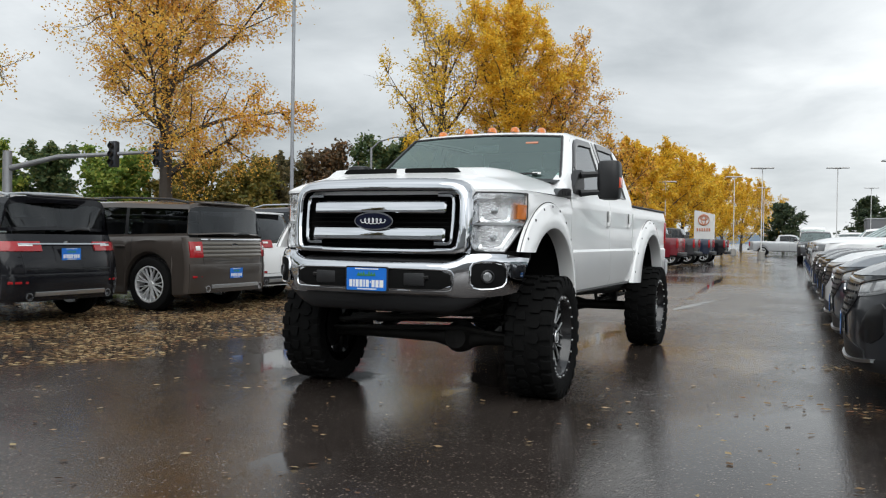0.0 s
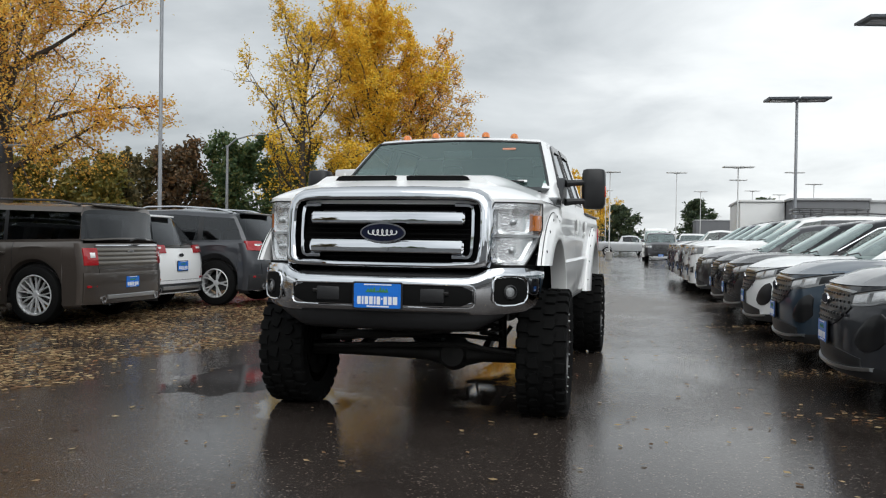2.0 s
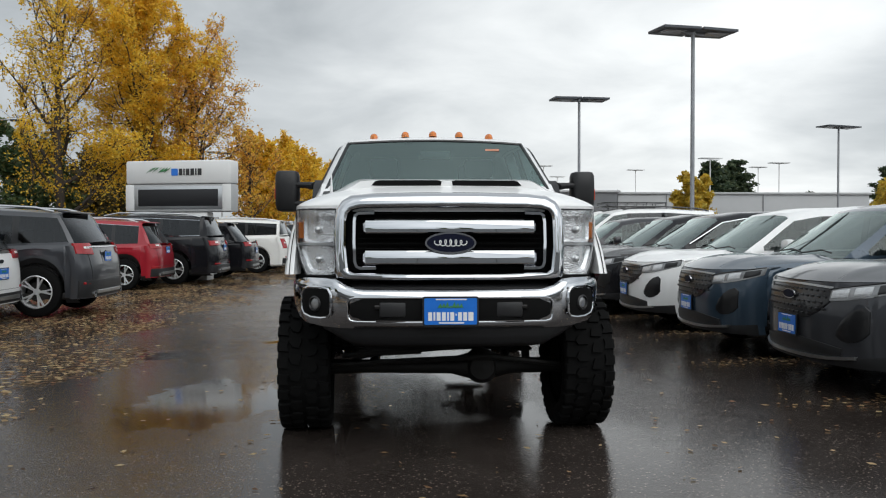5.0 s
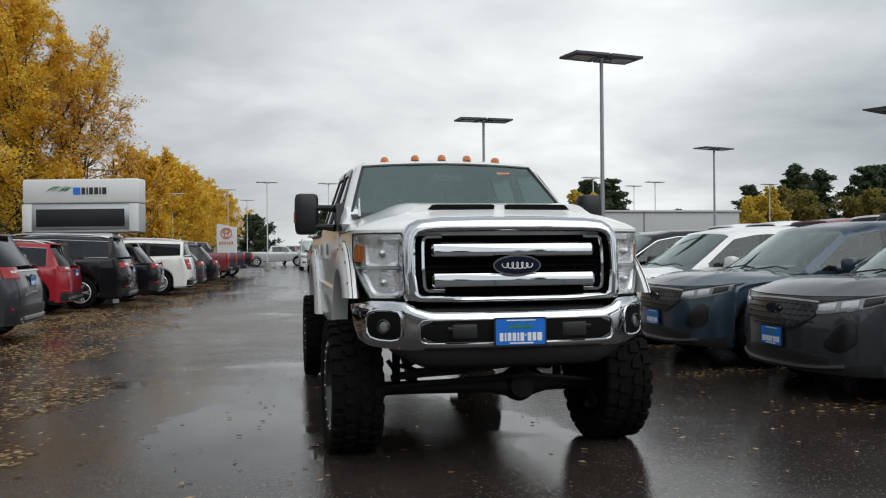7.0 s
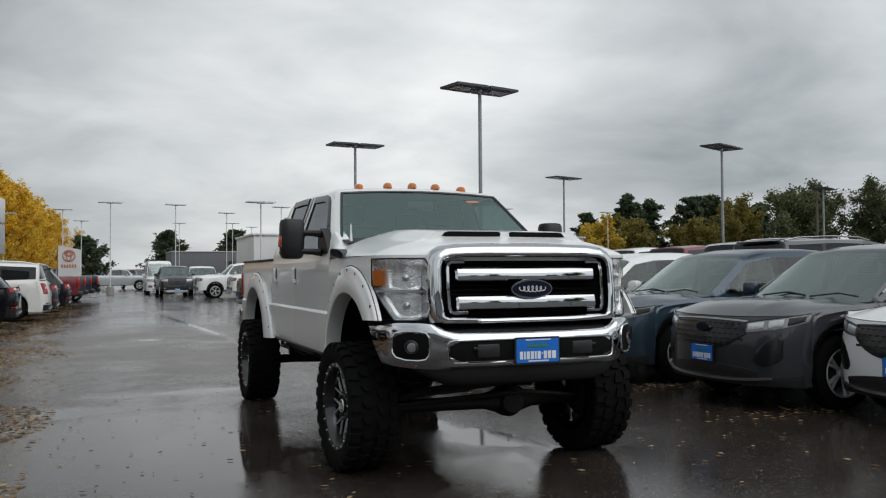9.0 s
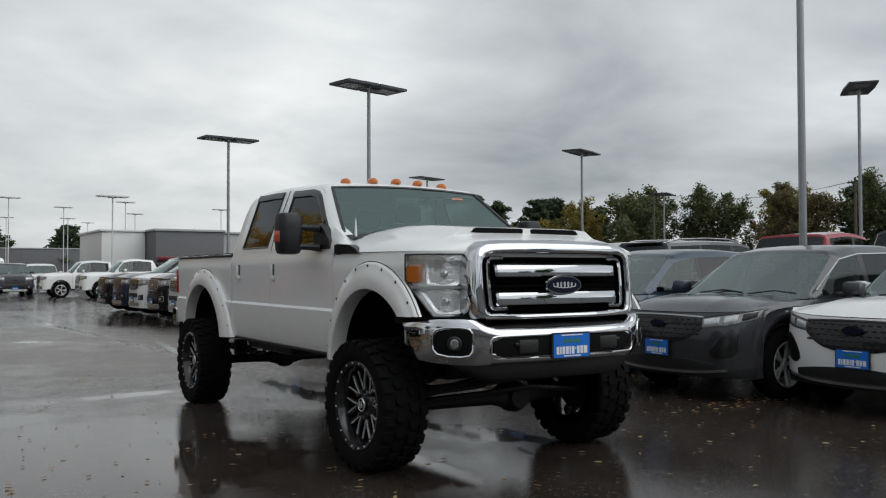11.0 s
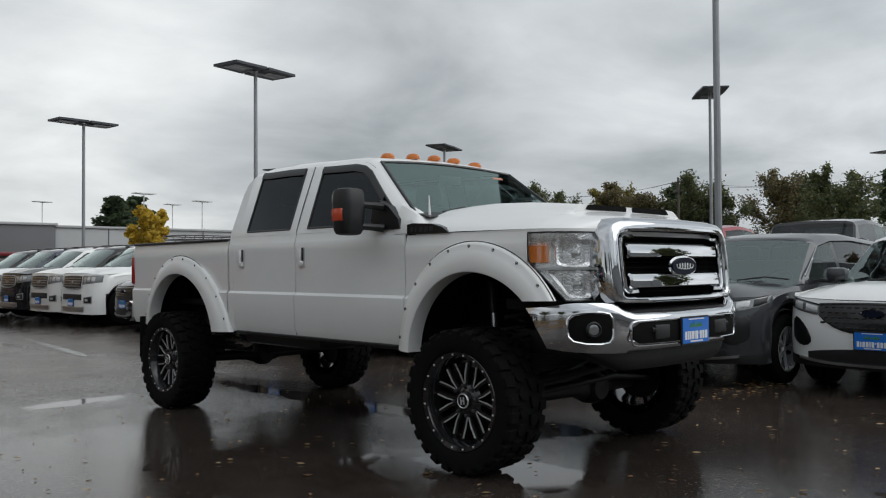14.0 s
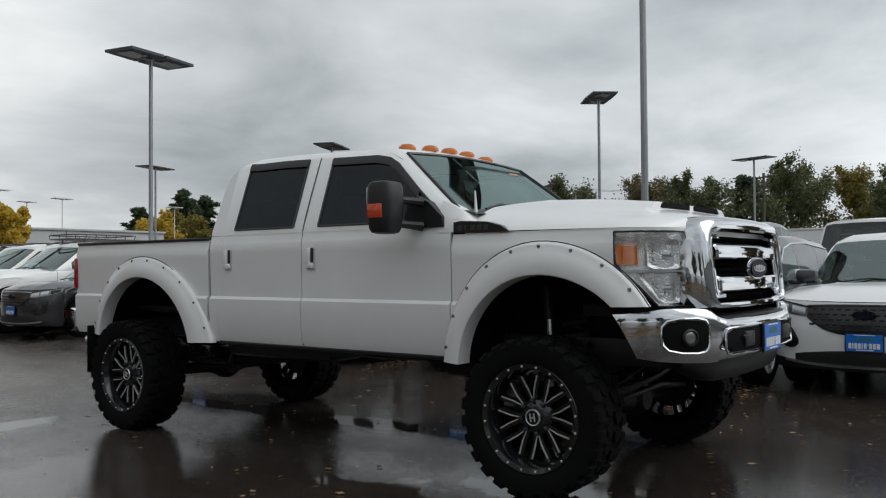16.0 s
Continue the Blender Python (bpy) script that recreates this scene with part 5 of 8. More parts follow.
# headlamps: clear covers wrapped round the corners, over silvered bowls
LAMP_END = [(1.085, -0.664), (1.13, -0.630), (1.18, -0.590), (1.25, -0.522), (1.29, -0.470), (1.32, -0.458), (1.47, -0.458)]
for sx in (1, -1):
    def lens(u, z, back=0.0):
        """u runs from the grille (0) to the outer end (1); back is the depth behind the cover."""
        ye = interp(LAMP_END, z)
        n = len(LAMP_CURVE)
        total = [0.0]
        for p, q in zip(LAMP_CURVE, LAMP_CURVE[1:]):
            total.append(total[-1] + math.hypot(q[0] - p[0], q[1] - p[1]))
        end = interp([(q[1], s) for q, s in zip(LAMP_CURVE, total)], ye)
        s = u * end
        x = interp([(a, q[0]) for a, q in zip(total, LAMP_CURVE)], s)
        y = interp([(a, q[1]) for a, q in zip(total, LAMP_CURVE)], s)
        return Vector((sx * (x - back * 0.75 * u), y + back * (1 - 0.45 * u), z))

    us, zs = span(0, 1, 13), [1.085, 1.13, 1.18, 1.225, 1.27, 1.315, 1.36, 1.40, 1.43, 1.47]
    b = bmesh.new()
    grid(b, lambda u, z: lens(u, z, 0.040 if z > 1.26 and z < 1.425 or z < 1.25 else 0.016), us, zs)
    for z in (1.0865, 1.4685):
        grid(b, lambda u, d: lens(u, z, d), us, [0.002, 0.062])
    for u in (0.004, 0.996):
        grid(b, lambda z, d: lens(u, z, d), zs, [0.002, 0.062])
    hl = part("headlamp", b, CRYSTAL, truck, "clear headlamp with silvered reflectors")
    # two reflector bowls, each a shallow hollow with a rounded rim
    for z0, z1, u0, u1 in ((1.272, 1.430, 0.04, 0.60), (1.096, 1.258, 0.04, 0.86)):
        b = bmesh.new()
        rings = []
        for grow, d in ((1.0, 0.030), (0.96, 0.020), (0.90, 0.026), (0.70, 0.046), (0.35, 0.057), (0.05, 0.059)):
            rings.append([lens((u0 + u1) / 2 + x * (u1 - u0) * grow, (z0 + z1) / 2 + z * (z1 - z0) * grow, d) for x, z in rounded(1.0, 1.0, 0.16, 4)])
        loft(b, rings, True, False)
        bowl = part("reflector_bowl", b, CRYSTAL, hl)
        b = bmesh.new()
        c = lens((u0 + u1) / 2 - 0.03, (z0 + z1) / 2, 0.03)
        lathe(b, [(0.001, 0.026), (0.016, 0.022), (0.021, 0.0), (0.021, -0.03)], 12, Matrix.Translation(c) @ pose(0, 0, 0, 0, 0, -90))
        part("bulb_cap", b, SATIN, bowl)
        b = bmesh.new()
        for k in range(9):
            u = u0 + (u1 - u0) * (0.14 + 0.09 * k)
            for j in (0, 1):
                zz = z0 + (z1 - z0) * (0.36 + 0.28 * j)
                box(b, lens(u, zz, 0.048), (0.015, 0.012, 0.034), 0.005, 1)
        part("reflector_facets", b, CHROME, bowl)
    b = bmesh.new()
    for u0, u1, z0, z1 in ((0.72, 0.985, 1.300, 1.396),):
        rings = []
        for u in span(u0, u1, 7):
            rings.append([lens(u, z0, 0.006), lens(u, z1, 0.006), lens(u, z1, 0.045), lens(u, z0, 0.045)])
        loft(b, rings)
    part("turn_signal", b, AMBER, hl, "amber turn signal")
    b = bmesh.new()
    rings = []
    for u in span(0.02, 0.98, 11):
        rings.append([lens(u, 1.258, 0.006), lens(u, 1.272, 0.006), lens(u, 1.274, 0.04), lens(u, 1.256, 0.04)])
    loft(b, rings)
    part("lamp_divider", b, SILVER, hl)
    b = bmesh.new()
    for k in range(5):
        z = 1.432 + 0.007 * k
        tube(b, [lens(u, z, 0.030) for u in span(0.05, 0.95, 9)], 0.0022, 4)
    part("lamp_ribs", b, SATIN, hl)
    b = bmesh.new()
    grid(b, lambda u, z: lens(u, z), us, zs)
    pane("lens_cover", b, CLEAR, hl, (0, 0.5, 1.2))
    b = bmesh.new()
    tube(b, [lens(u, 1.083, 0.002) for u in us] + [lens(1.0, z, 0.001) for z in zs] + [lens(u, 1.472, 0.002) for u in us[::-1]] + [lens(0, z, 0.002) for z in zs[::-1]], 0.0045, 5)
    part("lamp_gasket", b, PLASTIC, hl)
    b = bmesh.new()
    rings = []
    for z in (1.05, 1.08, 1.2, 1.4, 1.465):
        rings.append([lens(u, max(z, 1.085), 0.075) + Vector((0, 0, min(0, z - 1.085))) for u in us] + [Vector((sx * 0.62, -0.48, z))])
    loft(b, rings)
    part("lamp_housing", b, PLASTIC, hl)

# chrome grille
GZ = 1.275
OUTER = [(0.672, 1.10), (0.675, 1.25), (0.672, 1.42), (0.660, 1.475), (0.625, 1.520), (0.57, 1.550), (0.45, 1.562), (0.20, 1.567), (0.0, 1.568)]
INNER = [(0.580, 1.150), (0.592, 1.25), (0.590, 1.40), (0.582, 1.440), (0.562, 1.462), (0.515, 1.472), (0.43, 1.475), (0.20, 1.477), (0.0, 1.477)]
LOW_OUT = [(0.672, 1.10), (0.655, 1.068), (0.60, 1.056), (0.30, 1.050), (0.0, 1.050)]
LOW_IN = [(0.580, 1.150), (0.575, 1.120), (0.55, 1.106), (0.30, 1.102), (0.0, 1.102)]


def gring(k, y, lean=0.10):
    """Outline of the grille: k = 0 outer edge, 1 inner edge; the face leans back upwards."""
    mix = lambda a, c: [(p[0] + (q[0] - p[0]) * k, p[1] + (q[1] - p[1]) * k) for p, q in zip(a, c)]
    right = mix(OUTER, INNER) + []
    low = mix(LOW_OUT, LOW_IN)[1:]
    ring = right + [(-x, z) for x, z in right[::-1]][1:] + [(-x, z) for x, z in low] + low[::-1][1:]
    return [Vector((x, y + lean * (z - GZ) + 0.10 * (abs(x) / 0.67) ** 3 * 0.35, z)) for x, z in ring]


b = bmesh.new()
loft(b, [gring(0.02, -0.60, 0), gring(0, -0.74, 0), gring(0.0, -0.80, 0.05), gring(0.05, -0.838), gring(0.14, -0.866), gring(0.30, -0.886), gring(0.55, -0.894), gring(0.80, -0.892), gring(0.93, -0.882), gring(1.0, -0.860), gring(1.0, -0.76)], True, False)
gr = part("grille_surround", b, CHROME, truck, "thick chrome grille surround", sharp=35)
b = bmesh.new()
loft(b, [gring(0.97, -0.765), gring(0.97, -0.75)])
part("grille_back", b, RUBBER, gr)
for k in range(12):
    b = bmesh.new()
    z = 1.125 + k * 0.029
    box(b, (0, -0.785 + 0.10 * (z - GZ), z), (1.10, 0.02, 0.006), 0.002, 1)
    part("grille_slat", b, RUBBER, gr)
for z, hgt in ((1.367, 0.088), (1.192, 0.092)):
    b = bmesh.new()
    rings = []
    for x in [-0.498, -0.485] + span(-0.47, 0.47, 9) + [0.485, 0.498]:
        y = -0.872 + 0.10 * (z - GZ) + 0.02 * (abs(x) / 0.5) ** 2
        e = 0.010 if abs(x) > 0.49 else 0.0
        h2 = hgt / 2 - e
        rings.append([(x, y + 0.05, z - h2 + 0.012), (x, y + 0.012, z - h2), (x, y - 0.004 + e, z - h2 + 0.008), (x, y - 0.008 + e, z - h2 + 0.014), (x, y - 0.010 + e, z), (x, y - 0.008 + e, z + h2 - 0.016), (x, y - 0.002 + e, z + h2 - 0.008), (x, y + 0.014, z + h2), (x, y + 0.05, z + h2 - 0.008)])
    rings = [[(px, py + 0.11 * (pz - z), pz) for px, py, pz in r] for r in rings]
    loft(b, rings)
    part("grille_bar", b, CHROME, gr, "polished chrome grille bar", sharp=12)
for sx in (1, -1):
    b = bmesh.new()
    path = [(0.435, 1.447), (0.525, 1.445), (0.543, 1.432), (0.549, 1.40), (0.550, 1.28), (0.545, 1.165), (0.535, 1.140), (0.515, 1.130), (0.425, 1.130)]
    rings = []
    for k, (x, z) in enumerate(path):
        p, q = Vector(path[max(0, k - 1)]), Vector(path[min(len(path) - 1, k + 1)])
        n = (q - p).normalized()
        nx, nz = n[1], -n[0]
        y = -0.872 + 0.10 * (z - GZ) + 0.02
        ring = []
        for o, d in ((-0.013, 0.03), (-0.013, 0.004), (-0.008, -0.004), (0.008, -0.004), (0.013, 0.004), (0.013, 0.03)):
            ring.append((sx * (x + nx * o), y + d, z + nz * o))
        rings.append(ring)
    loft(b, rings)
    part("grille_bracket", b, CHROME, gr, "chrome C shaped bracket", sharp=40)
b = bmesh.new()
oval(b, pose(0.0, -0.892, GZ, 90), 0.292, 0.124, 0.018, 40)
em = part("emblem", b, CHROME, gr, "oval emblem with a bright rim")
b = bmesh.new()
oval(b, pose(0.0, -0.911, GZ, 90), 0.270, 0.104, 0.006, 40)
part("emblem_field", b, OVAL_BLUE, em, "dark blue oval field")
b = bmesh.new()
scroll = [(-0.088 + 0.176 * k / 44 - 0.012 * math.sin(k * 0.86), 0.020 * math.cos(k * 0.86) * (1 - 0.5 * (k / 22 - 1) ** 2)) for k in range(45)]
tube(b, [(x, -0.9180, GZ + z) for x, z in scroll], [0.0030] * len(scroll), 5)
part("emblem_script", b, WHITE_PRINT, em, "bright scroll shape without letters")


# bumper
def bump_y(x):
    return curve_x(BUMP_CURVE, x)


def bump_top(x):
    return interp([(0, 1.012), (0.53, 1.015), (0.60, 1.035), (0.655, 1.066), (0.72, 1.076), (0.86, 1.076), (0.962, 1.045)], abs(x))


def bump_low(x):
    return interp([(0, 0.785), (0.66, 0.785), (0.80, 0.790), (0.90, 0.800), (0.962, 0.815)], abs(x))


b = bmesh.new()
rings = []
for x in sorted([s * q for s in (1, -1) for q in (0.06, 0.15, 0.30, 0.45, 0.50, 0.54, 0.57, 0.60, 0.63, 0.655, 0.69, 0.73, 0.77, 0.81, 0.845, 0.875, 0.90, 0.92, 0.935, 0.947, 0.956, 0.962)] + [0.0]):
    t, l = bump_top(x), bump_low(x)
    ring = []
    for k, (f, back, tuck) in enumerate(((0.96, 0.15, 0.05), (1.0, 0.07, 0.02), (0.985, 0.02, 0.004), (0.90, 0.002, 0.0), (0.78, -0.004, 0.0), (0.5, 0.0, 0.002), (0.28, 0.014, 0.008), (0.10, 0.036, 0.016), (0.0, 0.060, 0.026), (0.03, 0.12, 0.06))):
        # the outer end slopes forward as it goes down
        end = curve_at_y(BUMP_CURVE, -0.455 - 0.13 * (1 - f))
        xx = abs(x) if abs(x) < 0.6 else 0.6 + (abs(x) - 0.6) * (end - 0.6) / 0.362
        w = min(1.0, max(0.0, (0.98 - abs(x)) / 0.12))
        ring.append((math.copysign(xx, x) * (1 - tuck), bump_y(xx) + back * (0.25 + 0.75 * w), l + (t - l) * f))
    rings.append(ring)
loft(b, rings, False)
bumper = part("front_bumper", b, CHROME, truck, "polished chrome front bumper", sharp=50)


def on_bumper(x, z):
    return Vector((x, bump_y(x) + 0.005, z))


# raised matte black patch gives the darkness of the hollow opening
b = bmesh.new()
xs = span(-0.57, 0.57, 17)
patch(b, on_bumper, xs, [0.838 + 0.03 * (abs(x) > 0.56) for x in xs], [0.962 - 0.03 * (abs(x) > 0.56) for x in xs], 0.015)
part("centre_opening", b, RUBBER, bumper, "black patch for the dark centre opening")
b = bmesh.new()
for sx in (1, -1):
    pts = [(0.0, 0.968), (0.30, 0.968), (0.54, 0.965), (0.570, 0.958), (0.582, 0.94), (0.582, 0.858), (0.570, 0.838), (0.54, 0.830), (0.30, 0.827), (0.0, 0.827)]
    tube(b, [(sx * x, bump_y(x) - 0.008, z) for x, z in pts], 0.007, 6)
part("opening_trim", b, CHROME, bumper)
for sx in (1, -1):
    b = bmesh.new()
    box(b, (sx * 0.33, bump_y(0.33) - 0.008, 0.90), (0.15, 0.02, 0.085), 0.012)
    part("tow_hook_cover", b, PLASTIC, bumper)
    b = bmesh.new()
    tube(b, [(sx * (0.39 + 0.02 * k), bump_y(0.4) - 0.014, 0.915) for k in range(3)], 0.012, 6)
    part("tow_hook", b, STEEL, bumper)
    # the fog lamp hollow's darkness, again as a raised black patch
    b = bmesh.new()
    xs = [sx * x for x in (0.690, 0.705, 0.735, 0.772, 0.812, 0.842, 0.857)]
    patch(b, on_bumper, xs, [0.880, 0.860, 0.852, 0.850, 0.852, 0.865, 0.89], [0.985, 1.005, 1.012, 1.014, 1.012, 1.0, 0.975], 0.015)
    pk = part("fog_lamp_pocket", b, RUBBER, bumper, "black patch for the dark fog lamp pocket")
    b = bmesh.new()
    ring = [(0.682, 0.93), (0.684, 0.985), (0.700, 1.012), (0.74, 1.022), (0.81, 1.021), (0.848, 1.008), (0.862, 0.98), (0.864, 0.93), (0.860, 0.885), (0.844, 0.858), (0.80, 0.844), (0.74, 0.842), (0.700, 0.850), (0.685, 0.876), (0.682, 0.93)]
    tube(b, [(sx * x, bump_y(x) - 0.004, z) for x, z in ring], 0.008, 6, False)
    part("pocket_trim", b, CHROME, pk)
    b = bmesh.new()
    m = pose(sx * 0.775, bump_y(0.775) - 0.012, 0.925, 0, 0, -90 + 38 * sx)
    lathe(b, [(0.001, 0.006), (0.018, 0.008), (0.030, 0.004), (0.034, -0.01)], 20, m)
    fg = part("fog_lamp", b, LAMP_CLEAR, pk, "small round fog lamp")
    b = bmesh.new()
    lathe(b, [(0.034, -0.01), (0.046, 0.006), (0.038, 0.014), (0.033, 0.004)], 20, m)
    part("fog_lamp_ring", b, PLASTIC, fg)
b = bmesh.new()
rings = []
for x in span(-0.76, 0.76, 19):
    y = bump_y(x) + 0.065
    up = 0.10 * max(0.0, (abs(x) - 0.56) / 0.20) ** 1.5
    rings.append([(x * 0.97, y + 0.12, 0.79), (x * 0.97, y, 0.788), (x * 0.965, y + 0.004, 0.745 + up * 0.3), (x * 0.955, y + 0.02, 0.70 + up * 0.7), (x * 0.93, y + 0.05, 0.675 + up), (x * 0.93, y + 0.12, 0.68 + up)])
loft(b, rings)
part("valance", b, PLASTIC, truck, "black plastic air dam", sharp=45)
b = bmesh.new()
xs = span(-0.60, 0.60, 11)
loft(b, [[(x, bump_y(x) + 0.20, 1.0), (x, bump_y(x) + 0.03, 1.013), (x, bump_y(x) + 0.03, 1.022), (x, bump_y(x) + 0.20, 1.045)] for x in xs])
part("step_pad", b, PLASTIC, bumper)
for sx in (1, -1):
    b = bmesh.new()
    loft(b, [[(sx * x, bump_y(x) + 0.09, 1.03), (sx * x, bump_y(x) + 0.09, 1.085), (sx * x * 0.95, bump_y(x) + 0.26, 1.09), (sx * x * 0.95, bump_y(x) + 0.26, 1.03)] for x in span(0.60, 0.93, 8)])
    part("bumper_gap", b, RUBBER, bumper)
plate(truck, (-0.005, -0.975, 0.892), Matrix(), 0.30, 0.152)

# tow mirrors
for sx in (1, -1):
    b = bmesh.new()
    rings = []
    for z, w, d in ((1.495, 0.10, 0.08), (1.503, 0.150, 0.13), (1.53, 0.172, 0.16), (1.62, 0.182, 0.185), (1.70, 0.180, 0.190), (1.772, 0.176, 0.185), (1.800, 0.158, 0.16), (1.808, 0.115, 0.10)):
        rings.append([(sx * (1.145 + x), 0.92 + y, z) for x, y in rounded(w, d, min(w, d) * 0.28, 3)])
    loft(b, rings)
    mr = part("tow_mirror", b, PLASTIC, truck, "large black tow mirror")
    for z in (1.700, 1.555):
        b = bmesh.new()
        tube(b, [(sx * 0.935, 0.80, z - 0.012), (sx * 1.0, 0.85, z - 0.004), (sx * 1.10, 0.865, z)], [0.030, 0.024, 0.022], 8)
        part("mirror_arm", b, PLASTIC, mr)
    b = bmesh.new()
    loft(b, [[(sx * x, y, z) for y, z in ((0.645, 1.535), (0.88, 1.535), (0.95, 1.60), (0.92, 1.70), (0.86, 1.735), (0.76, 1.69), (0.66, 1.60))] for x in (0.865, 0.922, 0.932)])
    part("mirror_base", b, PLASTIC, mr)
    b = bmesh.new()
    box(b, (sx * 1.145, 1.000, 1.695), (0.15, 0.006, 0.155), 0.003)
    part("mirror_glass", b, CHROME, mr)
    b = bmesh.new()
    box(b, (sx * 1.233, 0.925, 1.630), (0.016, 0.11, 0.085), 0.006)
    part("mirror_marker", b, MARKER, mr, "orange-red side marker")

# roof marker lamps
for x in (-0.49, -0.235, -0.01, 0.205, 0.45):
    b = bmesh.new()
    z = cab_section(1.30)[6][1] - 0.035 * (abs(x) / 0.6) ** 2
    rings = []
    for q, r in ((0.0, 1.0), (0.018, 0.98), (0.034, 0.80), (0.043, 0.45), (0.046, 0.05)):
        rings.append([(x + 0.034 * r * math.cos(a), 1.29 + 0.075 * r * math.sin(a) + 0.02 * (1 - r), z + q * 1.1 - 0.002) for a in (2 * math.pi * k / 16 for k in range(16))])
    loft(b, rings)
    part("roof_marker_lamp", b, AMBER, truck, "amber roof marker lamp")
b = bmesh.new()
box(b, (-0.20, 1.95, 2.128), (0.06, 0.20, 0.022), 0.010)
part("roof_antenna", b, PLASTIC, truck)

# bed: inner walls, rail caps, tailgate, lamps, bumper
b = bmesh.new()
for sx in (1, -1):
    box(b, (sx * 0.86, 3.78, 1.38), (0.04, 1.80, 0.22), 0.008)
box(b, (0, 3.78, 1.275), (1.72, 1.80, 0.03), 0.01)
box(b, (0, 2.89, 1.38), (1.72, 0.04, 0.22), 0.01)
part("bed_liner", b, PLASTIC, truck)
for sx in (1, -1):
    b = bmesh.new()
    box(b, (sx * 0.880, 3.786, 1.520), (0.105, 1.82, 0.022), 0.008)
    part("bed_rail_cap", b, PLASTIC, truck)
b = bmesh.new()
box(b, (0, 4.69, 1.255), (1.62, 0.06, 0.52), 0.025)
part("tailgate", b, WHITE, truck)
for sx in (1, -1):
    b = bmesh.new()
    box(b, (sx * 0.888, 4.705, 1.265), (0.12, 0.05, 0.27), 0.018)
    part("tail_lamp", b, RED_LENS, truck, "tall red tail lamp")
b = bmesh.new()
loft(b, [[(x, 4.76 + 0.13 * (1 - (abs(x) / 0.97) ** 4), 0.96), (x, 4.84 + 0.13 * (1 - (abs(x) / 0.97) ** 4), 0.94), (x, 4.84 + 0.13 * (1 - (abs(x) / 0.97) ** 4), 0.80), (x, 4.76, 0.76), (x, 4.70, 0.80), (x, 4.70, 0.94)] for x in span(-0.95, 0.95, 13)])
part("rear_bumper", b, CHROME, truck, "chrome rear step bumper")
for sx in (1, -1):
    b = bmesh.new()
    box(b, (sx * 0.84, AXLE_R + 0.60, 0.62), (0.30, 0.012, 0.40), 0.004)
    part("mud_flap", b, RUBBER, truck)

# frame, axles, suspension
b = bmesh.new()
for sx in (1, -1):
    box(b, (sx * 0.42, 1.90, 0.80), (0.09, 5.2, 0.16), 0.015)
for y in (-0.55, 0.6, 1.5, 2.6, 3.3, 4.5):
    box(b, (0, y, 0.80), (0.84, 0.10, 0.10), 0.015)
part("chassis_frame", b, STEEL, truck)
b = bmesh.new()
box(b, (0, 1.72, 0.93), (1.76, 2.20, 0.05), 0.02)
box(b, (0, 3.75, 0.96), (1.30, 1.80, 0.05), 0.02)
part("floor_pan", b, STEEL, truck)
b = bmesh.new()
lathe(b, [(0.20, -0.10), (0.36, -0.12), (0.40, -0.06), (0.40, 0.06), (0.36, 0.12), (0.20, 0.10)], 28, pose(0, 4.32, 0.80, 0, 90), True)
part("spare_wheel", b, RUBBER, truck)
b = bmesh.new()
box(b, (0, 4.66, 0.70), (0.95, 0.09, 0.09), 0.012)
box(b, (0, 4.78, 0.68), (0.10, 0.18, 0.10), 0.01)
part("tow_hitch", b, STEEL, truck)
b = bmesh.new()
box(b, (0, 0.32, 0.64), (0.86, 0.12, 0.16), 0.03)
box(b, (0, 1.05, 0.66), (0.92, 0.14, 0.10), 0.02)
for sx in (1, -1):
    box(b, (sx * 0.44, 0.62, 0.66), (0.09, 0.70, 0.14), 0.02)
part("lift_crossmember", b, STEEL, truck)
b = bmesh.new()
box(b, (0.02, 0.42, 0.70), (0.62, 0.70, 0.26), 0.07)
part("oil_pan", b, STEEL, truck)
b = bmesh.new()
tube(b, [(-0.62, 0.22, 0.60), (-0.56, 0.20, 0.50), (-0.30, 0.19, 0.52), (0.30, 0.19, 0.54), (0.56, 0.20, 0.52), (0.62, 0.22, 0.62)], 0.017, 7)
part("sway_bar", b, STEEL, truck)
b = bmesh.new()
tube(b, [(0.50, -0.12, 0.86), (0.10, -0.14, 0.66), (-0.55, -0.12, 0.52)], 0.022, 7)
part("track_bar", b, DARK_ALLOY, truck)
b = bmesh.new()
box(b, (0.1, 0.55, 0.80), (0.5, 0.9, 0.30), 0.06)
box(b, (0.05, 1.35, 0.74), (0.42, 0.7, 0.26), 0.06)
part("transmission", b, STEEL, truck)
for y, off in ((AXLE_F, 0.26), (AXLE_R, 0.0)):
    b = bmesh.new()
    tube(b, [(-0.80, y, TYRE_R), (-0.5, y, TYRE_R), (off - 0.2, y, TYRE_R), (off, y, TYRE_R), (off + 0.2, y, TYRE_R), (0.80, y, TYRE_R)], [0.05, 0.045, 0.055, 0.11, 0.055, 0.05], 12)
    part("axle", b, STEEL, truck)
    b = bmesh.new()
    lathe(b, [(0.001, -0.12), (0.08, -0.11), (0.115, -0.05), (0.12, 0.03), (0.10, 0.10), (0.05, 0.13)], 18, pose(off, y, TYRE_R, 0, 0, 90))
    part("differential", b, STEEL, truck)
b = bmesh.new()
tube(b, [(-0.74, -0.16, 0.47), (-0.2, -0.18, 0.50), (0.3, -0.18, 0.52), (0.74, -0.16, 0.47)], 0.018, 8)
part("tie_rod", b, STEEL, truck)
b = bmesh.new()
tube(b, [(-0.66, -0.22, 0.54), (0.10, -0.24, 0.60), (0.50, -0.22, 0.66)], 0.020, 8)
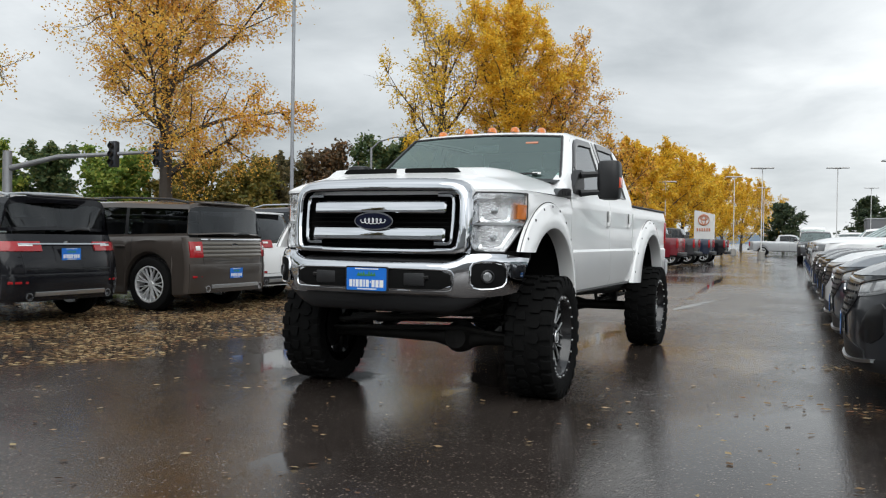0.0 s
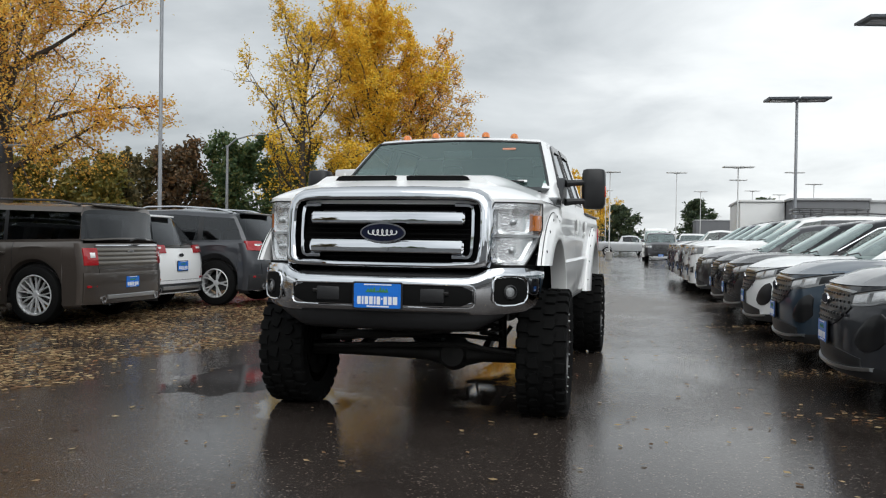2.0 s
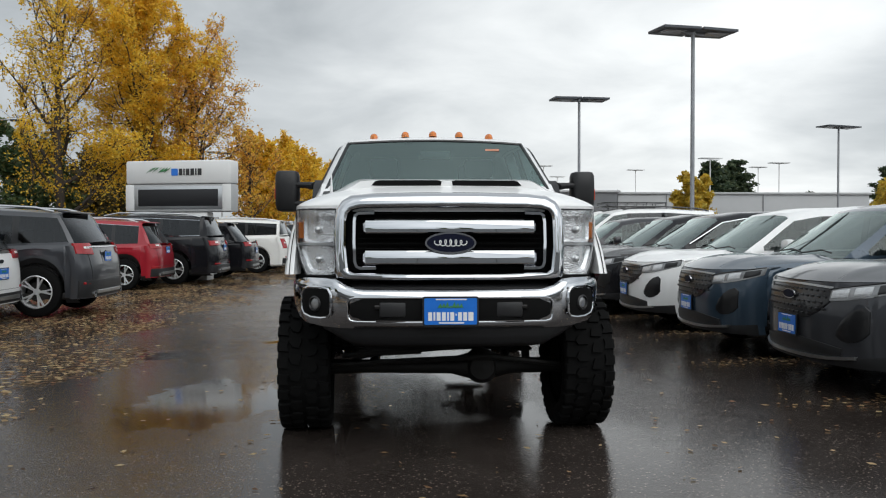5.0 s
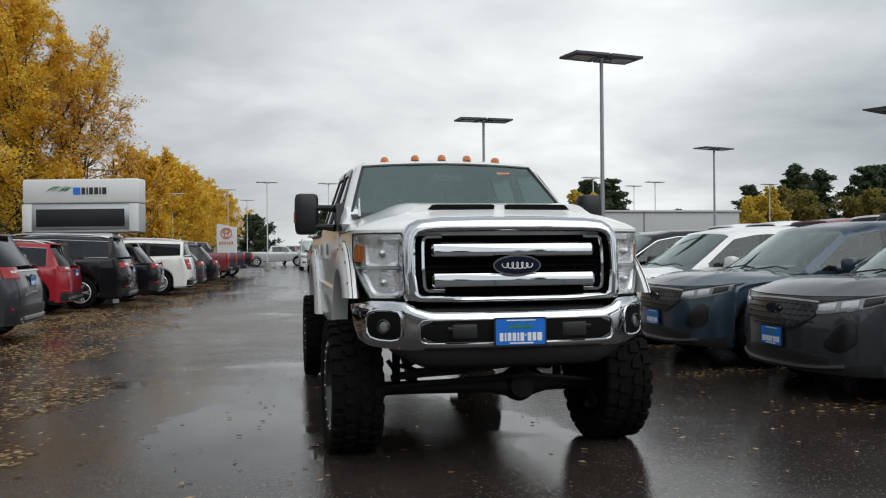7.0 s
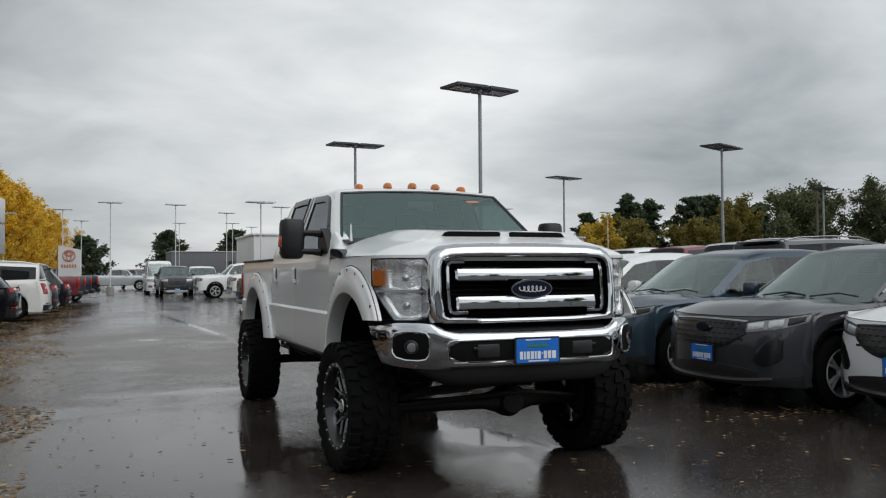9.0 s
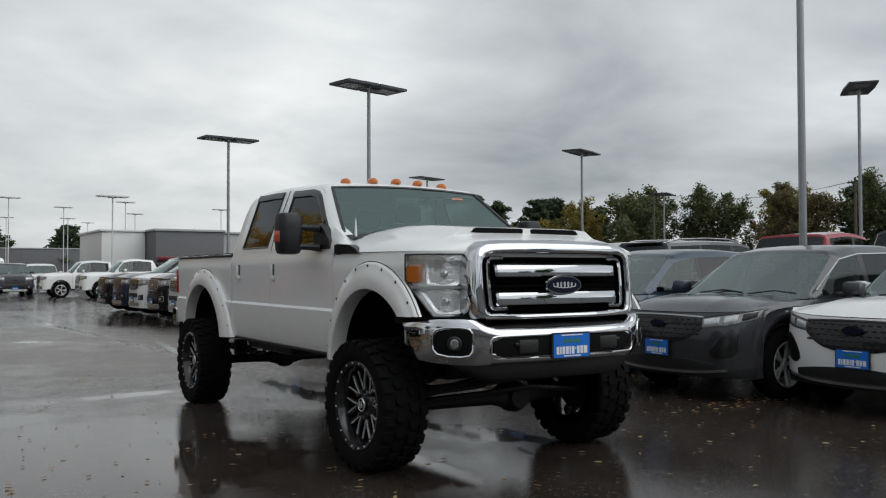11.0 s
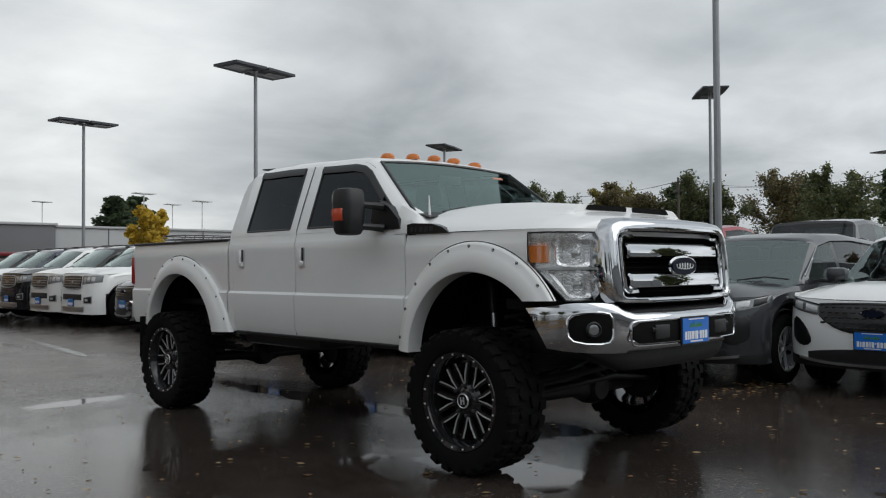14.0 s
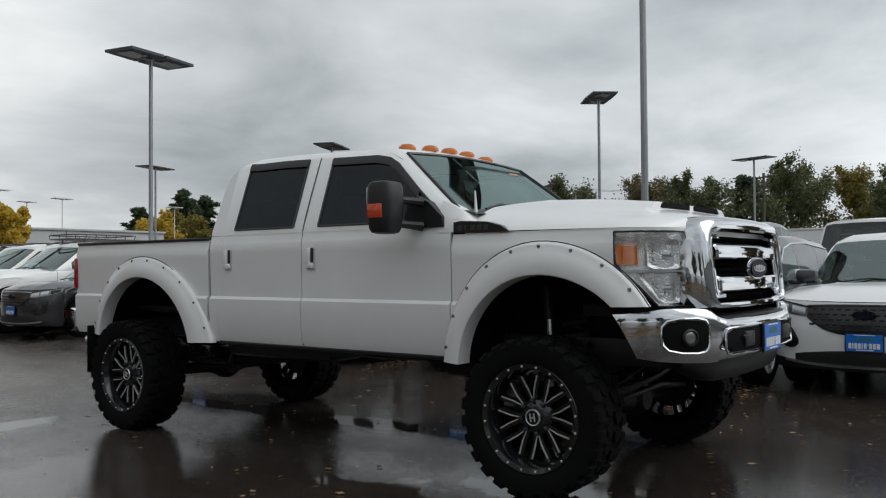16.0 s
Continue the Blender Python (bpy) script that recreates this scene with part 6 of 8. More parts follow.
part("steering_damper", b, STEEL, truck)
b = bmesh.new()
tube(b, [(-0.55, -0.20, 0.56), (-0.15, -0.22, 0.58)], 0.032, 10)
part("damper_body", b, STEEL, truck)
for sx in (1, -1):
    b = bmesh.new()
    tube(b, [(sx * 0.58, 0.10, TYRE_R), (sx * 0.572, 0.124, 0.84)], 0.030, 10)
    tube(b, [(sx * 0.568, 0.136, 0.98), (sx * 0.56, 0.16, 1.18)], 0.030, 10)
    shock = part("shock_absorber", b, STEEL, truck)
    b = bmesh.new()
    tube(b, [(sx * 0.572, 0.124, 0.83), (sx * 0.568, 0.136, 0.99)], 0.020, 10)
    part("shock_rod", b, SATIN, shock, "bright shock absorber rod")
    b = bmesh.new()
    pts = [(sx * 0.52 + 0.075 * math.cos(a), -0.02 + 0.075 * math.sin(a), 0.55 + 0.45 * a / (12 * math.pi)) for a in (k * math.pi / 5 for k in range(61))]
    tube(b, pts, 0.012, 6)
    part("coil_spring", b, STEEL, truck)
    b = bmesh.new()
    tube(b, [(sx * 0.46, 0.05, 0.44), (sx * 0.42, 1.15, 0.68)], 0.035, 8)
    part("radius_arm", b, STEEL, truck)
    b = bmesh.new()
    for k in range(4):
        box(b, (sx * 0.50, AXLE_R, 0.53 + 0.018 * k), (0.075, 1.35 - 0.25 * k, 0.014), 0.003, 1)
    box(b, (sx * 0.50, AXLE_R, 0.56), (0.11, 0.14, 0.16), 0.01)
    tube(b, [(sx * 0.50, AXLE_R - 0.68, 0.53), (sx * 0.47, AXLE_R - 0.72, 0.72)], 0.02, 6)
    tube(b, [(sx * 0.50, AXLE_R + 0.68, 0.53), (sx * 0.47, AXLE_R + 0.70, 0.72)], 0.02, 6)
    part("leaf_spring", b, STEEL, truck)
b = bmesh.new()
tube(b, [(0.02, 1.55, 0.72), (0.02, AXLE_R - 0.15, 0.48)], 0.045, 10)
part("drive_shaft", b, STEEL, truck)
b = bmesh.new()
tube(b, [(0.28, 1.2, 0.64), (0.30, 2.6, 0.64), (0.62, 3.2, 0.66), (0.66, 4.5, 0.66)], 0.05, 10)
box(b, (0.32, 2.2, 0.64), (0.26, 0.75, 0.16), 0.06)
part("exhaust", b, STEEL, truck)
b = bmesh.new()
tube(b, [(-0.80, 4.45, 0.68), (-0.86, 4.62, 0.68)], 0.055, 14)
part("tailpipe", b, CHROME, truck)
b = bmesh.new()
box(b, (-0.58, 2.30, 0.74), (0.42, 1.1, 0.20), 0.06)
part("fuel_tank", b, PLASTIC, truck)


# mud tyres on black wheels with milled spokes
def mud_wheel(w, side):
    R, h, rr = TYRE_R, 0.155, 0.298
    b = bmesh.new()
    lathe(b, [(rr * 0.98, -h * 0.82), (rr * 1.03, -h * 0.96), (R * 0.80, -h * 1.06), (R * 0.92, -h * 1.02), (R * 0.955, -h * 0.9), (R * 0.962, 0), (R * 0.955, h * 0.9), (R * 0.92, h * 1.02), (R * 0.80, h * 1.06), (rr * 1.03, h * 0.96), (rr * 0.98, h * 0.82)], 48)
    ty = part("tyre", b, RUBBER, w)
    # tread blocks: two staggered rows in the middle, long lugs on the shoulders
    def lug(pts, r0, r1):
        q = bmesh.new()
        ring = lambda r, s: [Vector((x * s, r * math.sin(a), r * math.cos(a))) for x, a in pts]
        loft(q, [ring(r0, 1.0), ring(r1 - 0.004, 1.0), ring(r1, 0.985)])
        return q

    n = 26
    d = 2 * math.pi / n
    kinds = [
        lug([(0.012, 0.04 * d), (0.075, 0.02 * d), (0.090, 0.30 * d), (0.072, 0.62 * d), (0.030, 0.70 * d), (0.018, 0.40 * d)], R * 0.945, R),
        lug([(-0.012, 0.54 * d), (-0.075, 0.52 * d), (-0.090, 0.80 * d), (-0.072, 1.12 * d), (-0.030, 1.20 * d), (-0.018, 0.90 * d)], R * 0.945, R),
    ]
    for s in (1, -1):
        o = 0.25 if s > 0 else 0.75
        q = bmesh.new()
        pts = [(0.092, (o + 0.0) * d), (0.153, (o + 0.04) * d), (0.153, (o + 0.60) * d), (0.095, (o + 0.66) * d), (0.102, (o + 0.30) * d)]
        ring = lambda r, k, e=0.0: [Vector((s * (x * k + (e if x > 0.14 else 0)), r * math.sin(a), r * math.cos(a))) for x, a in pts]
        loft(q, [ring(R * 0.90, 1.0, 0.008), ring(R * 0.962, 1.0, 0.010), ring(R * 0.992, 1.0, 0.0), ring(R * 0.995, 0.985)])
        kinds.append(q)
        q = bmesh.new()
        pts2 = [(R * 0.955, (o + 0.06) * d), (R * 0.955, (o + 0.52) * d), (R * 0.86, (o + 0.46) * d), (R * 0.84, (o + 0.20) * d)]
        loft(q, [[Vector((s * x, r * math.sin(a), r * math.cos(a))) for r, a in pts2] for x in (h * 0.98, h * 1.055)])
        kinds.append(q)
    firsts = []
    for q in kinds:
        firsts.append(part("tread_lug", q, RUBBER, ty, sharp=25))
    for k in range(1, n):
        for f in firsts:
            again(f, "tread_lug", Matrix.Rotation(-k * d, 4, "X"), ty)
    # rim
    b = bmesh.new()
    lathe(b, [(rr, h * 0.84), (rr * 1.015, h * 0.90), (rr * 0.99, h * 0.95), (rr * 0.90, h * 0.90), (rr * 0.875, h * 0.80), (rr * 0.80, h * 0.36), (rr * 0.78, -h * 0.8)], 40)
    lathe(b, [(0.001, h * 0.52), (rr * 0.20, h * 0.52), (rr * 0.30, h * 0.44), (rr * 0.36, h * 0.30), (rr * 0.36, 0.0)], 24)
    rim = part("rim", b, RIM_BLACK, w, "gloss black wheel with milled spokes")
    spoke, mill = bmesh.new(), bmesh.new()
    for s in (1, -1):
        rings = []
        for q, a, wd, x in ((0.24, 0.10, 0.06, 0.40), (0.48, 0.17, 0.05, 0.46), (0.80, 0.26, 0.055, 0.50)):
            c = Vector((0, math.sin(s * a), math.cos(s * a))) * rr * q
            e = Vector((0, math.cos(s * a), -math.sin(s * a))) * rr * wd
            rings.append([c - e + Vector((h * (x - 0.3), 0, 0)), c - e * 0.8 + Vector((h * x, 0, 0)), c + e * 0.8 + Vector((h * x, 0, 0)), c + e + Vector((h * (x - 0.3), 0, 0))])
        loft(spoke, rings)
        rings = []
        for q, a, wd, x in ((0.34, 0.05, 0.008, 0.445), (0.52, 0.125, 0.013, 0.49), (0.77, 0.215, 0.015, 0.52)):
            c = Vector((0, math.sin(s * a), math.cos(s * a))) * rr * q
            e = Vector((0, math.cos(s * a), -math.sin(s * a))) * rr * wd
            rings.append([c - e + Vector((h * (x - 0.03), 0, 0)), c - e * 0.8 + Vector((h * (x + 0.02), 0, 0)), c + e * 0.8 + Vector((h * (x + 0.02), 0, 0)), c + e + Vector((h * (x - 0.03), 0, 0))])
        loft(mill, rings)
    sp = part("spoke", spoke, RIM_BLACK, rim)
    ml = part("milled_edge", mill, ALLOY, rim, "bright milled spoke edge")
    q = bmesh.new()
    lathe(q, [(0.006, 0.0), (0.006, 0.008), (0.003, 0.010), (0.0003, 0.010)], 8)
    bolt = part("lip_bolt", q, ALLOY, rim)
    bolt.matrix_basis = pose(h * 0.905, 0, rr * 0.945)
    q = bmesh.new()
    lathe(q, [(0.012, 0.0), (0.012, 0.03), (0.006, 0.034), (0.0003, 0.034)], 6)
    nut = part("wheel_nut", q, DARK_ALLOY, rim)
    nut.matrix_basis = pose(h * 0.40, 0, rr * 0.30)
    for k in range(1, 8):
        m = Matrix.Rotation(2 * math.pi * k / 8, 4, "X")
        again(sp, "spoke", m, rim)
        again(ml, "milled_edge", m, rim)
        again(nut, "wheel_nut", m @ nut.matrix_basis, rim)
    for k in range(1, 20):
        again(bolt, "lip_bolt", Matrix.Rotation(2 * math.pi * k / 20, 4, "X") @ bolt.matrix_basis, rim)
    b = bmesh.new()
    lathe(b, [(0.0005, h * 0.66), (rr * 0.13, h * 0.66), (rr * 0.165, h * 0.60), (rr * 0.17, h * 0.45)], 24)
    cap = part("hub_cap", b, RIM_BLACK, rim)
    b = bmesh.new()
    lathe(b, [(rr * 0.125, h * 0.655), (rr * 0.14, h * 0.675), (rr * 0.155, h * 0.63)], 24)
    box(b, (h * 0.67, -0.012, 0), (0.006, 0.007, 0.045), 0)
    box(b, (h * 0.67, 0.012, 0), (0.006, 0.007, 0.045), 0)
    box(b, (h * 0.67, 0, 0), (0.006, 0.02, 0.007), 0)
    part("cap_mark", b, ALLOY, rim)
    b = bmesh.new()
    lathe(b, [(0.001, -0.01), (rr * 0.62, -0.01), (rr * 0.62, -0.035)], 28)
    part("brake_disc", b, STEEL, rim)
    return w


def empty_wheel():
    w = new("wheel")
    w.empty_display_size = 0.1
    w.parent = truck
    return w


first_wheel = mud_wheel(empty_wheel(), 1)
WHEEL_X = 0.90
def set_wheel(w, x, y, turn):
    w.matrix_basis = pose(x, y, TYRE_R + ground_height(x, y), 0, 0, turn + (0 if x > 0 else 180)) @ Matrix.Rotation(radians(17 * y + 8), 4, "X")


for x, y, turn in ((-WHEEL_X, AXLE_F, 2), (WHEEL_X, AXLE_R, 0), (-WHEEL_X, AXLE_R, 0)):
    set_wheel(copy_thing(first_wheel, Matrix()), x, y, turn)
set_wheel(first_wheel, WHEEL_X, AXLE_F, 2)
truck.location = (0.033, 0.0, 0.0)


# ---- the rows of parked cars ----
def nose_out(root, y, length, gap=0.0, turn=-90.0):
    """In the row beyond the lane, nose towards the lane."""
    x = 2.90 - 0.035 * (y - 1.2) + gap + length / 2
    place(root, x, y, turn, ground_height(x, y))


def tail_out(root, x_tail, y, length, turn=-90.0):
    """In the row under the trees, tail towards the lane."""
    x = x_tail - length / 2
    place(root, x, y, turn, ground_height(x, y))


ROW = "cars parked nose out along the lane"
def cross(mat, label, y, gap=0.0, **kw):
    s = shape(mat, **kw)
    nose_out(vehicle("crossover_car", label, "car", s, ROW), y, s["L"], gap)


cross(WHITE, "white crossover car with black mesh grille, nose out", -0.80, 0.38, lamp_mat=material("smoked_headlamp", (0.10, 0.10, 0.105), rough=0.1, coat=0.8), grille_trim=SATIN_BLACK)
cross(GREY, "dark grey crossover car with chrome window trim and wet bonnet", 1.03, 0.0, trim=1)
cross(BLUE, "steel blue crossover car with black trim, wet, nose out", 3.25)
cross(WHITE, "white crossover car with dark window glass, nose out", 5.5)
cross(BLACK, "black crossover car with chrome window line, nose out", 7.7, 0.0, trim=1)
cross(BLACK, "black crossover car, wet, nose out", 9.6)
cross(CARBON, "carbon grey crossover car, nose out", 12.75)


def large(mat, label, y, gap=0.0, **kw):
    s = big(mat, L=5.2, W=1.96, H=1.80, hood=1.15, belt=1.20, cowl=1.55, ya=2.42, yd=4.85, yr=5.12, base=3.1, front=0.80, R=0.40, round=3.4, nose=0.42, droop=0.02, lean=0.04, rails=SATIN_BLACK,
            windows=[(1.98, 2.75), (2.84, 3.72), (3.80, 4.72)], seams=(1.72, 2.79, 3.76), handles=(2.55, 3.55))
    s.update(kw)
    root = vehicle("sport_utility_car", label, "car", s, ROW)
    nose_out(root, y, s["L"], gap)
    return root


racked = large(WHITE, "large white sport utility car with silver grille and black roof rack", 15.15, 0.0, bar_mat=SATIN)
basket = None
for z, w in ((1.86, 0.50), (1.95, 0.56)):
    b = bmesh.new()
    tube(b, [(w * math.copysign(abs(math.cos(a)) ** 0.4, math.cos(a)), 0.45 + 0.80 * math.copysign(abs(math.sin(a)) ** 0.4, math.sin(a)), z) for a in span(0, 2 * math.pi, 41)], 0.014, 6)
    basket = part("roof_basket", b, SATIN_BLACK, racked, "black tubular roof basket") if basket is None else basket
    if z > 1.9:
        part("basket_rail", b, SATIN_BLACK, basket)
for k in range(7):
    y = -0.25 + 1.40 * k / 6
    b = bmesh.new()
    tube(b, [(-0.55, y, 1.95), (-0.50, y, 1.86), (0.50, y, 1.86), (0.55, y, 1.95)], 0.010, 5)
    part("basket_rib", b, SATIN_BLACK, basket)
for x in (-0.45, 0.45):
    for y in (0.0, 0.9):
        b = bmesh.new()
        tube(b, [(x, y, 1.78), (x, y, 1.87)], 0.016, 6)
        part("basket_foot", b, SATIN_BLACK, basket)
large(PEARL, "large pearl white sport utility car with chrome grille", 16.95, 0.0, bar_mat=SATIN)
large(BLACK, "large black sport utility car with chrome grille", 18.9, 0.0, bar_mat=SATIN)
large(WHITE, "large white sport utility car with black grille", 20.85)
large(NAVY, "large dark blue sport utility car", 22.8)
large(BLACK, "large black sport utility car, far down the row", 24.8)
s = pickup(WHITE)
place(vehicle("pickup_truck", "white crew cab pickup truck parked nose out", "pickup truck", s, ROW), 2.5 + s["L"] / 2, 43.0, -90, 0.05)
s = pickup(WHITE)
place(vehicle("pickup_truck", "white pickup truck in the far row", "pickup truck", s, ROW), 6.6, 39.0, -90, 0.08)

UNDER = "cars parked tail out under the trees"
def tail_car(name, label, s, x_tail, y, turn=-90.0):
    root = vehicle(name, label, "car", s, UNDER)
    tail_out(root, x_tail, y, s["L"], turn)
    return root


tail_car("sport_utility_car", "black sport utility car with a chrome strip across the tail", big(BLACK, L=4.8, W=1.87, H=1.64, belt=1.09, strip=0.98, lamp=(0.90, 1.02, 0.42), plate_z=0.86, bumper=0.62, lean_r=0.16, face=None, bumper_mat=BLACK), -6.05, 2.2)
wagon = tail_car("family_wagon", "bronze brown boxy family wagon with privacy glass and silver roof panel", big(BROWN, L=4.86, W=1.84, H=1.63, belt=1.07, yd=4.63, yr=4.83, drop=0.03, wrap=True, spoil=0.10, lean_r=0.06, tail_d=0.26, tumble=0.86, lamp=(0.80, 1.03, 0.70), white_half=0.035, plate_z=0.56, plate_x=-0.0, strip=1.055, gate_panel=(0.80, 1.04), gate_mat=TAUPE, bumper_mat=BROWN, bumper=0.70, windows=[(1.55, 2.45), (2.52, 3.46), (3.52, 4.65)], rim=0.70, spokes=(9, True, 0.035), rails=SATIN_BLACK, face=None, clad=0.04, clad_mat=BROWN), -5.48, 4.79)
b = bmesh.new()
slab(b, rounded(0.11, 0.27, 0.005, 2), 0.003, pose(0.862, -0.62, 1.30, 90, 0, 90) @ pose(0, 0, 0, 14))
part("window_sticker", b, PAPER, wagon, "white paper sheet in the window")
tail_car("crossover_car", "white sporty crossover car with dark red lamps and twin tailpipes", shape(WHITE, L=4.45, W=1.80, H=1.59, lamp=(0.93, 1.06, 0.42), plate_z=0.72, face=None, bumper=0.44), -5.85, 6.75)
tail_car("sport_utility_car", "dark grey sport utility car with red lamps and chrome strip", big(GREY, L=4.8, W=1.88, H=1.69, belt=1.08, yd=4.27, yr=4.73, lamp=(0.96, 1.14, 0.56), lamp_tilt=0.02, strip=1.07, plate_z=0.92, bumper=0.56, clad=0.08, face=None), -5.0, 8.68)
tail_car("crossover_car", "red compact crossover car with silver roof line", shape(RED, L=4.3, W=1.78, H=1.60, lamp=(0.94, 1.05, 0.48), plate_z=0.90, trim=1, face=None, rails=SATIN), -5.65, 14.9)
tail_car("sport_utility_car", "black three row sport utility car with red lamps and silver rails", big(BLACK, L=5.1, H=1.76, lamp=(0.98, 1.10, 0.45), plate_z=0.92, trim=2, face=None), -4.75, 17.1)
tail_car("crossover_car", "black crossover car with red lamps", shape(BLACK, L=4.6, H=1.64, lamp=(0.92, 1.04, 0.5), face=None), -4.4, 19.9)
tail_car("sport_utility_car", "large white sport utility car with vertical red lamps", big(PEARL, L=5.0, H=1.75, lamp=(0.80, 1.12, 0.74), face=None, clad_mat=PEARL), -3.8, 23.4)
tail_car("crossover_car", "dark grey crossover car under the trees", shape(CARBON, L=4.6, H=1.66, face=None), -3.7, 26.6)
tail_car("crossover_car", "black crossover car under the trees", shape(BLACK, L=4.6, H=1.68, face=None), -3.4, 29.8)
for x, y, mat, label in ((-3.15, 33.0, MAROON, "dark red pickup truck, tail out"), (-2.95, 36.5, CARBON, "dark grey pickup truck, tail out"), (-2.7, 40.0, NAVY, "dark blue pickup truck, tail out"), (-2.4, 44.0, BLACK, "black pickup truck, tail out")):
    s = pickup(mat, face=None)
    tail_out(vehicle("pickup_truck", label, "pickup truck", s, UNDER), x, y, s["L"])

# vehicles at the lane's end, and the row behind the crossovers
FAR = "trucks at the lane's end"
for x, y, turn, mat, label in ((2.0, 51.0, 0, CARBON, "dark grey pickup truck facing down the lane"), (4.1, 55.0, 0, WHITE, "white pickup truck facing down the lane"), (-0.9, 76.0, 90, SILVER, "silver pickup truck standing across the lane's end"), (1.4, 84.0, 20, MAROON, "maroon pickup truck far beyond the lane")):
    s = pickup(mat, H=1.90)
    place(vehicle("pickup_truck", label, "pickup truck", s, FAR), x, y, turn)
s = big(WHITE, H=2.35, belt=1.25, L=5.5, hood=1.15, yd=5.2, yr=5.42, windows=[(1.6, 2.4)], rails=None)
place(vehicle("cargo_van", "white high roof cargo van at the lane's end", "van", s), 1.7, 60.0, 0)
BACK = "trucks parked in the second row"
for x, y, mat, label, H in ((12.7, 11.8, WHITE, "white pickup truck in the second row", 2.02), (12.8, 14.4, MAROON, "maroon pickup truck in the second row", 1.98), (13.0, 17.0, WHITE, "white crew cab pickup truck, second row", 2.0), (13.2, 19.6, WHITE, "white pickup truck behind the crossovers", 2.0), (12.7, 6.2, RED, "red pickup truck in the second row", 2.06), (12.7, 3.5, CARBON, "dark grey pickup truck in the second row", 2.08), (12.6, 0.8, WHITE, "white pickup truck with red tail lamps", 2.06), (12.6, -2.0, SILVER, "silver pickup truck in the second row", 2.0)):
    s = pickup(mat, H=H, belt=1.32, bed_z=1.36, face=None)
    place(vehicle("pickup_truck", label, "pickup truck", s, BACK), x, y, 90, ground_height(x, y))
s = big(GREY, H=1.96, belt=1.25, face=None)
place(vehicle("sport_utility_car", "grey sport utility car with roof rails, second row", "car", s, BACK), 13.0, 9.1, 90, ground_height(13.0, 9.1))


# ---- lamps, signs, poles, buildings ----
def lot_lamp(x, y, h, turn=0.0, size=1.0, mat=POLE_METAL):
    root = thing("parking_lot_lamp", "tall metal parking lot lamp with flat twin heads", "street lamp", "parking lot lamps")
    b = bmesh.new()
    r = 0.046 * size
    tube(b, [(0, 0, 0), (0, 0, h * 0.5), (0, 0, h)], [r, r * 0.9, r * 0.8], 10)
    part("pole", b, mat, root)
    b = bmesh.new()
    lathe(b, [(0.001, 0.55), (0.24, 0.55), (0.25, 0.50), (0.25, 0.0)], 16, pose(0, 0, 0, 0, -90, 0))
    part("concrete_base", b, CONCRETE, root)
    b = bmesh.new()
    box(b, (0, 0, h + 0.02), (0.5 * size, 0.10, 0.07), 0.02)
    part("bracket", b, mat, root)
    head_mat = POLE_WHITE if mat is POLE_WHITE else LAMP_HEAD
    for sx in (1, -1):
        b = bmesh.new()
        loft(b, [[(sx * u * size, v * size, h + 0.03 + w) for u, v, w in ring] for ring in (
            ((0.03, -0.36, 0.0), (0.80, -0.33, 0.0), (0.80, 0.33, 0.0), (0.03, 0.36, 0.0)),
            ((0.03, -0.36, 0.06), (0.80, -0.33, 0.06), (0.80, 0.33, 0.06), (0.03, 0.36, 0.06)),
            ((0.16, -0.22, 0.075), (0.72, -0.20, 0.075), (0.72, 0.20, 0.075), (0.16, 0.22, 0.075)))])
        hd = part("lamp_head", b, head_mat, root, "flat lamp head")
        b = bmesh.new()
        box(b, (sx * 0.46 * size, 0, h + 0.024), (0.46 * size, 0.34 * size, 0.012), 0.003, 1)
        part("lamp_lens", b, LAMP_LENS, hd)
    root.matrix_basis = pose(x, y, ground_height(x, y) if abs(x) < 12 else 0.1 if x > 0 else 0.03, 0, 0, turn)
    return root


for x, y, h, turn, size in ((7.07, 15.37, 6.15, 12, 1.05), (6.0, 23.74, 5.75, 6, 1.0), (22.47, 37.7, 6.6, 20, 1.15), (24.26, 26.3, 6.9, 25, 1.25), (26.75, 13.65, 8.0, 40, 1.25), (44.9, 40.5, 6.9, 30, 1.4), (9.55, 4.02, 8.6, 55, 1.25), (56.0, 16.6, 8.6, 70, 1.5), (-11.8, 15.6, 8.4, 8, 1.1)):
    lot_lamp(x, y, h, turn, size * 1.2)
for x, y, h in ((-1.6, 58.0, 6.3), (5.8, 41.5, 5.1), (-9.8, 42.0, 5.6), (-8.2, 58.0, 5.4), (-5.2, 76.0, 7.0), (-4.0, 96.0, 7.2), (3.2, 64.0, 6.6), (9.0, 78.0, 7.0), (13.0, 72.0, 7.2), (16.5, 84.0, 7.0), (12.0, 95.0, 7.0), (22.0, 74.0, 7.0), (32.0, 70.0, 7.0), (41.0, 62.0, 6.6), (21.0, 52.0, 6.2), (28.5, 58.0, 6.4), (7.0, 105.0, 7.5), (17.0, 112.0, 7.5)):
    lot_lamp(x, y, h, 10, 0.95, POLE_WHITE)

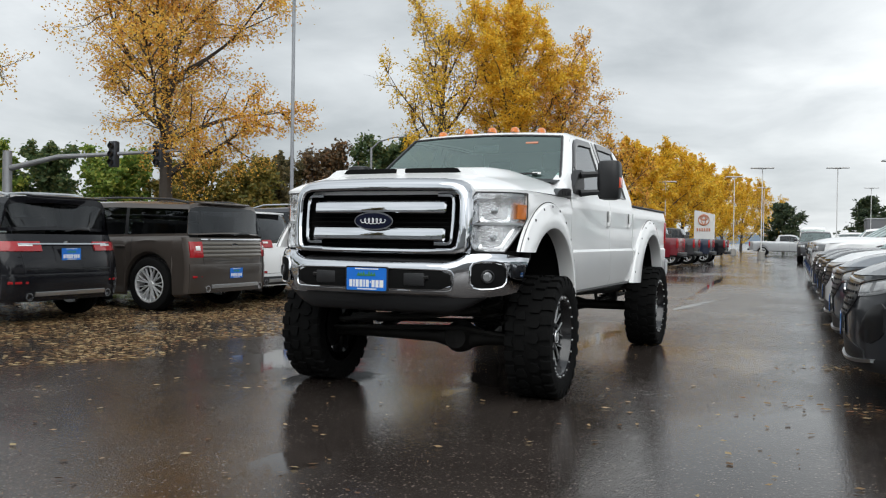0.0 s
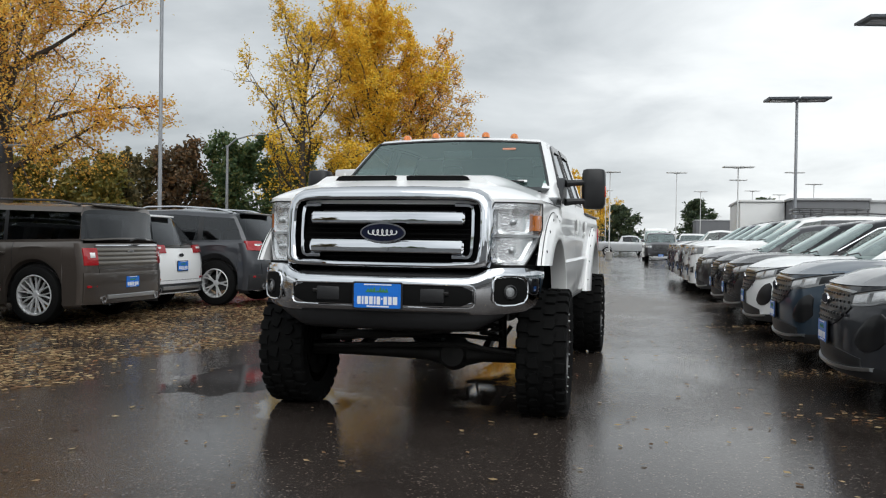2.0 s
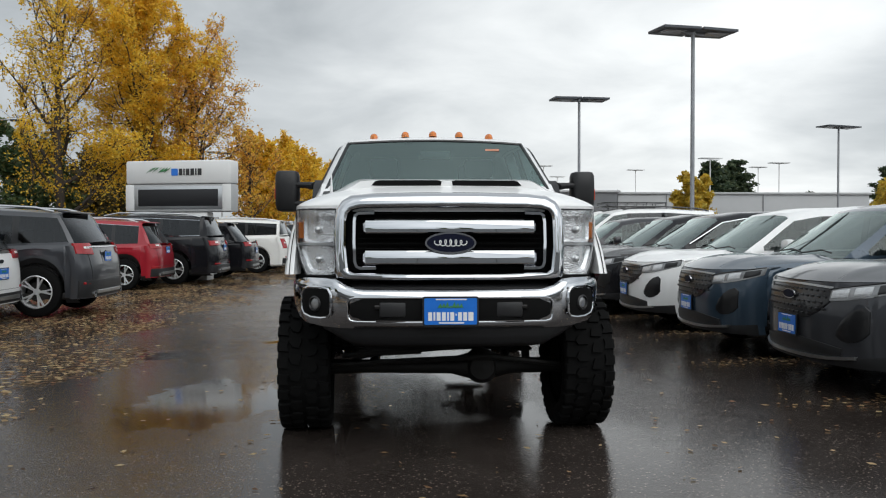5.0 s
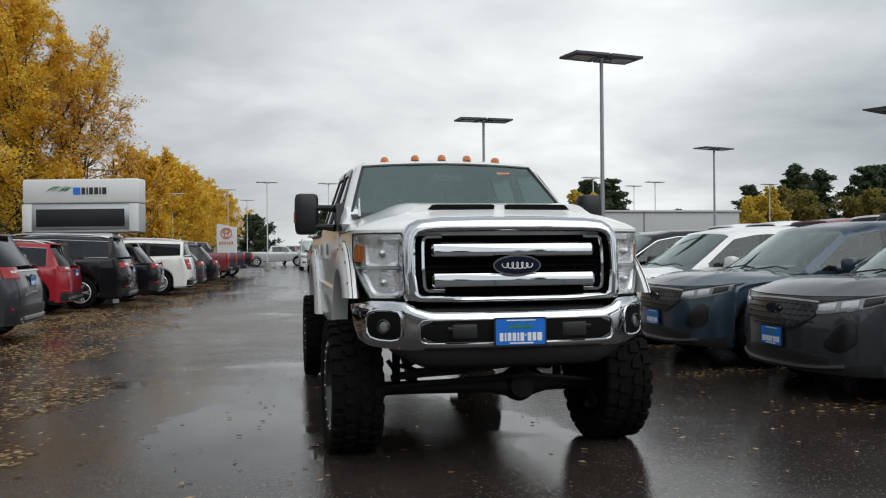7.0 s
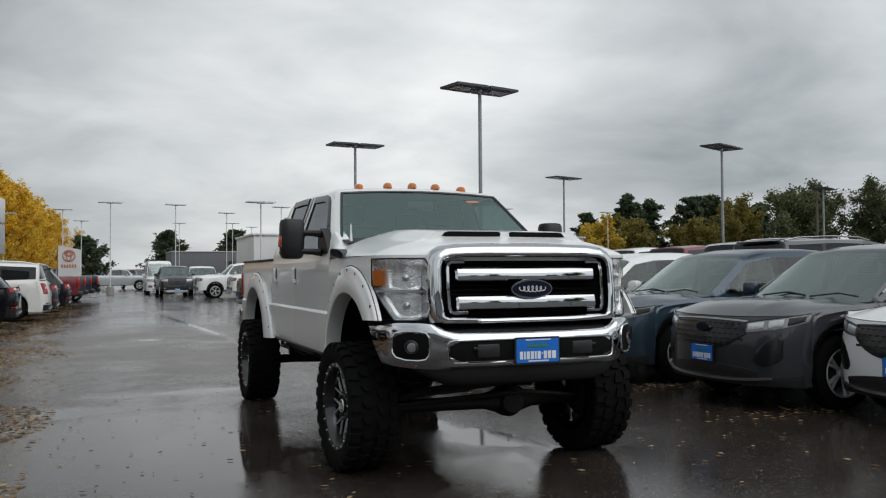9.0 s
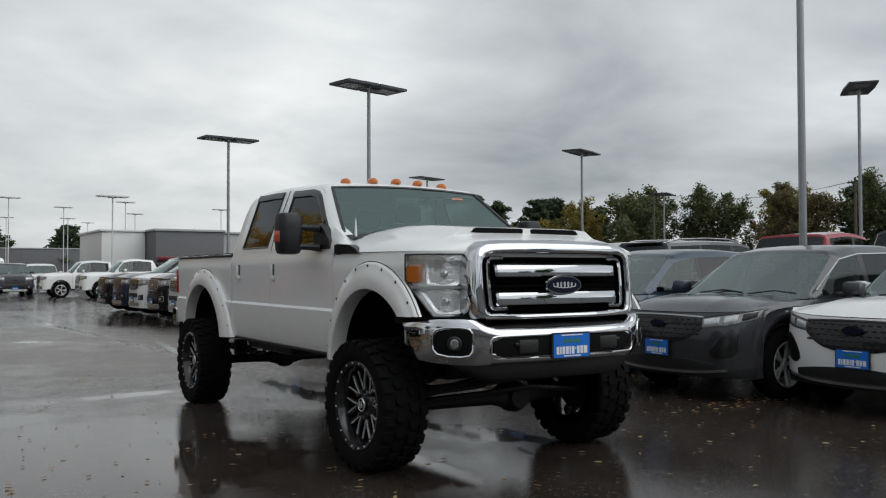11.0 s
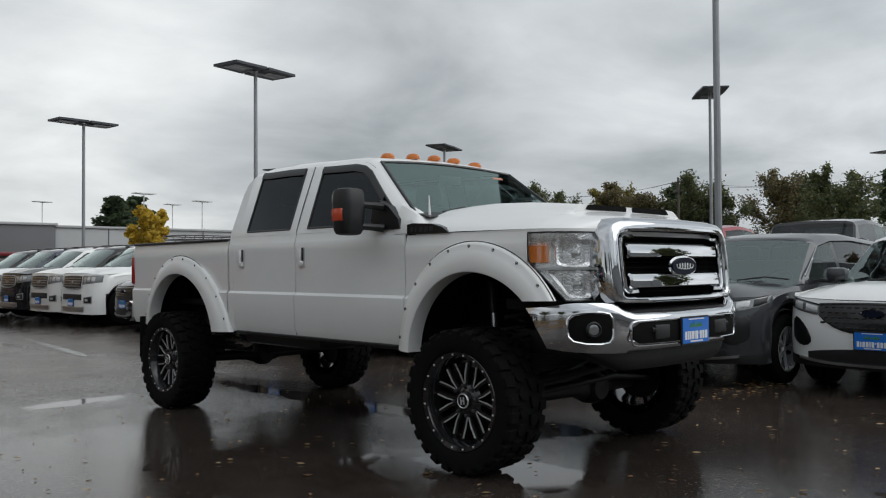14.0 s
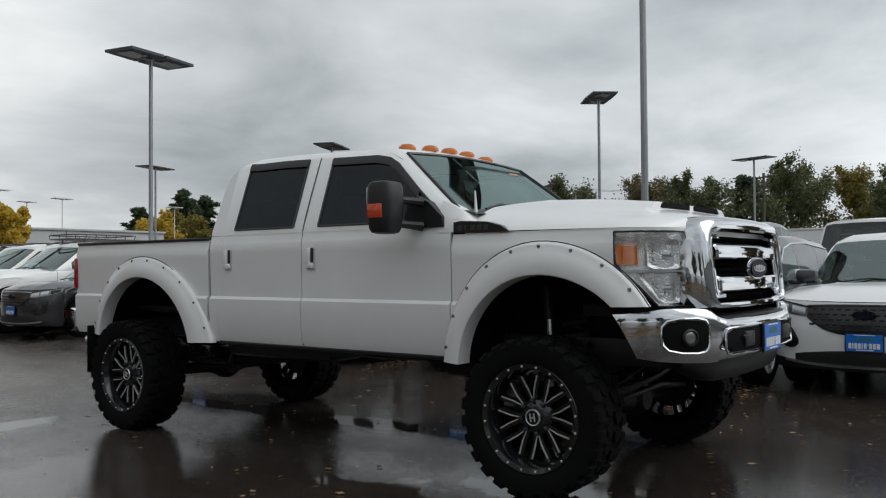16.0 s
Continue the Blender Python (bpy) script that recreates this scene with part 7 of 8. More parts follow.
# the dealer's sign board
def dealer_sign():
    root = thing("dealer_sign", "grey and white dealer sign with a dark message screen", "sign")
    W, H = 3.1, 0.64
    b = bmesh.new()
    box(b, (0, 0, 2.96), (W, 0.55, H), 0.06)
    part("header_panel", b, WALL_WHITE, root, "white header panel")
    b = bmesh.new()
    box(b, (0, 0.0, 2.25), (W, 0.5, 0.76), 0.04)
    cab = part("screen_cabinet", b, WALL_GREY, root)
    b = bmesh.new()
    box(b, (0, -0.256, 2.26), (W * 0.84, 0.02, 0.62), 0.01)
    part("screen_frame", b, SATIN, cab)
    b = bmesh.new()
    box(b, (0, -0.27, 2.26), (W * 0.76, 0.016, 0.46), 0.005)
    part("message_screen", b, SCREEN, cab, "dark unlit message screen")
    for sx in (1, -1):
        b = bmesh.new()
        box(b, (sx * W * 0.46, -0.262, 2.26), (W * 0.08, 0.03, 0.73), 0.01)
        part("side_panel", b, WALL_WHITE, cab)
    b = bmesh.new()
    box(b, (0.05, 0.0, 0.93), (W * 0.5, 0.42, 1.86), 0.03)
    part("pedestal", b, WALL_WHITE, root)
    b = bmesh.new()
    for k in range(7):
        u = -0.92 + k * 0.085
        slab(b, [(u, -0.05 + 0.03 * (k % 2)), (u + 0.15, 0.05 + 0.05 * math.sin(k)), (u + 0.22, 0.10), (u + 0.10, 0.03)], 0.012, pose(0, -0.28, 2.99, 90))
    part("logo_hill", b, GREEN_PRINT, root)
    b = bmesh.new()
    slab(b, rounded(0.19, 0.19, 0.015, 2), 0.012, pose(-0.08, -0.28, 2.96, 90))
    part("logo_square", b, BLUE_PLATE, root, "blue logo square")
    b = bmesh.new()
    for k, wd in enumerate((0.12, 0.05, 0.13, 0.13, 0.05, 0.14)):
        u = 0.05 + 0.78 * sum((0.12, 0.05, 0.13, 0.13, 0.05, 0.14)[:k]) + 0.035 * k
        slab(b, [(u, -0.09), (u + wd * 0.78, -0.09), (u + wd * 0.78, 0.09), (u, 0.09)], 0.012, pose(0, -0.28, 2.96, 90))
    part("lettering_bar", b, SATIN_BLACK, root, "dark bars in place of lettering")
    return root


sign = dealer_sign()
sign.matrix_basis = pose(-6.2, 18.5, 0.03, 0, 0, -13.6)


def brand_pylon(x, y, turn):
    root = thing("brand_pylon", "white pylon sign with a red ring emblem", "sign")
    b = bmesh.new()
    outline = [(-0.85, 0.0), (0.85, 0.0), (0.85, 3.1), (-0.85, 3.35)]
    slab(b, outline, 0.35, pose(0, 0, 0, 90))
    part("panel", b, WALL_WHITE, root)
    b = bmesh.new()
    for w, h, dz in ((0.95, 0.62, 0.0), (0.36, 0.56, 0.0), (0.62, 0.24, 0.12)):
        pts = [(w / 2 * math.cos(a), -0.37, 2.75 + dz + h / 2 * math.sin(a)) for a in (2 * math.pi * k / 24 for k in range(25))]
        tube(b, pts, 0.045, 6, False)
    part("ring_emblem", b, RED_PRINT, root, "red ring emblem")
    b = bmesh.new()
    for k in range(6):
        slab(b, [(-0.62 + 0.21 * k, 2.05), (-0.48 + 0.21 * k, 2.05), (-0.48 + 0.21 * k, 2.24), (-0.62 + 0.21 * k, 2.24)], 0.37, pose(0, 0, 0, 90))
    part("lettering_bar", b, RED_PRINT, root, "red bars in place of lettering")
    root.matrix_basis = pose(x, y, -0.15, 0, 0, turn) @ Matrix.Diagonal((0.66, 0.66, 0.94, 1.0))


brand_pylon(-3.85, 46.0, -10)


def building(name, label, x, y, turn, size, mat, bands=()):
    root = thing(name, label, "building")
    w, d, h = size
    b = bmesh.new()
    box(b, (0, 0, h / 2), (w, d, h), 0.05)
    wall = part("wall", b, mat, root)
    b = bmesh.new()
    box(b, (0, 0, h + 0.06), (w + 0.2, d + 0.2, 0.14), 0.03)
    part("roof_edge", b, WALL_GREY if mat is WALL_DARK else mat, root)
    for k in range(int(w // 6)):
        b = bmesh.new()
        box(b, (-w / 2 + 3 + 6 * k, -d / 2 - 0.02, h / 2), (0.05, 0.06, h), 0.01)
        part("wall_joint", b, WALL_DARK, wall)
    for u, wd, z, hh, m in bands:
        b = bmesh.new()
        box(b, (u, -d / 2 - 0.15, z), (wd, 0.3, hh), 0.03)
        part("fascia_panel", b, m, root)
    root.matrix_basis = pose(x, y, 0, 0, 0, turn)


building("dealership_building", "long low pale grey dealership building", 20.95, 51.0, 0, (15.7, 10.0, 3.65), WALL_GREY)
building("showroom_building", "dark grey metal clad showroom with red trim", 11.05, 50.8, 0, (4.0, 10.0, 3.75), WALL_DARK, ((0, 3.9, 2.15, 0.22, MAROON), (0, 3.7, 1.6, 0.6, BROWN)))
building("entrance_tower", "pale grey entrance block", 7.75, 51.5, 0, (2.5, 7.0, 3.75), WALL_WHITE)
building("warehouse_building", "white warehouse behind the parking lot", 88.0, 14.0, -75, (40.0, 14.0, 4.6), WALL_WHITE)
building("workshop_building", "dark low workshop at the lane's far end", 14.0, 122.0, 0, (14.0, 10.0, 4.4), WALL_DARK)

# added behind the camera, never in view: darkens the horizon in the chrome
building("service_building", "long low grey building added unseen behind the camera", 2.0, -30.0, 180, (60.0, 12.0, 5.2), WALL_GREY)

# traffic signal mast and utility poles
mast = thing("traffic_signal_mast", "grey steel traffic signal mast with long arm", "traffic light")
b = bmesh.new()
tube(b, [(0, 0, 0), (0, 0, 4.5)], [0.22, 0.18], 14)
part("mast_pole", b, POLE_METAL, mast)
b = bmesh.new()
tube(b, [(0, 0, 3.75), (2.2, 0.6, 4.25), (7.5, 2.0, 4.5)], [0.13, 0.10, 0.06], 10)
part("mast_arm", b, POLE_METAL, mast)
for k in range(2):
    b = bmesh.new()
    box(b, (4.6 + 1.9 * k, 1.22 + 0.5 * k, 4.35), (0.36, 0.28, 1.05), 0.05)
    sh = part("signal_head", b, LAMP_HEAD, mast)
    for j in range(3):
        b = bmesh.new()
        lathe(b, [(0.001, 0.02), (0.10, 0.02), (0.12, 0.10), (0.125, 0.0)], 14, pose(4.6 + 1.9 * k, 1.07 + 0.5 * k, 4.02 + 0.33 * j, 0, 0, -90))
        part("signal_lens", b, SATIN_BLACK, sh)
mast.matrix_basis = pose(-28.3, 19.3, 0, 0, 0, 0)


street_lamp = thing("street_lamp", "slim grey street lamp with a curved arm", "street lamp")
b = bmesh.new()
tube(b, [(0, 0, 0), (0, 0, 3.5), (0, 0, 6.6)], [0.11, 0.09, 0.07], 8)
part("pole", b, POLE_METAL, street_lamp)
b = bmesh.new()
tube(b, [(0, 0, 6.5), (0.5, 0, 6.95), (1.4, 0, 7.2), (2.4, 0, 7.25)], [0.06, 0.05, 0.045, 0.04], 8)
part("arm", b, POLE_METAL, street_lamp)
b = bmesh.new()
box(b, (2.7, 0, 7.22), (0.7, 0.28, 0.12), 0.05)
part("lamp_head", b, LAMP_HEAD, street_lamp)
street_lamp.matrix_basis = pose(-22.8, 40.3, 0, 0, 0, 10)


def utility_pole(x, y, h):
    root = thing("utility_pole", "dark wooden utility pole with cross arms", "utility pole", "utility poles")
    b = bmesh.new()
    tube(b, [(0, 0, 0), (0, 0, h)], [0.16, 0.11], 8)
    part("pole", b, WOOD_POLE, root)
    for z in (h - 0.4, h - 1.3):
        b = bmesh.new()
        box(b, (0, 0.1, z), (2.2, 0.10, 0.12), 0.02)
        part("cross_arm", b, WOOD_POLE, root)
        for u in (-0.9, -0.4, 0.4, 0.9):
            b = bmesh.new()
            lathe(b, [(0.03, 0.0), (0.05, 0.05), (0.03, 0.12), (0.001, 0.13)], 8, pose(u, 0.1, z + 0.06, 0, -90, 0))
            part("insulator", b, LAMP_HEAD, root)
    root.matrix_basis = pose(x, y, 0, 0, 0, 60)


POLES = ((62.0, 58.0, 9.5), (70.0, 41.0, 9.8), (76.0, 22.0, 9.8))
for p in POLES:
    utility_pole(*p)
for a, c in ((0, 1), (1, 2)):
    for off in (-0.5, 0.5):
        b = bmesh.new()
        pa, pc = POLES[a], POLES[c]
        pts = [(pa[0] + (pc[0] - pa[0]) * t + off * 0.5, pa[1] + (pc[1] - pa[1]) * t + off, pa[2] - 0.3 + (pc[2] - pa[2]) * t - 1.0 * 4 * t * (1 - t)) for t in span(0, 1, 9)]
        tube(b, pts, 0.016, 4)
        tagged(part("overhead_cable", b, SATIN_BLACK, None), "thin black overhead cable between poles", "cable", "overhead cables")


# ---- trees ----
def leaf_material(name, stops):
    m = bpy.data.materials.new(name)
    m.use_nodes = True
    nodes, links = m.node_tree.nodes, m.node_tree.links
    p = nodes["Principled BSDF"]
    p.inputs["Roughness"].default_value = 0.55
    g = nodes.new("ShaderNodeNewGeometry")
    ramp = nodes.new("ShaderNodeValToRGB")
    el = ramp.color_ramp.elements
    el[0].position, el[0].color = stops[0][0], (*stops[0][1], 1)
    el[1].position, el[1].color = stops[-1][0], (*stops[-1][1], 1)
    for q, c in stops[1:-1]:
        e = el.new(q)
        e.color = (*c, 1)
    links.new(g.outputs["Random Per Island"], ramp.inputs["Fac"])
    links.new(ramp.outputs["Color"], p.inputs["Base Color"])
    t = nodes.new("ShaderNodeBsdfTranslucent")
    links.new(ramp.outputs["Color"], t.inputs["Color"])
    mix = nodes.new("ShaderNodeMixShader")
    mix.inputs["Fac"].default_value = 0.5
    links.new(p.outputs[0], mix.inputs[1])
    links.new(t.outputs[0], mix.inputs[2])
    links.new(mix.outputs[0], nodes["Material Output"].inputs["Surface"])
    return m


PALE_GOLD = leaf_material("fading_golden_leaves", [(0.0, (0.48, 0.31, 0.04)), (0.3, (0.62, 0.43, 0.05)), (0.7, (0.68, 0.50, 0.07)), (1.0, (0.56, 0.48, 0.12))])
GOLD = leaf_material("golden_leaves", [(0.0, (0.68, 0.38, 0.03)), (0.3, (0.82, 0.52, 0.035)), (0.7, (0.88, 0.60, 0.06)), (1.0, (0.74, 0.58, 0.10))])
AUTUMN = leaf_material("orange_yellow_leaves", [(0.0, (0.66, 0.30, 0.06)), (0.4, (0.82, 0.46, 0.07)), (0.8, (0.86, 0.56, 0.10)), (1.0, (0.66, 0.50, 0.14))])
GREEN = leaf_material("green_leaves", [(0.0, (0.112, 0.188, 0.037)), (0.5, (0.225, 0.338, 0.066)), (1.0, (0.488, 0.469, 0.094))])
DARKGREEN = leaf_material("dark_green_leaves", [(0.0, (0.052, 0.099, 0.043)), (0.6, (0.119, 0.179, 0.071)), (1.0, (0.238, 0.238, 0.084))])
RUSSET = leaf_material("russet_dark_leaves", [(0.0, (0.090, 0.063, 0.045)), (0.5, (0.168, 0.123, 0.067)), (1.0, (0.269, 0.134, 0.056))])
NEEDLES = leaf_material("dark_conifer_needles", [(0.0, (0.034, 0.058, 0.031)), (0.6, (0.071, 0.105, 0.054)), (1.0, (0.128, 0.145, 0.068))])
BELT = leaf_material("dull_green_leaves", [(0.0, (0.062, 0.087, 0.041)), (0.6, (0.129, 0.155, 0.070)), (1.0, (0.228, 0.207, 0.083))])
OLIVE2 = leaf_material("brown_olive_leaves", [(0.0, (0.081, 0.076, 0.040)), (0.5, (0.153, 0.135, 0.063)), (1.0, (0.270, 0.198, 0.081))])
OLIVE = leaf_material("olive_autumn_leaves", [(0.0, (0.112, 0.125, 0.031)), (0.5, (0.225, 0.200, 0.044)), (1.0, (0.400, 0.275, 0.062))])


def leaf_mesh(name, points, size, mat, parent, rng, flat=1.0, label="", kind="", stretch=1.6):
    """Many small leaves, each a folded blade of its own, joined in one mesh."""
    n = len(points)
    pts = np.asarray(points)
    u = rng.normal(size=(n, 3))
    u[:, 2] *= flat
    u /= np.linalg.norm(u, axis=1, keepdims=True)
    w = rng.normal(size=(n, 3))
    w -= u * (w * u).sum(1, keepdims=True)
    w /= np.linalg.norm(w, axis=1, keepdims=True)
    nrm = np.cross(u, w)
    s = size * (0.6 + 0.8 * rng.random((n, 1)))
    verts = np.stack([pts - u * s * stretch / 2, pts + w * s / 2 + nrm * s * 0.12, pts + u * s * stretch / 2, pts - w * s / 2 + nrm * s * 0.12], 1).reshape(-1, 3)
    k = np.arange(n)[:, None] * 4
    faces = np.concatenate([k + [[0, 1, 2]], k + [[0, 2, 3]]]).tolist()
    mesh = bpy.data.meshes.new(name)
    mesh.from_pydata(verts.tolist(), [], faces)
    mesh.materials.append(mat)
    ob = new(name, mesh)
    ob.parent = parent
    return tagged(ob, label, kind=kind)


def broad_tree(x, y, h, spread, seed, mat, leaves, leaf, label, base=0.28, trunk_r=0.2, bare=0.0, limbs=13, upright=0.6, group="trees", lean=0.0, twig_r=0.006, detail=5, low=0.0, scatter=0.6):
    rng = np.random.default_rng(seed)
    root = thing("broadleaf_tree", label, "tree", group)
    wood = bmesh.new()
    top = h * 0.86
    line = []
    wob = rng.normal(size=2) * 0.02 * h
    for k in range(9):
        f = k / 8
        line.append(Vector((wob[0] * math.sin(f * 3) + lean * f * f * h, wob[1] * math.sin(f * 2.3 + 1), f * top)))
    tube(wood, line, [trunk_r * (1.25 if k == 0 else 1 - 0.82 * k / 8) for k in range(9)], 9)
    at = lambda f: line[min(7, int(f * 8))].lerp(line[min(8, int(f * 8) + 1)], f * 8 - int(f * 8))
    tips = []
    for k in range(limbs):
        f = base + (0.96 - base) * (k + 0.3) / limbs
        a = k * 2.4 + rng.normal() * 0.3
        prof = math.sin(math.pi * min(1.0, 0.30 + 0.68 * (f - base) / (1 - base))) ** 0.7
        ln = spread * (0.45 + 0.55 * prof) * (0.85 + 0.3 * rng.random())
        d = Vector((math.cos(a), math.sin(a), upright * (0.5 + 0.9 * f))).normalized()
        p = at(f * 0.98)
        pts = [p.copy()]
        for j in range(6):
            d = (d + Vector(rng.normal(size=3).tolist()) * 0.13 + Vector((0, 0, 0.09 - low))).normalized()
            p = p + d * ln / 6
            pts.append(p.copy())
        r0 = trunk_r * (0.52 - 0.34 * f)
        tube(wood, pts, [max(twig_r, r0 * (1 - 0.9 * j / 6)) for j in range(7)], 6)
        for j in range(1, 7):
            for q in range(2 if j < 6 else 3):
                d2 = (d + Vector(rng.normal(size=3).tolist()) * 0.75).normalized()
                l2 = ln * (0.42 - 0.03 * j) * (0.7 + 0.6 * rng.random())
                p2 = pts[j].copy()
                sub = [p2.copy()]
                for _ in range(4):
                    d2 = (d2 + Vector(rng.normal(size=3).tolist()) * 0.2 + Vector((0, 0, 0.06 - low))).normalized()
                    p2 = p2 + d2 * l2 / 4
                    sub.append(p2.copy())
                tube(wood, sub, [max(twig_r, r0 * 0.35 * (1 - 0.85 * i / 4)) for i in range(5)], 4, False)
                for i in range(1, 5):
                    tips.append((sub[i], l2 * 0.22))
                    for _ in range(detail - 3):
                        d3 = (d2 + Vector(rng.normal(size=3).tolist()) * 0.9).normalized()
                        e = sub[i] + d3 * l2 * 0.4
                        tube(wood, [sub[i], sub[i] + d3 * l2 * 0.2 + Vector((0, 0, 0.03)), e], [twig_r * 1.2, twig_r, twig_r * 0.6], 3, False)
                        tips.append((e, l2 * 0.2))
    part("trunk", wood, BARK, root)
    if leaves:
        sel = rng.permutation(len(tips))[: max(1, int(len(tips) * (1 - bare)))]
        idx = rng.choice(sel, size=leaves)
        c = np.array([tuple(tips[i][0]) for i in idx])
        r = np.array([tips[i][1] for i in idx])[:, None]
        leaf_mesh("crown", c + rng.normal(size=(leaves, 3)) * r * scatter, leaf, mat, root, rng, 0.7)
    root.matrix_basis = pose(x, y, 0)
    return root


def conifer(x, y, h, spread, seed, leaves=5200, leaf=0.26, mat=None):
    """A ragged pine: needle clumps along separate branches."""
    rng = np.random.default_rng(seed)
    root = thing("conifer_tree", "tall dark green conifer in the distance", "tree", "distant conifers")
    wood = bmesh.new()
    tube(wood, [(0, 0, 0), (0.1, 0, h * 0.5), (0, 0, h)], [0.22, 0.14, 0.03], 6)
    clumps = []
    n = 46
    for k in range(n):
        f = 0.16 + 0.82 * (k + rng.random()) / n
        a = k * 2.4 + rng.normal() * 0.4
        ln = 1.5 * spread * (1.03 - f) ** 0.62 * (0.45 + 0.75 * rng.random())
        d = Vector((math.cos(a), math.sin(a), 0.10 + 0.35 * f))
        p0 = Vector((0, 0, f * h))
        tube(wood, [p0, p0 + d * ln * 0.5, p0 + d * ln + Vector((0, 0, 0.05 * ln))], [0.05, 0.03, 0.015], 3, False)
        for q in (0.35, 0.6, 0.85, 1.0):
            clumps.append((p0 + d * ln * q, 0.13 * spread * (0.8 + 0.5 * rng.random()) * (1.1 - 0.5 * f)))
    clumps += [(Vector((0, 0, h * q)), 0.18) for q in (0.9, 0.95, 0.99)]
    part("trunk", wood, BARK, root)
    idx = rng.integers(0, len(clumps), leaves)
    c = np.array([tuple(clumps[i][0]) for i in idx])
    r = np.array([clumps[i][1] for i in idx])[:, None]
    leaf_mesh("crown", c + rng.normal(size=(leaves, 3)) * r * (1.0, 1.0, 0.6), leaf, mat or NEEDLES, root, rng, 0.5, stretch=2.2)
    root.matrix_basis = pose(x, y, 0)


NEAR = "autumn trees beside the lot"
broad_tree(-22.8, 22.1, 15.0, 5.7, 11, AUTUMN, 60000, 0.070, "tall autumn tree with thinning orange yellow leaves", 0.27, 0.34, 0.22, 18, 0.72, NEAR, low=0.05)
broad_tree(-31.5, 14.0, 13.5, 5.6, 12, AUTUMN, 18000, 0.075, "autumn tree with yellow leaves and bare twigs", 0.25, 0.28, 0.30, 14, 0.7, NEAR, low=0.04)
broad_tree(-13.1, 38.1, 14.4, 4.7, 21, GOLD, 70000, 0.080, "tall golden tree in full autumn colour", 0.15, 0.30, 0.10, 20, 0.95, NEAR)
broad_tree(-16.0, 36.6, 14.2, 4.4, 22, GOLD, 16000, 0.080, "tall half bare tree with yellow lower branches", 0.14, 0.26, 0.55, 17, 0.95, NEAR)
broad_tree(-11.0, 39.8, 12.2, 3.8, 23, AUTUMN, 16000, 0.080, "autumn tree with many bare upright twigs", 0.16, 0.24, 0.40, 17, 1.0, NEAR)
for k, (x, y, h, sp, sd, bare) in enumerate(((-9.6, 50.0, 7.6, 2.6, 31, 0.55), (-10.2, 56.0, 8.2, 3.0, 32, 0.2), (-10.0, 66.0, 8.8, 3.4, 33, 0.08), (-9.8, 77.0, 9.2, 3.6, 34, 0), (-9.6, 90.0, 9.4, 3.8, 35, 0), (-9.6, 108.0, 9.8, 4.0, 36, 0), (-9.6, 132.0, 10.5, 4.4, 37, 0), (-9.0, 165.0, 11.5, 4.8, 38, 0))):
    broad_tree(x, y, h, sp, sd, GOLD if bare < 0.5 else AUTUMN, 17000 if bare < 0.5 else 4000, 0.125, "golden yellow tree in the row beside the lane", 0.12, 0.2, bare, 13, 0.95, "row of golden trees", detail=4, twig_r=0.012)
for x, y, h, sp, sd, mat in ((-27.5, 43.0, 6.4, 3.0, 41, RUSSET), (-24.5, 45.0, 7.4, 3.0, 42, DARKGREEN), (-21.5, 47.0, 7.0, 3.0, 43, DARKGREEN), (-30.5, 41.0, 5.6, 2.8, 44, OLIVE2), (-18.5, 49.0, 6.0, 3.0, 48, OLIVE2), (-15.5, 51.0, 5.6, 2.8, 52, DARKGREEN), (-33.0, 36.0, 5.2, 2.6, 49, OLIVE), (-36.0, 33.0, 5.4, 2.8, 50, GREEN), (-30.0, 38.5, 5.2, 2.4, 51, OLIVE), (-40.0, 27.0, 5.4, 3.0, 45, GREEN), (-43.0, 23.0, 5.4, 3.0, 46, GREEN), (-47.0, 19.0, 5.6, 3.2, 47, GREEN), (-38.0, 30.0, 5.8, 2.6, 54, DARKGREEN)):
    broad_tree(x, y, h, sp, sd, mat, 11000, 0.17, "dense tree of the belt beyond the road", 0.08, 0.18, 0.0, 14, 0.9, "tree belt beyond the road", detail=4, twig_r=0.012, scatter=1.0)
for k, (x, y, h, sp) in enumerate(((27, 100, 6.2, 1.8), (35, 90, 9.3, 2.2), (37.5, 93, 8.6, 2.0), (40, 96, 9.8, 2.6), (50, 98, 6.0, 2.0), (53.5, 86, 8.4, 2.0), (58, 84, 10.6, 2.4), (60, 86, 9.8, 2.4), (62.5, 86, 10.2, 2.6), (66, 82, 10.4, 2.4), (69, 84, 10.6, 2.6), (71, 84, 10.8, 2.6), (75, 80, 9.6, 2.6), (16, 120, 7.5, 2.4), (24, 125, 6.5, 2.4), (8, 135, 8.0, 3.0), (-4, 140, 7, 3), (88, 52, 11.0, 3.0), (96, 30, 11.5, 3.0))):
    conifer(x, y, h, sp, 60 + k)
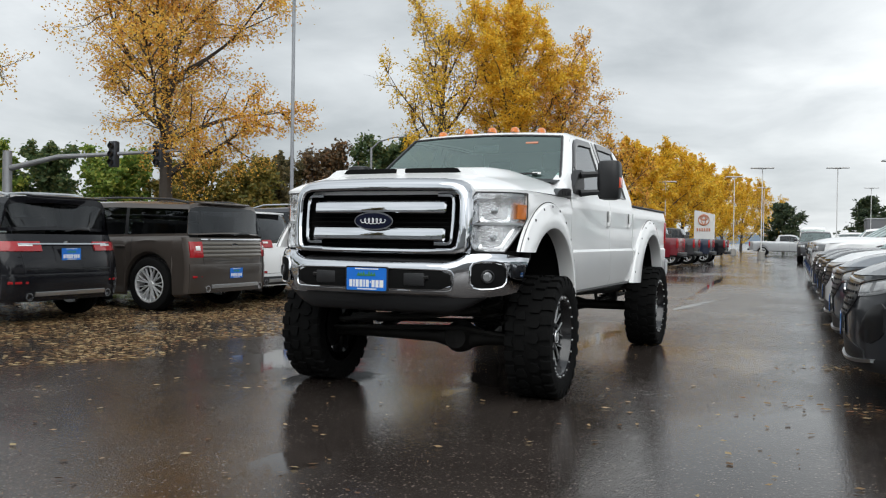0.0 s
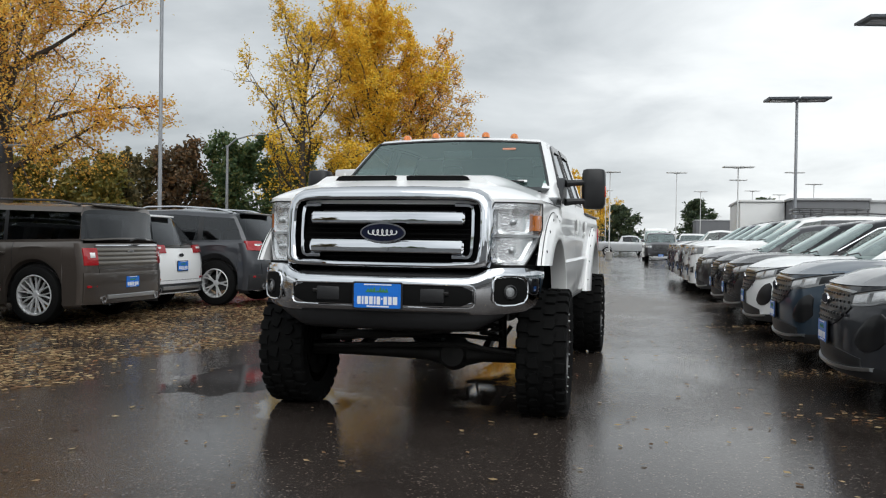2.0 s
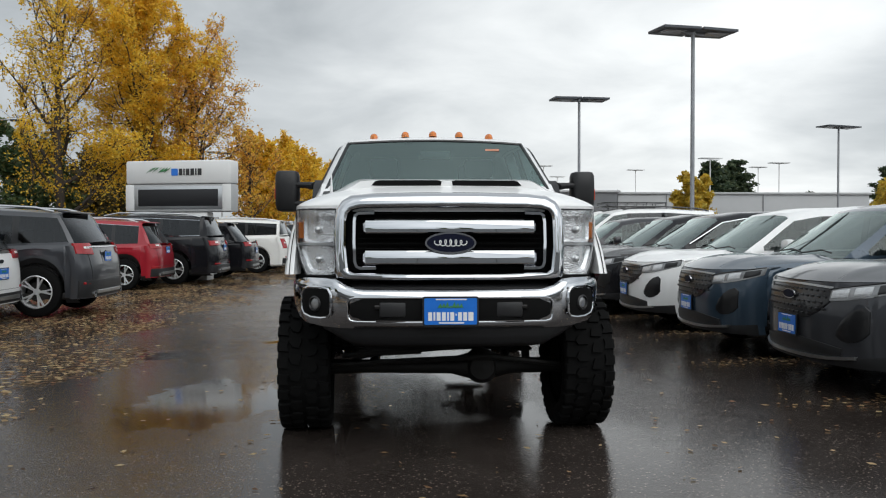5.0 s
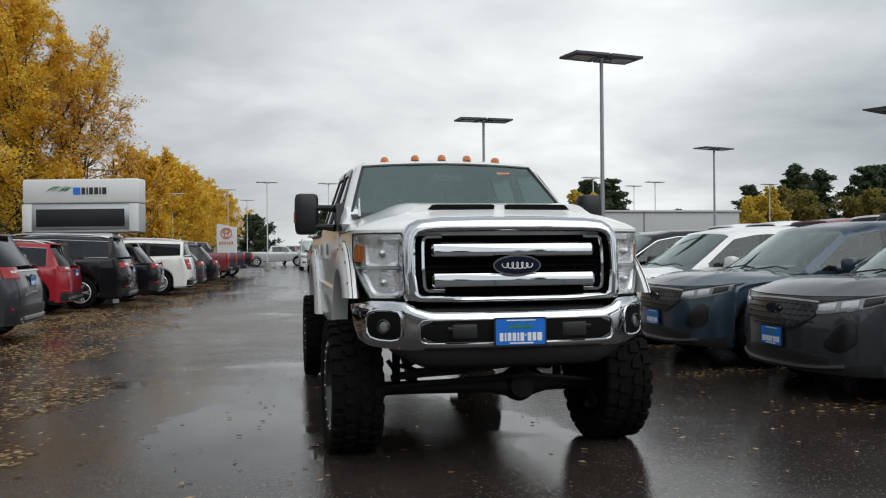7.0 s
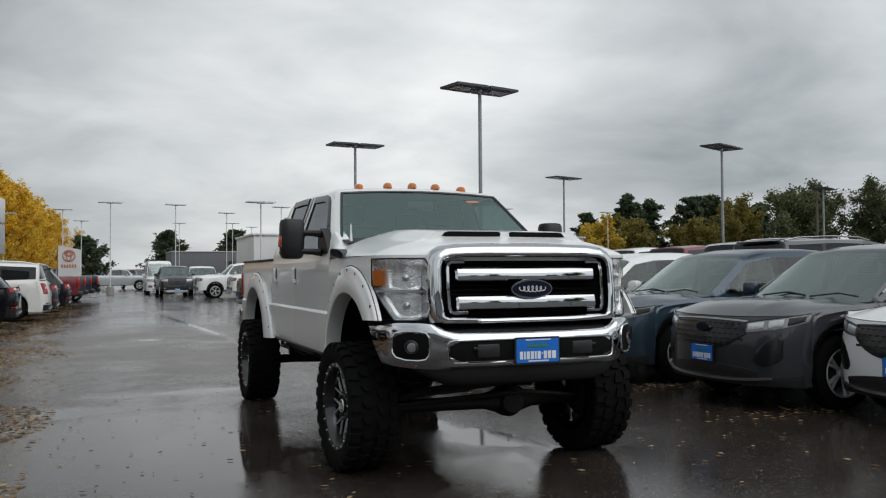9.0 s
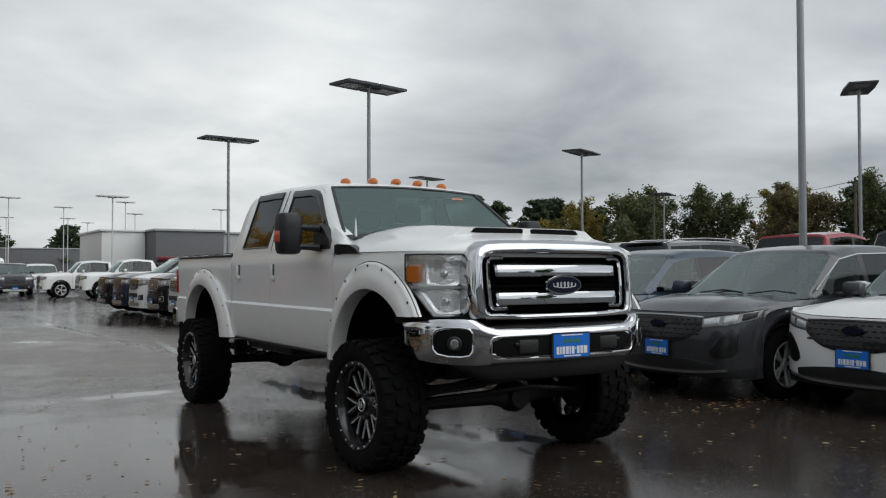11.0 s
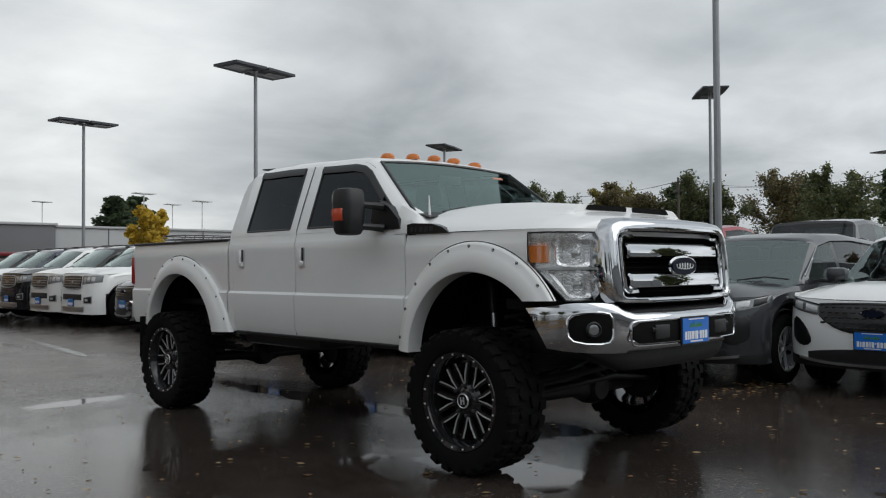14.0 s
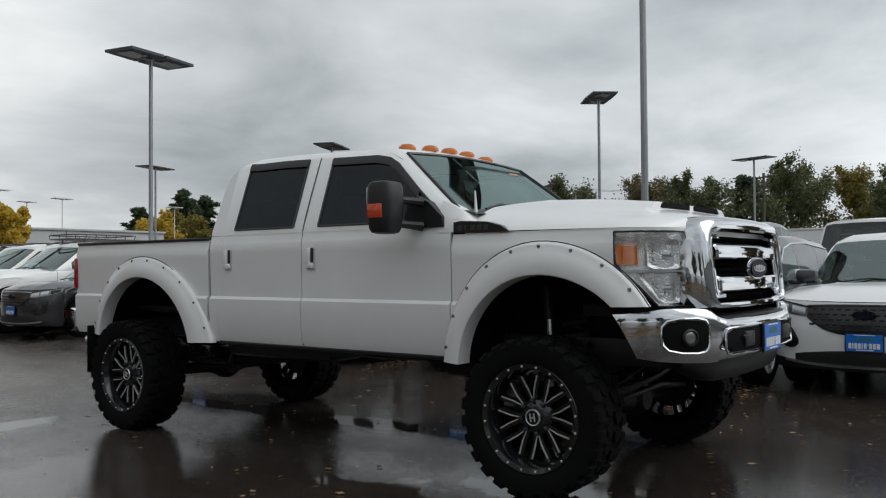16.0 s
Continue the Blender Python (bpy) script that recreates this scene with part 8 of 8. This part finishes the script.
for x, y, h, sp, sd, mat in ((48.0, 75.0, 6.2, 3.0, 81, PALE_GOLD), (15.3, 39.0, 4.7, 1.2, 82, PALE_GOLD), (54.0, 78.0, 6.5, 3.6, 83, OLIVE), (60.0, 74.0, 6.0, 3.4, 84, OLIVE), (80.0, 66.0, 10.0, 5.0, 85, BELT), (86.0, 60.0, 9.5, 4.8, 86, OLIVE), (84.0, 46.0, 10.0, 5.2, 87, BELT), (92.0, 40.0, 10.5, 5.4, 88, OLIVE2), (92.0, 24.0, 11.5, 5.4, 89, BELT), (97.0, 18.0, 10.5, 5.2, 90, OLIVE), (98.0, 6.0, 10.5, 5.2, 91, OLIVE2), (84.0, 32.0, 9.5, 5.0, 92, BELT), (74.0, 70.0, 9.5, 4.6, 93, BELT), (90.0, -2.0, 9.5, 5.0, 94, OLIVE), (68.0, 76.0, 8.5, 4.2, 95, OLIVE), (80.0, 54.0, 9.5, 4.8, 96, OLIVE2), (88.0, 12.0, 9.5, 4.6, 97, BELT), (66.0, 66.0, 9.0, 4.5, 98, BELT)):
    broad_tree(x, y, h, sp, sd, mat, 20000, 0.18, "broad tree beyond the parking lot", 0.08, 0.25, 0.0, 15, 0.8, "distant trees", detail=4, twig_r=0.014, scatter=1.0)

# unseen trees added behind and beside the camera to darken the chrome's reflections
for k, (x, y, h) in enumerate(((-30, -24, 9), (-22, -40, 10), (-10, -44, 9), (4, -46, 10), (16, -44, 9), (28, -38, 10), (38, -26, 9), (46, -14, 9), (-38, -12, 9), (-44, 2, 8))):
    broad_tree(x, y, h, 4.6, 120 + k, (BELT, OLIVE2, DARKGREEN)[k % 3], 5000, 0.34, "broad tree beyond the parking lot", 0.08, 0.25, 0.0, 12, 0.8, "distant trees", detail=4, twig_r=0.02, scatter=1.0)

# far hills, the haze put into their blue grey colour
def hills(name, y, x0, x1, height, seed, mat):
    rng = np.random.default_rng(seed)
    b = bmesh.new()
    xs = span(x0, x1, 60)
    ph = rng.random(5) * 6
    top = [height * (0.55 + 0.2 * math.sin(x / 210 + ph[0]) + 0.15 * math.sin(x / 83 + ph[1]) + 0.06 * math.sin(x / 31 + ph[2])) for x in xs]
    grid(b, lambda i, v: Vector((xs[int(i)], y + 90 * v, top[int(i)] * math.sin(v * math.pi / 2))), list(range(60)), span(0, 1, 6))
    ob = part(name, b, mat)
    return tagged(ob, "wooded hills with blue grey haze put into their colour", "hills", kind="structure")


HILL = material("hazy_wooded_hill", (0.13, 0.17, 0.215), rough=1.0, grain=0.15, grain_scale=0.05)
hills("backdrop_hills", 760.0, -700, 900, 34, 5, HILL)

# ---- leaves on the ground ----
FALLEN = leaf_material("fallen_leaves", [(0.0, (0.07, 0.036, 0.022)), (0.3, (0.20, 0.11, 0.05)), (0.55, (0.42, 0.27, 0.13)), (0.85, (0.66, 0.51, 0.28)), (1.0, (0.33, 0.13, 0.05))])


def fallen(name, label, count, place_one, size, seed):
    rng = np.random.default_rng(seed)
    pts = np.array([place_one(rng) for _ in range(count)])
    pts = np.stack([pts[:, 0], pts[:, 1], np.array([ground_height(a, c) for a, c in pts]) + 0.008], 1)
    ob = leaf_mesh(name, pts, size, FALLEN, None, rng, 0.08, label, "stuff", 1.5)
    m = ob.data
    co = np.empty(len(m.vertices) * 3)
    m.vertices.foreach_get("co", co)
    co = co.reshape(-1, 4, 3)
    base = pts[:, None, 2]
    co[:, :, 2] = base + np.clip((co[:, :, 2] - base) * 0.18, -0.004, 0.012) + rng.random((count, 1)) * 0.004
    m.vertices.foreach_set("co", co.ravel())
    tagged(ob, category="leaves")


def thick(rng):
    while True:
        x, y = -2.9 - 6.0 * rng.random() ** 0.8, -6 + 46 * rng.random() ** 1.5
        if y < -6.0 + 2.5 * rng.random() or x < -8.9 + 1.2 * rng.random():
            continue
        edge = -3.35 + 0.40 * math.sin(y * 0.7) + 0.3 * math.sin(y * 1.9 + 1)
        clump = 0.6 + 0.28 * math.sin(x * 3.1 + 1.7 * math.sin(y * 1.3)) + 0.28 * math.sin(y * 2.3 + 1.9 * math.sin(x * 1.7))
        if (x < edge and rng.random() < 0.06 + max(0.0, clump) ** 1.6) or rng.random() < 0.05:
            return x, y


def loose(rng):
    return -4 + 12 * rng.random(), -6 + 22 * rng.random() ** 1.3


def drift(rng):
    k = rng.integers(0, 4)
    cx, cy = ((3.2, 2.3), (3.3, 0.3), (3.4, 4.6), (3.0, 6.8))[k]
    return cx + rng.normal() * 0.35, cy + rng.normal() * 0.12


fallen("fallen_leaves", "brown and yellow fallen leaves lying thick on the asphalt", 56000, thick, 0.048, 1)
fallen("scattered_leaves", "single fallen leaves scattered over wet asphalt", 1900, loose, 0.031, 2)
fallen("leaf_drift", "small drifts of damp leaves along the parked cars", 500, drift, 0.034, 3)
